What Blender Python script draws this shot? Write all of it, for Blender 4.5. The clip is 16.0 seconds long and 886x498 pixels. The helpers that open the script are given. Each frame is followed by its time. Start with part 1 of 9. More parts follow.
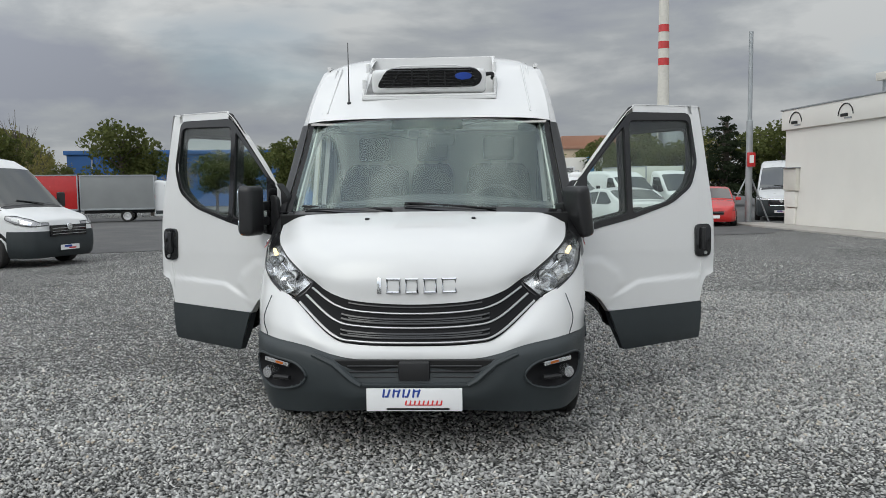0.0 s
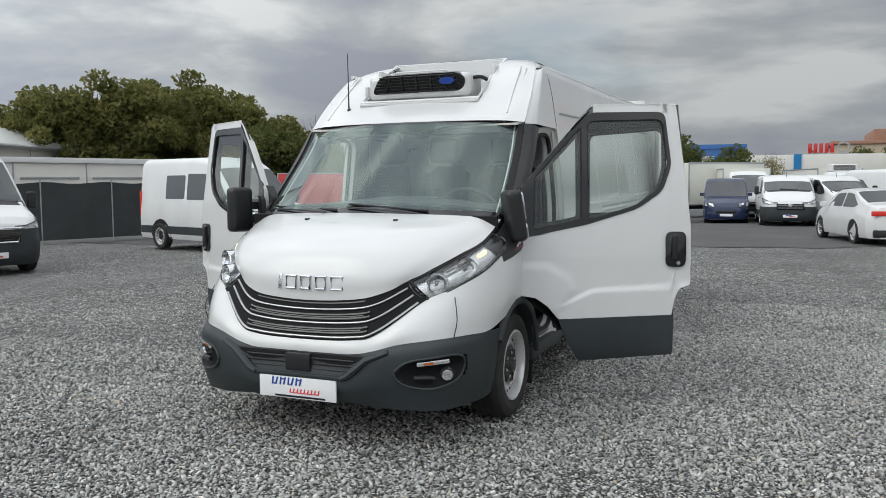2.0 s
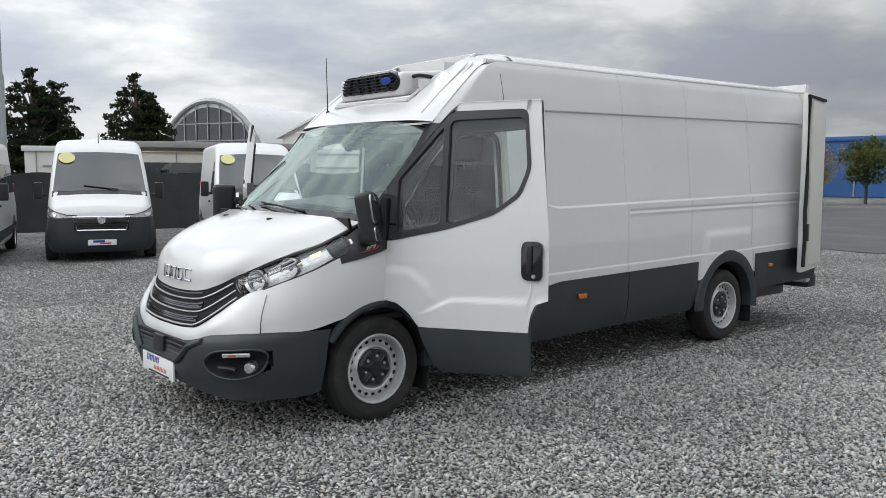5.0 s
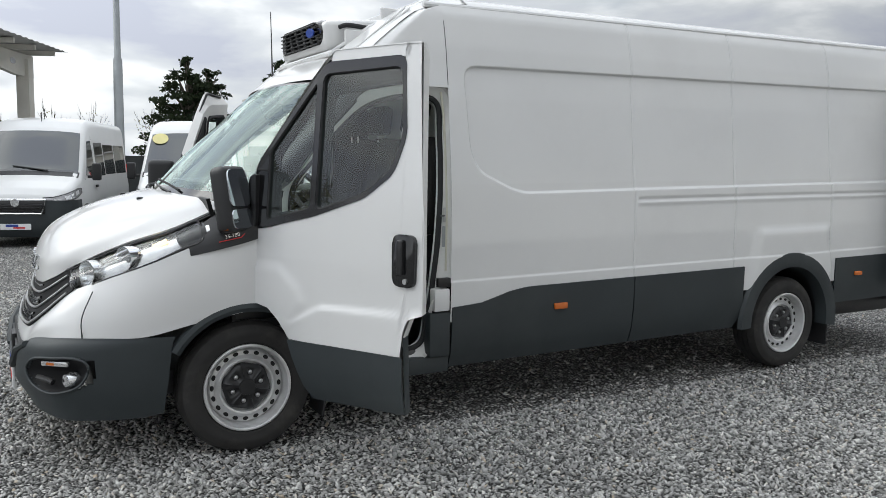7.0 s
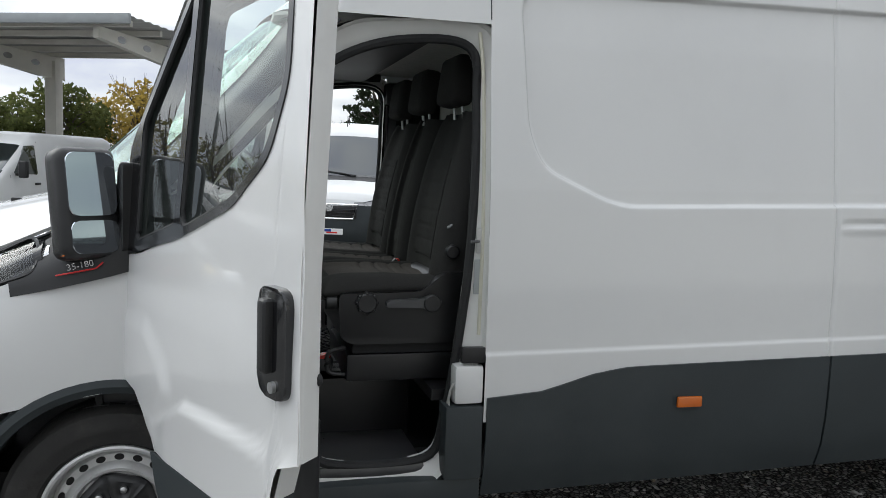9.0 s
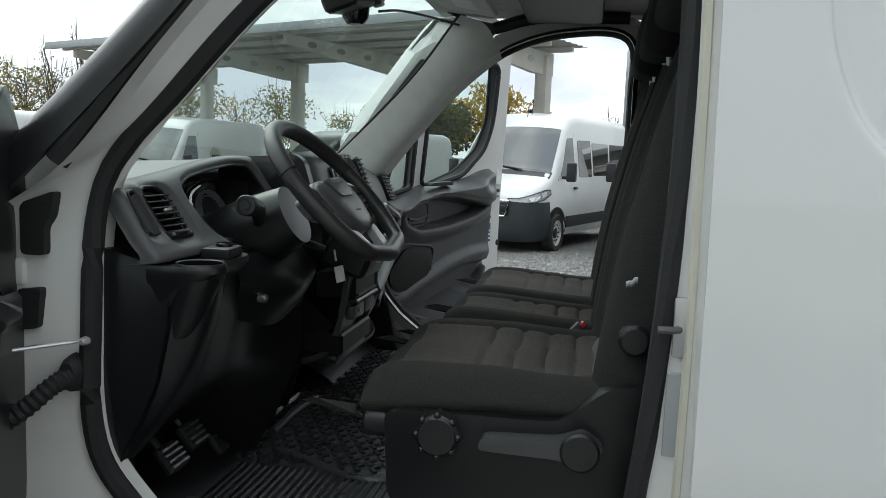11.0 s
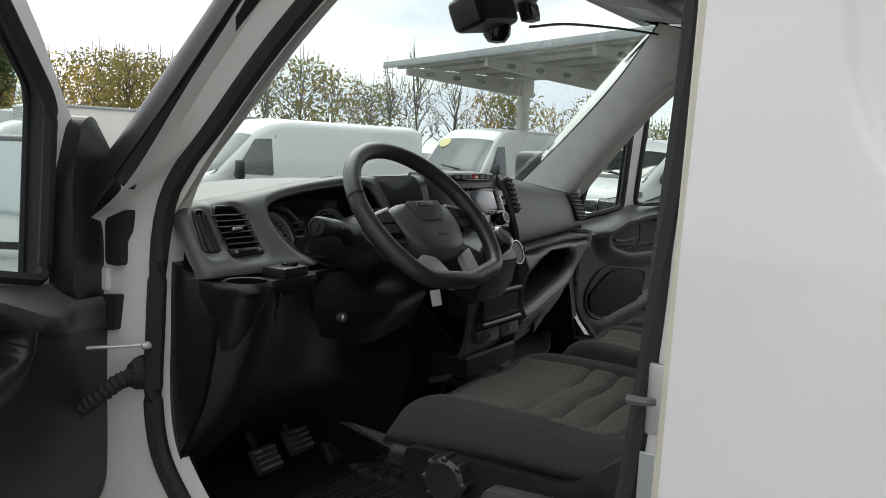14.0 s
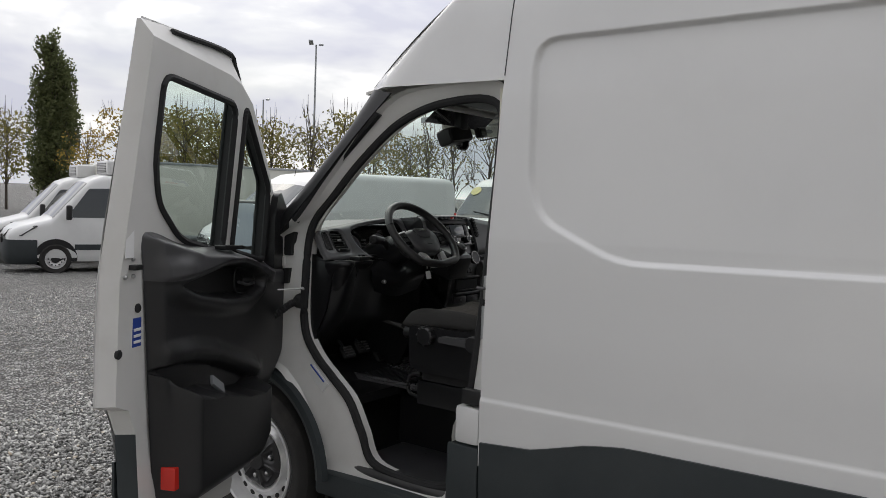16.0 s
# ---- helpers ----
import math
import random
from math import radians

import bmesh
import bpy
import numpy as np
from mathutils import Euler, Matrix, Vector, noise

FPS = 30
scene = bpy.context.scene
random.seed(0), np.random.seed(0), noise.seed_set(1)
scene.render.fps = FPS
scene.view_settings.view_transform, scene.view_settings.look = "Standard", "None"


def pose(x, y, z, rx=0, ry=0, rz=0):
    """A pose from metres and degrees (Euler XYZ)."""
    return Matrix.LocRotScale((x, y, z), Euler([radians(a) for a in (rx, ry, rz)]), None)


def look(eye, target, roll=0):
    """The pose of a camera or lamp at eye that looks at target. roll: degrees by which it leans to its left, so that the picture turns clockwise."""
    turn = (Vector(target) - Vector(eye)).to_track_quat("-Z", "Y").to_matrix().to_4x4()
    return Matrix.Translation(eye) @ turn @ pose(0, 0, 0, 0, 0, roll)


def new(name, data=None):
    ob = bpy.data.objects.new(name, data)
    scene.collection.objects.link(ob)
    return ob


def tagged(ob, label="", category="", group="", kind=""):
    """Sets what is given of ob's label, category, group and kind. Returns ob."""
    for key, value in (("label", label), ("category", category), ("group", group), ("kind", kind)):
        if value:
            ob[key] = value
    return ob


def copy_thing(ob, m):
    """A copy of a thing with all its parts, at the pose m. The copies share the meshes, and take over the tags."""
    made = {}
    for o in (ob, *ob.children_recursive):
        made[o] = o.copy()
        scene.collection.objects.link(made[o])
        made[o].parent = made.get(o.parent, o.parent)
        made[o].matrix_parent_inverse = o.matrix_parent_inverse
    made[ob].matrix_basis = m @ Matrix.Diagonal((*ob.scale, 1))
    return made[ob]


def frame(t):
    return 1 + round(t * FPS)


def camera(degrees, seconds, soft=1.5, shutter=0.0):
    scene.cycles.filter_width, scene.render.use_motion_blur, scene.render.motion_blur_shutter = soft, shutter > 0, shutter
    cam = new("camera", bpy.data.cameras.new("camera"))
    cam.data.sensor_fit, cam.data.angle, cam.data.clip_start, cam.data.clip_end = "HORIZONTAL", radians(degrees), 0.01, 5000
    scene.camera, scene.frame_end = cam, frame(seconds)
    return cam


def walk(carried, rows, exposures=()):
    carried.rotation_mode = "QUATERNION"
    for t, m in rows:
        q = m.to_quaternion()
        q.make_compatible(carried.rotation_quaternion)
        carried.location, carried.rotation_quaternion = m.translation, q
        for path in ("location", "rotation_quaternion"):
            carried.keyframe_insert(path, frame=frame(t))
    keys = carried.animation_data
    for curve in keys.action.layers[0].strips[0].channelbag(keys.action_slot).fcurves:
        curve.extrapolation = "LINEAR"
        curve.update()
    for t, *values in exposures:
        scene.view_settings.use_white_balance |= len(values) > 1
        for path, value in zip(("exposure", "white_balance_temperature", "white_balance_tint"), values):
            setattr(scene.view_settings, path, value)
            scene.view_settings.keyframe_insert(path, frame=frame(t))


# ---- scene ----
cam = camera(57.2, 16.0, 0.8)
METRES, EYE, TILT, LEAN, TURN = 14.706, 1.5, 0.0, 0.0, 2.5
OX, OY = 0.353, -4.349
ROWS = [
    (0.0, 0.0, 0.0, 0.0, -0.05, -4.42, 0.68),
    (0.5, 0.035, 0.0015, 0.0004, 3.73, -4.43, 0.49),
    (1.0, 0.0759, 0.0022, 0.001, 9.66, -4.44, 0.41),
    (1.5, 0.1144, 0.0083, 0.0006, 15.66, -4.38, 0.35),
    (2.0, 0.1536, 0.0176, 0.0012, 20.47, -4.43, 0.32),
    (2.5, 0.1865, 0.0302, 0.0037, 23.91, -4.52, 0.26),
    (3.0, 0.2204, 0.0477, 0.0029, 27.96, -4.66, 0.1),
    (3.5, 0.2529, 0.0654, 0.004, 32.18, -4.78, -0.07),
    (6.0, 0.36, 0.2098, 0.0067, 54.63, -5.56, -0.31),
    (6.5, 0.3475, 0.2423, 0.0045, 56.39, -5.85, -0.49),
    (7.0, 0.3329, 0.2746, 0.0017, 58.63, -6.05, -0.86),
    (7.5, 0.3143, 0.3048, 0.0011, 61.04, -6.03, -1.09),
    (8.0, 0.2885, 0.3321, -0.0021, 64.46, -5.9, -1.34),
    (10.5, 0.1628, 0.4211, -0.0029, 90.07, -5.94, -2.23),
    (11.0, 0.1379, 0.4293, -0.0035, 97.8, -6.53, -2.14),
    (11.5, 0.1178, 0.4341, -0.002, 105.29, -7.47, -1.91),
    (12.0, 0.1002, 0.4356, -0.0002, 111.5, -8.17, -1.82),
    (12.5, 0.0887, 0.4379, -0.0005, 116.13, -8.58, -1.9),
    (13.0, 0.0862, 0.4409, -0.0008, 119.56, -8.73, -1.93),
    (13.5, 0.1009, 0.4478, -0.0003, 120.05, -8.12, -2.31),
    (14.0, 0.1225, 0.4578, -0.0003, 120.24, -6.78, -2.57),
    (14.5, 0.1448, 0.4741, -0.0002, 120.57, -5.43, -2.71),
    (15.0, 0.1725, 0.4948, 0.0004, 122.23, -5.11, -2.38),
    (15.5, 0.2015, 0.5141, 0.0017, 123.00, -4.74, -2.18),
    (16.0, 0.2294, 0.5385, 0.0026, 123.05, -3.64, -2.15),
]
walk(cam, [(t, pose(OX, OY, EYE, TILT, LEAN, TURN) @ pose(METRES * x, METRES * y, METRES * z, 90 + pitch, roll, yaw)) for t, x, y, z, yaw, pitch, roll in ROWS],
     [(0.0, -0.53, 6500, 4), (3.5, -0.46, 6500, 4), (6.0, -0.36, 6500, 5), (8.0, -0.27, 6500, 5), (10.5, -0.15, 6400, 2), (11.0, 0.0, 6400, 0), (11.5, 0.16, 6450, 0), (12.0, 0.46, 6500, 0), (13.0, 0.54, 6700, 3), (13.5, 0.52, 6700, 6), (14.0, 0.25, 6750, 7), (14.5, 0.02, 6800, 8), (15.0, -0.22, 6800, 8), (15.5, -0.32, 6800, 8), (16.0, -0.55, 6800, 9)])

# ---- world and sun: broken overcast, brighter towards the south-west ----
SUN_DIR = Vector((-0.52, -0.62, 0.62)).normalized()
world = bpy.data.worlds.new("sky")
scene.world = world
world.use_nodes = True
wt = world.node_tree
wt.nodes.clear()
w_out = wt.nodes.new("ShaderNodeOutputWorld")
w_bg = wt.nodes.new("ShaderNodeBackground")
w_sky = wt.nodes.new("ShaderNodeTexSky")
w_sky.sky_type = "NISHITA"
w_sky.sun_disc = False
w_sky.sun_elevation = math.asin(SUN_DIR.z)
w_sky.sun_rotation = math.atan2(SUN_DIR.x, SUN_DIR.y)
w_tc = wt.nodes.new("ShaderNodeTexCoord")
w_map = wt.nodes.new("ShaderNodeMapping")
w_map.inputs["Scale"].default_value = (1.0, 1.0, 3.2)
w_n1 = wt.nodes.new("ShaderNodeTexNoise")
w_n1.inputs["Scale"].default_value = 3.6
w_n1.inputs["Detail"].default_value = 10
w_n1.inputs["Roughness"].default_value = 0.52
w_n1.inputs["Distortion"].default_value = 0.18
w_r1 = wt.nodes.new("ShaderNodeValToRGB")
w_r1.color_ramp.elements[0].position, w_r1.color_ramp.elements[0].color = 0.39, (4.0, 4.15, 4.95, 1)
w_r1.color_ramp.elements[1].position, w_r1.color_ramp.elements[1].color = 0.61, (7.6, 7.6, 7.9, 1)
e = w_r1.color_ramp.elements.new(0.5)
e.color = (5.1, 5.25, 5.7, 1)
w_n2 = wt.nodes.new("ShaderNodeTexNoise")
w_n2.inputs["Scale"].default_value = 1.9
w_n2.inputs["Detail"].default_value = 5
w_r2 = wt.nodes.new("ShaderNodeValToRGB")
w_r2.color_ramp.elements[0].position, w_r2.color_ramp.elements[0].color = 0.60, (0, 0, 0, 1)
w_r2.color_ramp.elements[1].position, w_r2.color_ramp.elements[1].color = 0.74, (0.45, 0.45, 0.45, 1)
w_mix = wt.nodes.new("ShaderNodeMix")
w_mix.data_type = "RGBA"
w_dot = wt.nodes.new("ShaderNodeVectorMath")
w_dot.operation = "DOT_PRODUCT"
w_dot.inputs[1].default_value = SUN_DIR
w_rng = wt.nodes.new("ShaderNodeMapRange")
w_rng.inputs["From Min"].default_value, w_rng.inputs["From Max"].default_value = -0.3, 0.9
w_rng.inputs["To Min"].default_value, w_rng.inputs["To Max"].default_value = 0.82, 2.0
w_mul = wt.nodes.new("ShaderNodeMix")
w_mul.data_type, w_mul.blend_type = "RGBA", "MULTIPLY"
w_mul.inputs["Factor"].default_value = 1.0
L = wt.links.new
L(w_tc.outputs["Generated"], w_map.inputs["Vector"])
L(w_map.outputs["Vector"], w_n1.inputs["Vector"])
L(w_map.outputs["Vector"], w_n2.inputs["Vector"])
L(w_n1.outputs["Fac"], w_r1.inputs["Fac"])
L(w_n2.outputs["Fac"], w_r2.inputs["Fac"])
L(w_r2.outputs["Color"], w_mix.inputs["Factor"])
L(w_tc.outputs["Generated"], w_dot.inputs[0])
L(w_dot.outputs["Value"], w_rng.inputs["Value"])
w_sep = wt.nodes.new("ShaderNodeSeparateXYZ")
w_el = wt.nodes.new("ShaderNodeMapRange")
w_el.inputs["From Min"].default_value, w_el.inputs["From Max"].default_value = 0.05, 0.9
w_el.inputs["To Min"].default_value, w_el.inputs["To Max"].default_value = 0.95, 1.75
w_both = wt.nodes.new("ShaderNodeMath")
w_both.operation = "MULTIPLY"
L(w_tc.outputs["Generated"], w_sep.inputs["Vector"])
L(w_sep.outputs["Z"], w_el.inputs["Value"])
L(w_el.outputs["Result"], w_both.inputs[0])
L(w_rng.outputs["Result"], w_both.inputs[1])
L(w_r1.outputs["Color"], w_mul.inputs["A"])
L(w_both.outputs["Value"], w_mul.inputs["B"])
L(w_mul.outputs["Result"], w_mix.inputs["A"])
L(w_sky.outputs["Color"], w_mix.inputs["B"])
L(w_mix.outputs["Result"], w_bg.inputs["Color"])
w_bg.inputs["Strength"].default_value = 0.12
L(w_bg.outputs["Background"], w_out.inputs["Surface"])

sun = new("sun", bpy.data.lights.new("sun", "SUN"))
sun.data.energy, sun.data.angle, sun.data.color = 1.0, radians(40), (1.0, 0.96, 0.9)
sun.matrix_world = look((0, 0, 30), Vector((0, 0, 30)) - SUN_DIR)

# ---- materials ----
def material(name, color, rough=0.5, metal=0.0, var=0.08, scale=6.0, bump=0.0, bump_scale=80.0, coat=0.0, spec=0.5, stain=0.0, stain_col=(0.12, 0.10, 0.08), stain_scale=1.5, piece=0.0):
    """Principled surface: colour wander at two scales, roughness wander, fine relief, optional stains and per-object shift."""
    m = bpy.data.materials.new(name)
    m.use_nodes = True
    t = m.node_tree
    b = t.nodes["Principled BSDF"]
    b.inputs["Roughness"].default_value, b.inputs["Metallic"].default_value = rough, metal
    b.inputs["Specular IOR Level"].default_value = spec
    if coat:
        b.inputs["Coat Weight"].default_value, b.inputs["Coat Roughness"].default_value = coat, 0.04
    tc = t.nodes.new("ShaderNodeTexCoord")
    n1 = t.nodes.new("ShaderNodeTexNoise")
    n1.inputs["Scale"].default_value, n1.inputs["Detail"].default_value = scale, 5
    t.links.new(tc.outputs["Object"], n1.inputs["Vector"])
    hsv = t.nodes.new("ShaderNodeHueSaturation")
    hsv.inputs["Color"].default_value = (*color, 1)
    mr = t.nodes.new("ShaderNodeMapRange")
    mr.inputs["From Min"].default_value, mr.inputs["From Max"].default_value = 0.3, 0.7
    mr.inputs["To Min"].default_value, mr.inputs["To Max"].default_value = 1 - var, 1 + var
    t.links.new(n1.outputs["Fac"], mr.inputs["Value"])
    value = mr.outputs["Result"]
    if piece:
        info = t.nodes.new("ShaderNodeObjectInfo")
        pr = t.nodes.new("ShaderNodeMapRange")
        pr.inputs["To Min"].default_value, pr.inputs["To Max"].default_value = 1 - piece, 1 + piece
        t.links.new(info.outputs["Random"], pr.inputs["Value"])
        mm = t.nodes.new("ShaderNodeMath")
        mm.operation = "MULTIPLY"
        t.links.new(value, mm.inputs[0])
        t.links.new(pr.outputs["Result"], mm.inputs[1])
        value = mm.outputs["Value"]
    t.links.new(value, hsv.inputs["Value"])
    col = hsv.outputs["Color"]
    if stain:
        n3 = t.nodes.new("ShaderNodeTexNoise")
        n3.inputs["Scale"].default_value, n3.inputs["Detail"].default_value, n3.inputs["Roughness"].default_value = stain_scale, 8, 0.65
        t.links.new(tc.outputs["Object"], n3.inputs["Vector"])
        sr = t.nodes.new("ShaderNodeMapRange")
        sr.inputs["From Min"].default_value, sr.inputs["From Max"].default_value = 0.5, 0.75
        sr.inputs["To Min"].default_value, sr.inputs["To Max"].default_value = 0.0, stain
        t.links.new(n3.outputs["Fac"], sr.inputs["Value"])
        mx = t.nodes.new("ShaderNodeMix")
        mx.data_type = "RGBA"
        mx.inputs["B"].default_value = (*stain_col, 1)
        t.links.new(sr.outputs["Result"], mx.inputs["Factor"])
        t.links.new(col, mx.inputs["A"])
        col = mx.outputs["Result"]
    t.links.new(col, b.inputs["Base Color"])
    n2 = t.nodes.new("ShaderNodeTexNoise")
    n2.inputs["Scale"].default_value, n2.inputs["Detail"].default_value = bump_scale, 3
    t.links.new(tc.outputs["Object"], n2.inputs["Vector"])
    rr = t.nodes.new("ShaderNodeMapRange")
    rr.inputs["To Min"].default_value, rr.inputs["To Max"].default_value = max(0.02, rough - 0.06), min(1, rough + 0.06)
    t.links.new(n1.outputs["Fac"], rr.inputs["Value"])
    t.links.new(rr.outputs["Result"], b.inputs["Roughness"])
    if bump:
        bp = t.nodes.new("ShaderNodeBump")
        bp.inputs["Strength"].default_value, bp.inputs["Distance"].default_value = bump, 0.004
        t.links.new(n2.outputs["Fac"], bp.inputs["Height"])
        t.links.new(bp.outputs["Normal"], b.inputs["Normal"])
    return m


def glass(name, tint=(0.75, 0.85, 0.82), clear=0.75, rough=0.0, ior=1.5, gloss=1.8, sheen=(1, 1, 1)):
    """Thin pane: see-through tint with a Fresnel gloss."""
    m = bpy.data.materials.new(name)
    m.use_nodes = True
    t = m.node_tree
    t.nodes.clear()
    out = t.nodes.new("ShaderNodeOutputMaterial")
    tr = t.nodes.new("ShaderNodeBsdfTransparent")
    tr.inputs["Color"].default_value = (*[c * clear for c in tint], 1)
    gl = t.nodes.new("ShaderNodeBsdfGlossy")
    gl.inputs["Roughness"].default_value = rough
    lw = t.nodes.new("ShaderNodeLayerWeight")
    lw.inputs["Blend"].default_value = 0.5
    pw = t.nodes.new("ShaderNodeMath")
    pw.operation = "POWER"
    pw.inputs[1].default_value = 4.0
    f0 = ((ior - 1) / (ior + 1)) ** 2 * gloss
    gl.inputs["Color"].default_value = (*sheen, 1)
    ma = t.nodes.new("ShaderNodeMath")
    ma.operation = "MULTIPLY_ADD"
    ma.inputs[1].default_value, ma.inputs[2].default_value = 0.9 - f0, f0
    mx = t.nodes.new("ShaderNodeMixShader")
    t.links.new(lw.outputs["Facing"], pw.inputs[0])
    t.links.new(pw.outputs["Value"], ma.inputs[0])
    t.links.new(ma.outputs["Value"], mx.inputs["Fac"])
    t.links.new(tr.outputs["BSDF"], mx.inputs[1])
    t.links.new(gl.outputs["BSDF"], mx.inputs[2])
    t.links.new(mx.outputs["Shader"], out.inputs["Surface"])
    return m


def lamp_glow(name, color, strength):
    m = bpy.data.materials.new(name)
    m.use_nodes = True
    b = m.node_tree.nodes["Principled BSDF"]
    b.inputs["Base Color"].default_value = (*color, 1)
    b.inputs["Emission Color"].default_value = (*color, 1)
    b.inputs["Emission Strength"].default_value = strength
    return m


WHITE = material("white_paint", (0.70, 0.70, 0.693), 0.22, var=0.02, scale=1.2, coat=0.5, stain=0.06, stain_scale=1.1)
WHITE_B = material("white_paint_dusty", (0.76, 0.765, 0.76), 0.3, var=0.03, scale=1.0, coat=0.3, stain=0.10, stain_scale=0.9)
JAMB = material("white_jamb_paint", (0.69, 0.685, 0.665), 0.35, var=0.04, scale=4, stain=0.14, stain_col=(0.35, 0.32, 0.26), stain_scale=5)
SEAL = material("seam_sealer", (0.62, 0.60, 0.50), 0.6, var=0.06, scale=14)
CLAD = material("grey_cladding_plastic", (0.027, 0.034, 0.037), 0.55, var=0.12, scale=3, bump=0.15, bump_scale=300, stain=0.12, stain_col=(0.12, 0.12, 0.11))
BLACK = material("black_plastic", (0.016, 0.016, 0.017), 0.36, var=0.15, scale=8, bump=0.12, bump_scale=350)
GLOSSBLK = material("gloss_black", (0.008, 0.008, 0.009), 0.12, var=0.1, coat=0.4)
RUBBER = material("rubber", (0.016, 0.016, 0.017), 0.75, var=0.2, scale=20, bump=0.3, bump_scale=160)
TYRE = material("tyre_rubber", (0.022, 0.021, 0.020), 0.85, var=0.25, scale=9, bump=0.25, bump_scale=120, stain=0.35, stain_col=(0.10, 0.09, 0.08), stain_scale=6)
STEEL = material("silver_wheel_paint", (0.66, 0.66, 0.66), 0.30, metal=0.5, var=0.08, scale=10, stain=0.35, stain_col=(0.16, 0.14, 0.12), stain_scale=7)
# glossless black that stands for the shade inside the cup holder
WELL_SHADE = material("well_shade_black", (0.004, 0.004, 0.004), 1.0, spec=0.0, var=0.1)
GRILLE = material("grille_black", (0.009, 0.009, 0.010), 0.6, var=0.1, spec=0.15)
CHROME = material("chrome", (0.82, 0.83, 0.84), 0.14, metal=1.0, var=0.03)
SATIN = material("satin_metal", (0.50, 0.50, 0.50), 0.35, metal=0.9, var=0.08)
REFLECT = material("lamp_reflector", (0.75, 0.76, 0.78), 0.16, metal=0.9, var=0.05)
LAMPBACK = material("lamp_inner_silver", (0.72, 0.72, 0.72), 0.20, metal=0.75, var=0.1, scale=30)
DARKLAMP = material("lamp_bezel", (0.40, 0.40, 0.41), 0.22, metal=0.6, var=0.1)
AMBER = material("amber_lens", (0.55, 0.13, 0.015), 0.18, var=0.05, coat=0.5)
RED = material("red_lens", (0.65, 0.03, 0.02), 0.2, var=0.05, coat=0.4)
PLATEW = material("plate_white", (0.83, 0.83, 0.83), 0.35, var=0.02)
LOGOBLUE = material("logo_blue", (0.02, 0.06, 0.32), 0.4, var=0.03)
LOGORED = material("logo_red", (0.65, 0.03, 0.03), 0.4, var=0.03)
# print, black parts, and the shade of recesses and holes put into colour
INK_SHADE = material("ink_and_shade", (0.012, 0.012, 0.012), 0.5, spec=0.3, var=0.05)
GLASS = glass("window_glass", (0.82, 0.93, 0.88), 0.92)
WGLASS = glass("windscreen_glass", (0.88, 0.97, 0.92), 0.92, gloss=2.8, sheen=(0.86, 1.0, 0.97))
CLUSTER = glass("cluster_lens", (0.95, 0.96, 0.97), 0.95, ior=1.6, gloss=3.2)
LENS = glass("lamp_lens", (0.95, 0.96, 0.96), 0.95, ior=1.35)
DARKGLASS = glass("dark_glass", (0.24, 0.28, 0.28), 0.6, ior=1.7)
MIRROR = material("mirror_glass", (0.60, 0.64, 0.68), 0.02, metal=1.0, var=0.0)
DASH = material("dash_plastic", (0.096, 0.095, 0.099), 0.44, var=0.06, scale=5, bump=0.05, bump_scale=700)
DASHLOW = material("dash_plastic_black", (0.010, 0.010, 0.011), 0.34, spec=0.5, var=0.1, scale=5, bump=0.05, bump_scale=700)
FABRIC = material("seat_fabric", (0.036, 0.035, 0.034), 0.95, var=0.18, scale=240, bump=0.5, bump_scale=420, spec=0.2)
FABRIC2 = material("seat_fabric_ribbed", (0.090, 0.080, 0.074), 0.95, var=0.2, scale=180, bump=0.6, bump_scale=300, spec=0.2)
LEATHER = material("wheel_leather", (0.036, 0.035, 0.035), 0.36, var=0.10, scale=60, bump=0.10, bump_scale=900)
HEADLINER = material("headliner", (0.72, 0.705, 0.67), 0.9, var=0.05, scale=30, bump=0.3, bump_scale=300)
PILLAR = material("pillar_trim", (0.68, 0.67, 0.64), 0.7, var=0.05, scale=20, bump=0.2, bump_scale=350)
# darker rubber for step and ribs; on ribs it paints their shadowed edges
MATRIB = material("mat_rib_rubber", (0.045, 0.045, 0.047), 0.30, spec=1.0, var=0.2, scale=9)
MAT = material("rubber_mat", (0.11, 0.11, 0.115), 0.28, spec=1.0, var=0.25, scale=9, bump=0.2, bump_scale=120, stain=0.3, stain_col=(0.09, 0.085, 0.08), stain_scale=9)
SILVER = material("silver_trim", (0.60, 0.60, 0.61), 0.30, metal=0.35, var=0.03)
SCREEN = material("display_glass", (0.30, 0.32, 0.35), 0.08, var=0.05, coat=0.5)
CONCRETE = material("concrete", (0.36, 0.34, 0.31), 0.85, var=0.12, scale=2, bump=0.4, bump_scale=60, stain=0.2, stain_col=(0.2, 0.18, 0.15))
GALV = material("galvanised_steel", (0.36, 0.38, 0.39), 0.45, metal=0.5, var=0.1, scale=3)
CREAM = material("cream_painted_steel", (0.62, 0.60, 0.54), 0.55, var=0.06, scale=2, stain=0.15, stain_col=(0.35, 0.3, 0.22))
ROOFSHEET = material("corrugated_sheet", (0.36, 0.355, 0.34), 0.5, var=0.12, scale=1, stain=0.25, stain_col=(0.2, 0.18, 0.15))
RENDERW = material("white_wall_panels", (0.74, 0.72, 0.67), 0.7, var=0.03, scale=0.6, bump=0.2, bump_scale=50, stain=0.10, stain_col=(0.5, 0.47, 0.42), stain_scale=0.4)
BLUEWALL = material("blue_cladding", (0.03, 0.11, 0.30), 0.5, var=0.1, scale=0.3)
FENCE = material("dark_screen_net", (0.045, 0.049, 0.050), 0.85, var=0.2, scale=1.5, bump=0.3, bump_scale=40)
TARP = material("grey_tarpaulin", (0.25, 0.26, 0.26), 0.6, var=0.1, scale=0.7, bump=0.5, bump_scale=3)
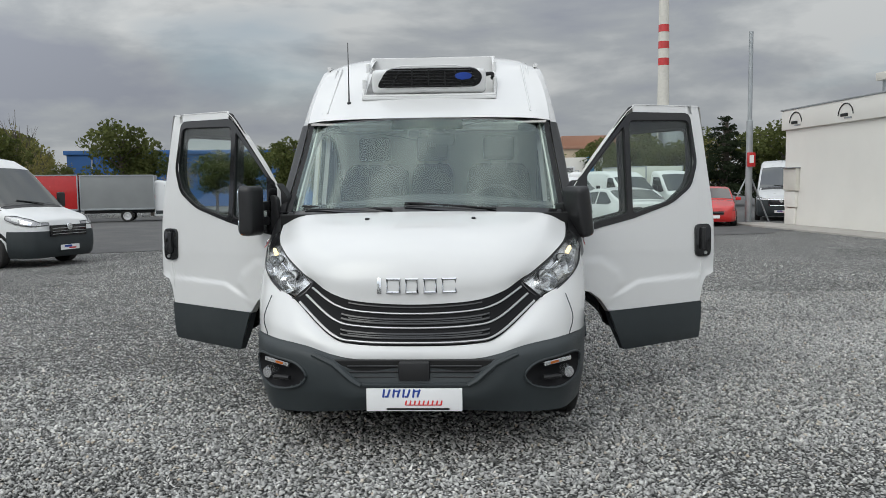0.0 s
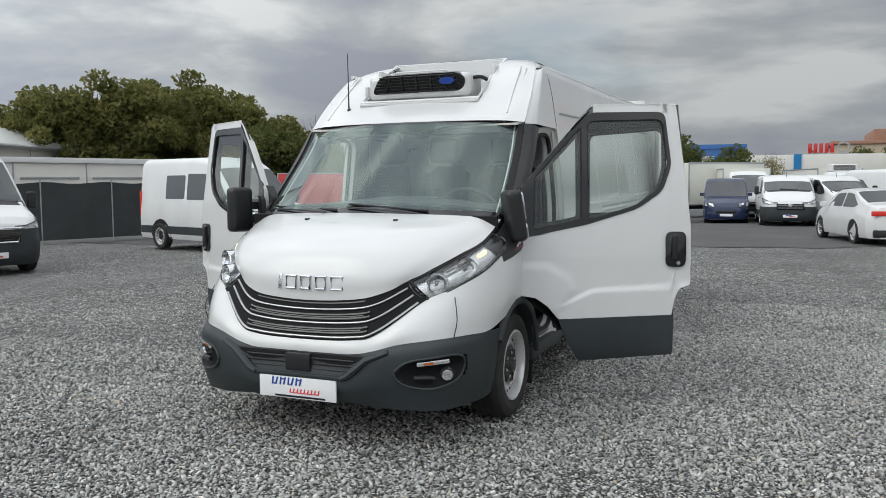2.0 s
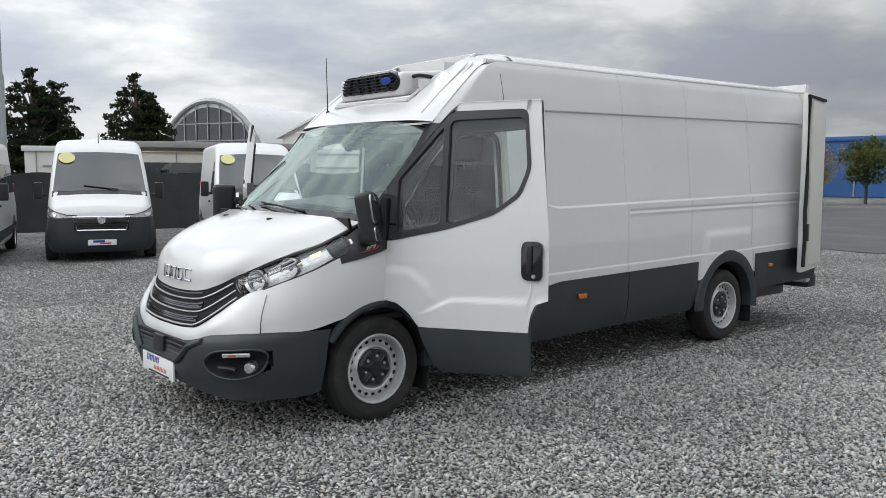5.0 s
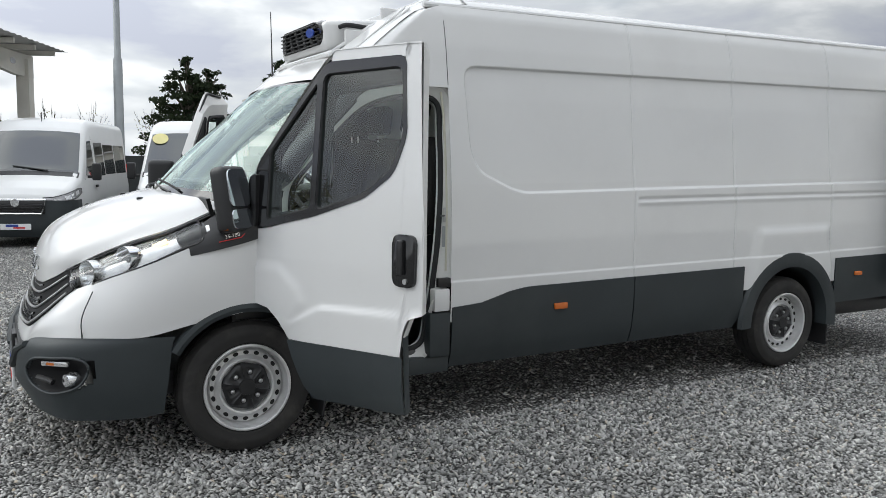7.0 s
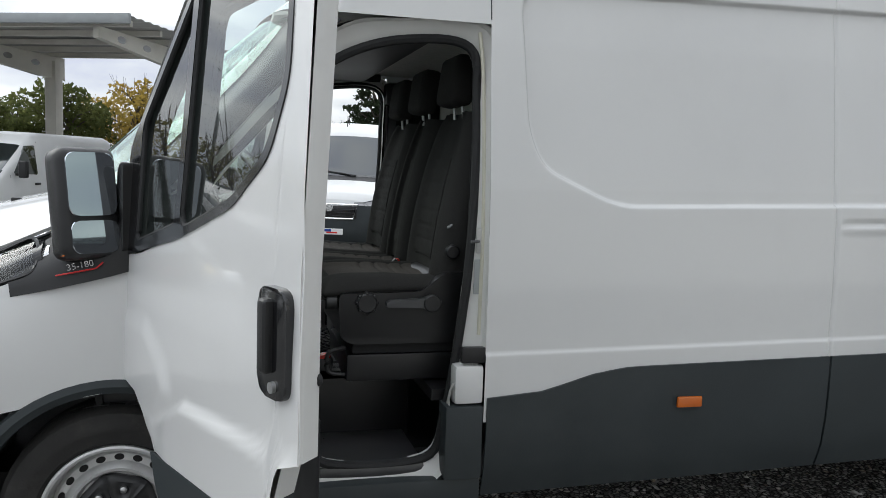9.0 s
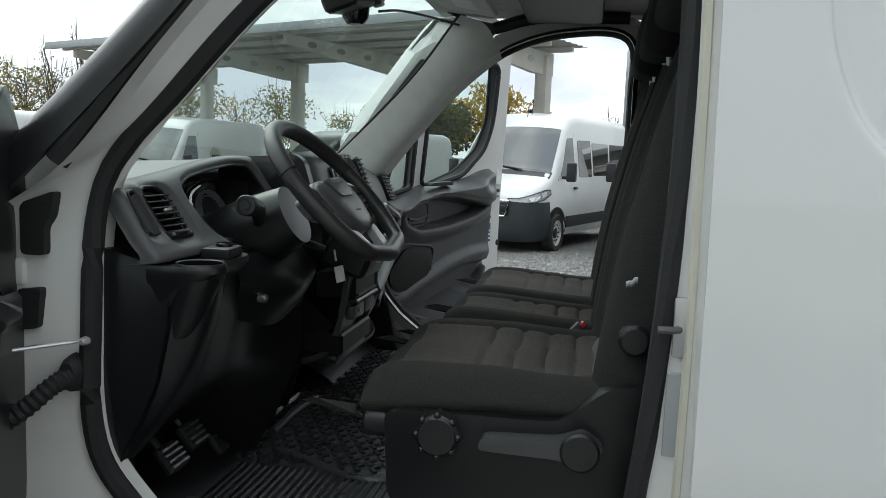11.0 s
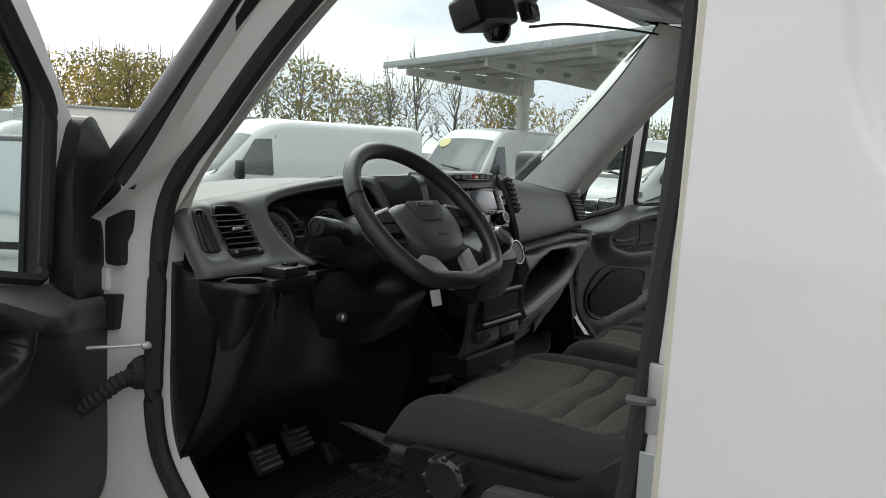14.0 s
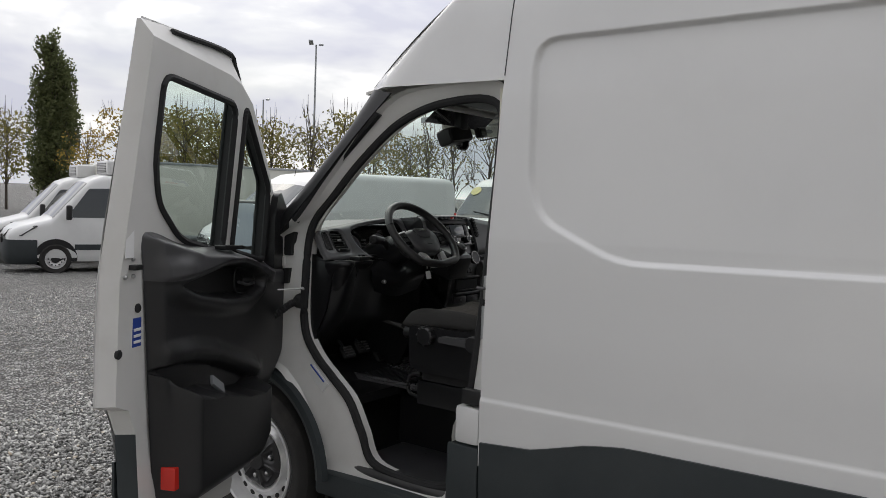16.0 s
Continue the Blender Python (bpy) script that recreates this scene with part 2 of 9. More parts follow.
CREAMBOX = material("cream_box_body", (0.66, 0.66, 0.60), 0.45, var=0.03, scale=0.5, stain=0.1, stain_col=(0.45, 0.42, 0.36), stain_scale=0.6)
REDPAINT = material("red_paint", (0.50, 0.02, 0.02), 0.25, var=0.05, coat=0.5)
BLUEPAINT = material("dark_blue_paint", (0.012, 0.022, 0.07), 0.22, var=0.05, coat=0.5)
BRIGHTBLUE = material("bright_blue_paint", (0.01, 0.19, 0.45), 0.35, var=0.05)
GREYPAINT = material("silver_grey_paint", (0.55, 0.56, 0.56), 0.3, metal=0.2, var=0.04, coat=0.4)
BRICKRED = material("reddish_brick_wall", (0.34, 0.19, 0.13), 0.85, var=0.12, scale=0.3)
BEIGE = material("beige_wall", (0.52, 0.42, 0.31), 0.85, var=0.08, scale=0.3)
BARK = material("bark", (0.10, 0.085, 0.07), 0.95, var=0.3, scale=6, bump=0.6, bump_scale=30)


def leaf_material(name, a, b):
    m = bpy.data.materials.new(name)
    m.use_nodes = True
    t = m.node_tree
    p = t.nodes["Principled BSDF"]
    p.inputs["Roughness"].default_value = 0.75
    p.inputs["Specular IOR Level"].default_value = 0.2
    geo = t.nodes.new("ShaderNodeNewGeometry")
    tc = t.nodes.new("ShaderNodeTexCoord")
    n = t.nodes.new("ShaderNodeTexNoise")
    n.inputs["Scale"].default_value, n.inputs["Detail"].default_value = 0.55, 4
    t.links.new(tc.outputs["Object"], n.inputs["Vector"])
    mm = t.nodes.new("ShaderNodeMath")
    mm.operation = "MULTIPLY_ADD"
    mm.inputs[1].default_value = 0.45
    t.links.new(geo.outputs["Random Per Island"], mm.inputs[0])
    ms = t.nodes.new("ShaderNodeMath")
    ms.operation = "MULTIPLY_ADD"
    ms.inputs[1].default_value, ms.inputs[2].default_value = 1.5, -0.5
    t.links.new(n.outputs["Fac"], ms.inputs[0])
    t.links.new(ms.outputs["Value"], mm.inputs[2])
    r = t.nodes.new("ShaderNodeValToRGB")
    r.color_ramp.elements[0].color, r.color_ramp.elements[1].color = (*a, 1), (*b, 1)
    t.links.new(mm.outputs["Value"], r.inputs["Fac"])
    t.links.new(r.outputs["Color"], p.inputs["Base Color"])
    tl = t.nodes.new("ShaderNodeBsdfTranslucent")
    t.links.new(r.outputs["Color"], tl.inputs["Color"])
    mx = t.nodes.new("ShaderNodeMixShader")
    mx.inputs["Fac"].default_value = 0.45
    t.links.new(p.outputs["BSDF"], mx.inputs[1])
    t.links.new(tl.outputs["BSDF"], mx.inputs[2])
    t.links.new(mx.outputs["Shader"], t.nodes["Material Output"].inputs["Surface"])
    return m


LEAF_GREEN = leaf_material("leaves_green", (0.046, 0.068, 0.021), (0.182, 0.195, 0.065))
LEAF_OLIVE = leaf_material("leaves_olive", (0.13, 0.13, 0.04), (0.36, 0.31, 0.11))
LEAF_YELLOW = leaf_material("leaves_yellow", (0.26, 0.20, 0.05), (0.55, 0.39, 0.10))
LEAF_POPLAR = leaf_material("leaves_poplar", (0.085, 0.105, 0.050), (0.22, 0.24, 0.11))
LEAF_DARK = leaf_material("needles_dark", (0.012, 0.022, 0.012), (0.045, 0.06, 0.028))


def gravel_material(name, stones):
    m = bpy.data.materials.new(name)
    m.use_nodes = True
    t = m.node_tree
    b = t.nodes["Principled BSDF"]
    b.inputs["Roughness"].default_value = 0.85
    b.inputs["Specular IOR Level"].default_value = 0.25
    tc = t.nodes.new("ShaderNodeTexCoord")
    if stones:
        geo = t.nodes.new("ShaderNodeNewGeometry")
        fac = geo.outputs["Random Per Island"]
    else:
        v = t.nodes.new("ShaderNodeTexVoronoi")
        v.inputs["Scale"].default_value = 40
        t.links.new(tc.outputs["Object"], v.inputs["Vector"])
        ve = t.nodes.new("ShaderNodeTexVoronoi")
        ve.feature = "DISTANCE_TO_EDGE"
        ve.inputs["Scale"].default_value = 40
        t.links.new(tc.outputs["Object"], ve.inputs["Vector"])
        sp = t.nodes.new("ShaderNodeSeparateColor")
        t.links.new(v.outputs["Color"], sp.inputs["Color"])
        fac = sp.outputs["Red"]
    r = t.nodes.new("ShaderNodeValToRGB")
    ramp = r.color_ramp
    ramp.elements[0].position, ramp.elements[0].color = 0.0, (0.125, 0.124, 0.120, 1)
    ramp.elements[1].position, ramp.elements[1].color = 1.0, (0.82, 0.81, 0.78, 1)
    for pos, c in ((0.25, (0.31, 0.308, 0.297)), (0.80, (0.53, 0.525, 0.505)), (0.945, (0.66, 0.65, 0.62)), (0.965, (0.46, 0.39, 0.30))):
        e = ramp.elements.new(pos)
        e.color = (*c, 1)
    t.links.new(fac, r.inputs["Fac"])
    n = t.nodes.new("ShaderNodeTexNoise")
    n.inputs["Scale"].default_value, n.inputs["Detail"].default_value = 0.5, 6
    t.links.new(tc.outputs["Object"], n.inputs["Vector"])
    mr = t.nodes.new("ShaderNodeMapRange")
    mr.inputs["From Min"].default_value, mr.inputs["From Max"].default_value = 0.3, 0.7
    mr.inputs["To Min"].default_value, mr.inputs["To Max"].default_value = 0.82, 1.15
    t.links.new(n.outputs["Fac"], mr.inputs["Value"])
    nf = t.nodes.new("ShaderNodeTexNoise")
    nf.inputs["Scale"].default_value, nf.inputs["Detail"].default_value, nf.inputs["Roughness"].default_value = 11.0, 4, 0.8
    t.links.new(tc.outputs["Object"], nf.inputs["Vector"])
    mf = t.nodes.new("ShaderNodeMapRange")
    mf.inputs["From Min"].default_value, mf.inputs["From Max"].default_value = 0.32, 0.68
    mf.inputs["To Min"].default_value, mf.inputs["To Max"].default_value = (0.85, 1.15) if stones else (0.42, 1.62)
    t.links.new(nf.outputs["Fac"], mf.inputs["Value"])
    both_scales = t.nodes.new("ShaderNodeMath")
    both_scales.operation = "MULTIPLY"
    t.links.new(mr.outputs["Result"], both_scales.inputs[0])
    t.links.new(mf.outputs["Result"], both_scales.inputs[1])
    hs = t.nodes.new("ShaderNodeHueSaturation")
    t.links.new(r.outputs["Color"], hs.inputs["Color"])
    t.links.new(both_scales.outputs["Value"], hs.inputs["Value"])
    t.links.new(hs.outputs["Color"], b.inputs["Base Color"])
    if not stones:
        bp = t.nodes.new("ShaderNodeBump")
        bp.invert = True
        bp.inputs["Strength"].default_value, bp.inputs["Distance"].default_value = 1.0, 0.018
        t.links.new(v.outputs["Distance"], bp.inputs["Height"])
        # cell edges near-black: shade between the stones put into the colour
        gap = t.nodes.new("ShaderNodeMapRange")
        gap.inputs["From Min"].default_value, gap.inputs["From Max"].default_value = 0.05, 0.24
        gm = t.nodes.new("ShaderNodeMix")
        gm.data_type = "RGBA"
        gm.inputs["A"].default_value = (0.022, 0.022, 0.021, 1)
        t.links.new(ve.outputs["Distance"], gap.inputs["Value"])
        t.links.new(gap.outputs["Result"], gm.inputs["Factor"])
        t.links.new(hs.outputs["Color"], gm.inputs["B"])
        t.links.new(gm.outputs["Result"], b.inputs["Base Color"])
        t.links.new(bp.outputs["Normal"], b.inputs["Normal"])
    return m


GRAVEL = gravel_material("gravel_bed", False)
STONES = gravel_material("gravel_stone", True)
ASPHALT = material("worn_asphalt", (0.075, 0.074, 0.073), 0.8, var=0.2, scale=1.2, bump=0.5, bump_scale=140, stain=0.5, stain_col=(0.17, 0.165, 0.155), stain_scale=0.25)
STONE_COUNT = 146000
DRL = lamp_glow("daytime_lamp", (1.0, 0.80, 0.48), 1.7)
HUB = material("airbag_cover_plastic", (0.085, 0.085, 0.088), 0.36, var=0.06, scale=20, bump=0.05, bump_scale=700)
# lower door plastic, darkened for the shade on the driver's door
DOORLOW = material("door_panel_shaded_black", (0.020, 0.020, 0.021), 0.36, var=0.08, scale=5, bump=0.05, bump_scale=700)
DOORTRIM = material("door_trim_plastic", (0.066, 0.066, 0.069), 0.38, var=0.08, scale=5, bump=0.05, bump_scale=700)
LEAF_WOOD = leaf_material("leaves_woodland", (0.075, 0.095, 0.030), (0.30, 0.28, 0.10))

# ---- mesh helpers ----
def empty(name, m=Matrix.Identity(4), **tags):
    ob = new(name)
    ob.empty_display_size = 0.2
    ob.matrix_basis = m
    return tagged(ob, **tags)


def finish(bm, mat, angle=35):
    me = bpy.data.meshes.new("m")
    bmesh.ops.recalc_face_normals(bm, faces=bm.faces)
    bm.to_mesh(me)
    bm.free()
    me.materials.append(mat)
    me.polygons.foreach_set("use_smooth", [True] * len(me.polygons))
    me.set_sharp_from_angle(angle=radians(angle))
    return me


def part(name, bm, mat, parent, label="", angle=35, **tags):
    ob = new(name, finish(bm, mat, angle) if isinstance(bm, bmesh.types.BMesh) else bm)
    ob.parent = parent
    return tagged(ob, label=label, **tags)


def thing(name, bm, mat, label, category, group="", kind="", m=Matrix.Identity(4), angle=35):
    ob = new(name, finish(bm, mat, angle))
    ob.matrix_basis = m
    return tagged(ob, label, category, group, kind)


def bm_join(*bms):
    out = bmesh.new()
    for b in bms:
        me = bpy.data.meshes.new("tmp")
        b.to_mesh(me)
        b.free()
        out.from_mesh(me)
        bpy.data.meshes.remove(me)
    return out


def moved(bm, m):
    bm.transform(m)
    return bm


def bevel(bm, w, seg=2):
    if w > 0:
        bmesh.ops.bevel(bm, geom=list(bm.edges), offset=w, segments=seg, affect="EDGES", profile=0.6, clamp_overlap=True)
    return bm


def box(c, s, bev=0.0, seg=2):
    bm = bmesh.new()
    bmesh.ops.create_cube(bm, size=1.0)
    bm.transform(Matrix.Translation(c) @ Matrix.Diagonal((*s, 1)))
    return bevel(bm, bev, seg)


def span(a, b, bev=0.0, seg=2):
    return box([(p + q) / 2 for p, q in zip(a, b)], [abs(q - p) for p, q in zip(a, b)], bev, seg)


def prism(poly, axis, a, b, bev=0.0, seg=2):
    """Polygon in the two other axes (in x, y, z order), pulled from a to b along the axis."""
    i = "xyz".index(axis)
    bm = bmesh.new()
    low, high = [], []
    for p in poly:
        for side, v in ((low, a), (high, b)):
            q = list(p)
            q.insert(i, v)
            side.append(bm.verts.new(q))
    n = len(poly)
    bm.faces.new(low)
    bm.faces.new(high[::-1])
    for k in range(n):
        bm.faces.new((low[k], low[(k + 1) % n], high[(k + 1) % n], high[k]))
    return bevel(bm, bev, seg)


def lathe(profile, seg=32, axis="x"):
    """Closed ring of (radius, height) turned about the axis."""
    bm = bmesh.new()
    rings = []
    for k in range(seg):
        a = 2 * math.pi * k / seg
        rings.append([bm.verts.new((h, r * math.cos(a), r * math.sin(a))) for r, h in profile])
    n = len(profile)
    for k in range(seg):
        p, q = rings[k], rings[(k + 1) % seg]
        for j in range(n - 1):
            bm.faces.new((p[j], p[j + 1], q[j + 1], q[j]))
    bmesh.ops.remove_doubles(bm, verts=bm.verts, dist=1e-5)
    if axis == "y":
        bm.transform(Matrix.Rotation(radians(90), 4, "Z"))
    if axis == "z":
        bm.transform(Matrix.Rotation(radians(-90), 4, "Y"))
    return bm


def cyl(c, r, d, axis="x", seg=24, bev=0.0):
    h = d / 2
    prof = [(0, -h), (r - bev, -h), (r, -h + bev), (r, h - bev), (r - bev, h), (0, h)] if bev else [(0, -h), (r, -h), (r, h), (0, h)]
    return moved(lathe(prof, seg, axis), Matrix.Translation(c))


def catmull(pts, n, closed=False):
    P = np.array(pts, float)
    m = len(P)
    if closed:
        P = np.vstack([P[-1:], P, P[:2]])
        segs = m
    else:
        P = np.vstack([2 * P[0] - P[1], P, 2 * P[-1] - P[-2]])
        segs = m - 1
    u = np.linspace(0, segs, n, endpoint=not closed)
    i = np.minimum(u.astype(int), segs - 1)
    f = (u - i)[:, None]
    a, b, c, d = P[i], P[i + 1], P[i + 2], P[i + 3]
    return 0.5 * (2 * b + (c - a) * f + (2 * a - 5 * b + 4 * c - d) * f ** 2 + (3 * b - a - 3 * c + d) * f ** 3)


def tube(pts, r, seg=8, n=0, closed=False, flat=1.0):
    """Sweep of a round (or flattened) bar along points."""
    P = catmull(pts, n, closed) if n else np.array(pts, float)
    bm = bmesh.new()
    rings = []
    m = len(P)
    up = Vector((0, 0, 1))
    for k in range(m):
        if closed:
            d = Vector(P[(k + 1) % m] - P[k - 1])
        else:
            d = Vector(P[min(k + 1, m - 1)] - P[max(k - 1, 0)])
        d.normalize()
        s = d.cross(up)
        if s.length < 0.05:
            s = d.cross(Vector((1, 0, 0)))
        s.normalize()
        w = s.cross(d)
        rk = r[k] if isinstance(r, (list, tuple, np.ndarray)) else r
        rings.append([bm.verts.new(Vector(P[k]) + s * rk * math.cos(2 * math.pi * j / seg) + w * rk * flat * math.sin(2 * math.pi * j / seg)) for j in range(seg)])
    for k in range(m if closed else m - 1):
        p, q = rings[k], rings[(k + 1) % m]
        for j in range(seg):
            bm.faces.new((p[j], p[(j + 1) % seg], q[(j + 1) % seg], q[j]))
    if not closed:
        bm.faces.new(rings[0])
        bm.faces.new(rings[-1][::-1])
    return bm


def grid_bm(P, thick=0.0, keep=None):
    """Quads over an array of points (rows, columns, 3); thick grows it along its normals."""
    nu, nv = P.shape[:2]
    bm = bmesh.new()
    V = [[bm.verts.new(P[i, j]) for j in range(nv)] for i in range(nu)]
    for i in range(nu - 1):
        for j in range(nv - 1):
            if keep is None or keep[i, j]:
                bm.faces.new((V[i][j], V[i + 1][j], V[i + 1][j + 1], V[i][j + 1]))
    loose = [v for v in bm.verts if not v.link_faces]
    if loose:
        bmesh.ops.delete(bm, geom=loose, context="VERTS")
    if thick:
        bmesh.ops.recalc_face_normals(bm, faces=bm.faces)
        bmesh.ops.solidify(bm, geom=list(bm.faces), thickness=thick)
    return bm


def patch_points(rows, nu, nv):
    """Smooth surface through a small net of control points."""
    across = [catmull(r, nv) for r in rows]
    return np.stack([catmull([a[j] for a in across], nu) for j in range(nv)], axis=1)


def both(rows):
    """Mirror half rows (from x = 0 outwards) to whole rows."""
    return [[(-x, y, z) for x, y, z in r[:0:-1]] + list(r) for r in rows]


def patch(rows, nu=14, nv=20, thick=0.0):
    return grid_bm(patch_points(rows, nu, nv), thick)


def flip_x(bm):
    bm.transform(Matrix.Diagonal((-1, 1, 1, 1)))
    bmesh.ops.reverse_faces(bm, faces=bm.faces)
    return bm


def rounded(poly, r, n=5):
    """Polygon with its corners rounded."""
    out = []
    m = len(poly)
    for k in range(m):
        a, b, c = (np.array(poly[(k + d) % m], float) for d in (-1, 0, 1))
        ra = min(r, 0.45 * np.linalg.norm(a - b), 0.45 * np.linalg.norm(c - b))
        p, q = b + (a - b) / np.linalg.norm(a - b) * ra, b + (c - b) / np.linalg.norm(c - b) * ra
        for t in np.linspace(0, 1, n):
            out.append(tuple((1 - t) ** 2 * p + 2 * t * (1 - t) * b + t * t * q))
    return out


def gz(x, y):
    """Height of the yard: level under the van, falling away gently all round."""
    r = math.hypot(x, y - 3)
    if r < 4:
        return 0.0
    k = 0.0125 - 0.0065 * (y - 3) / r - 0.004 * x / r
    k += 0.016 * min(1.0, max(0.0, (-(y - 3) / r - 0.55) / 0.3))
    return -min(k * (r - 4), 0.62)

# ---- ground ----
def sheet(xs, ys, dz):
    P = np.array([[(x, y, gz(x, y) + dz) for y in ys] for x in xs])
    return grid_bm(P)


def steps(a, b, n, far):
    core = list(np.linspace(a, b, n))
    return [a - far, a - far / 3, a - far / 12] + core + [b + far / 12, b + far / 3, b + far]


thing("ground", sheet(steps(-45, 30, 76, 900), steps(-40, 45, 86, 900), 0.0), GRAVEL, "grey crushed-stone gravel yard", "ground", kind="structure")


def asphalt_edge(x):
    return 17.2 + 0.55 * (x - 1.5) * (1 if x > 1.5 else 0.22) + 0.35 * math.sin(1.3 * x) + 0.2 * math.sin(3.1 * x + 1)


ax = np.linspace(-45, 60, 140)
thing("road", grid_bm(np.array([[(x, y, gz(x, y) + 0.012) for y in [asphalt_edge(min(x, 12)) + d for d in (0, 0.4, 1.5, 4, 8, 14, 22, 32, 60, 120)]] for x in ax])), ASPHALT, "worn patchy grey asphalt of the back yard", "asphalt", kind="structure")


def stones_mesh(n, rng, regions, smin, smax):
    """Many small faceted stones in one mesh."""
    base = np.array([(1, 0, 0), (-1, 0, 0), (0, 1, 0), (0, -1, 0), (0, 0, 1), (0, 0, -1)], float)
    tri = np.array([(0, 2, 4), (2, 1, 4), (1, 3, 4), (3, 0, 4), (2, 0, 5), (1, 2, 5), (3, 1, 5), (0, 3, 5)])
    pos = []
    for (x0, x1, y0, y1), share in regions:
        k = int(n * share)
        pos.append(np.column_stack([rng.uniform(x0, x1, k), rng.uniform(y0, y1, k)]))
    pos = np.vstack(pos)
    n = len(pos)
    size = rng.uniform(smin, smax, (n, 1)) * rng.uniform(0.7, 1.25, (n, 3)) * np.array([1.15, 0.85, 0.62])
    ang = rng.uniform(0, 6.28, n)
    tilt = rng.normal(0, 0.5, (n, 2))
    v = base[None] * size[:, None, :] + rng.normal(0, 0.16, (n, 6, 3)) * size[:, None, :]
    c, s = np.cos(ang)[:, None], np.sin(ang)[:, None]
    x, y, z = v[..., 0], v[..., 1], v[..., 2]
    x, y = c * x - s * y, s * x + c * y
    z = z + x * tilt[:, :1] + y * tilt[:, 1:]
    zz = np.array([gz(a, b) for a, b in pos]) + size[:, 2] * rng.uniform(-0.1, 0.95, n)
    V = np.stack([x + pos[:, :1], y + pos[:, 1:], z + zz[:, None]], axis=2).reshape(-1, 3)
    F = (tri[None] + 6 * np.arange(n)[:, None, None]).reshape(-1, 3)
    me = bpy.data.meshes.new("stones")
    me.vertices.add(len(V))
    me.vertices.foreach_set("co", V.ravel())
    me.loops.add(F.size)
    me.loops.foreach_set("vertex_index", F.ravel().astype(np.int32))
    me.polygons.add(len(F))
    me.polygons.foreach_set("loop_start", np.arange(0, F.size, 3, dtype=np.int32))
    me.update()
    me.materials.append(STONES)
    return me


srng = np.random.default_rng(5)
REGIONS = [((-5.5, 6.5, -1.6, 2.0), 0.30), ((1.0, 6.5, 2.0, 7.0), 0.24), ((-7, 7, 2, 12), 0.14), ((-12, -1, -10, 4), 0.10), ((-3.0, 1.5, -1.2, 0.9), 0.06), ((1.0, 5.0, 0.2, 4.5), 0.16)]
gravel = new("gravel", stones_mesh(STONE_COUNT, srng, REGIONS, 0.008, 0.0165))
tagged(gravel, "loose grey crushed stones with pale and brown bits", "gravel", kind="stuff")

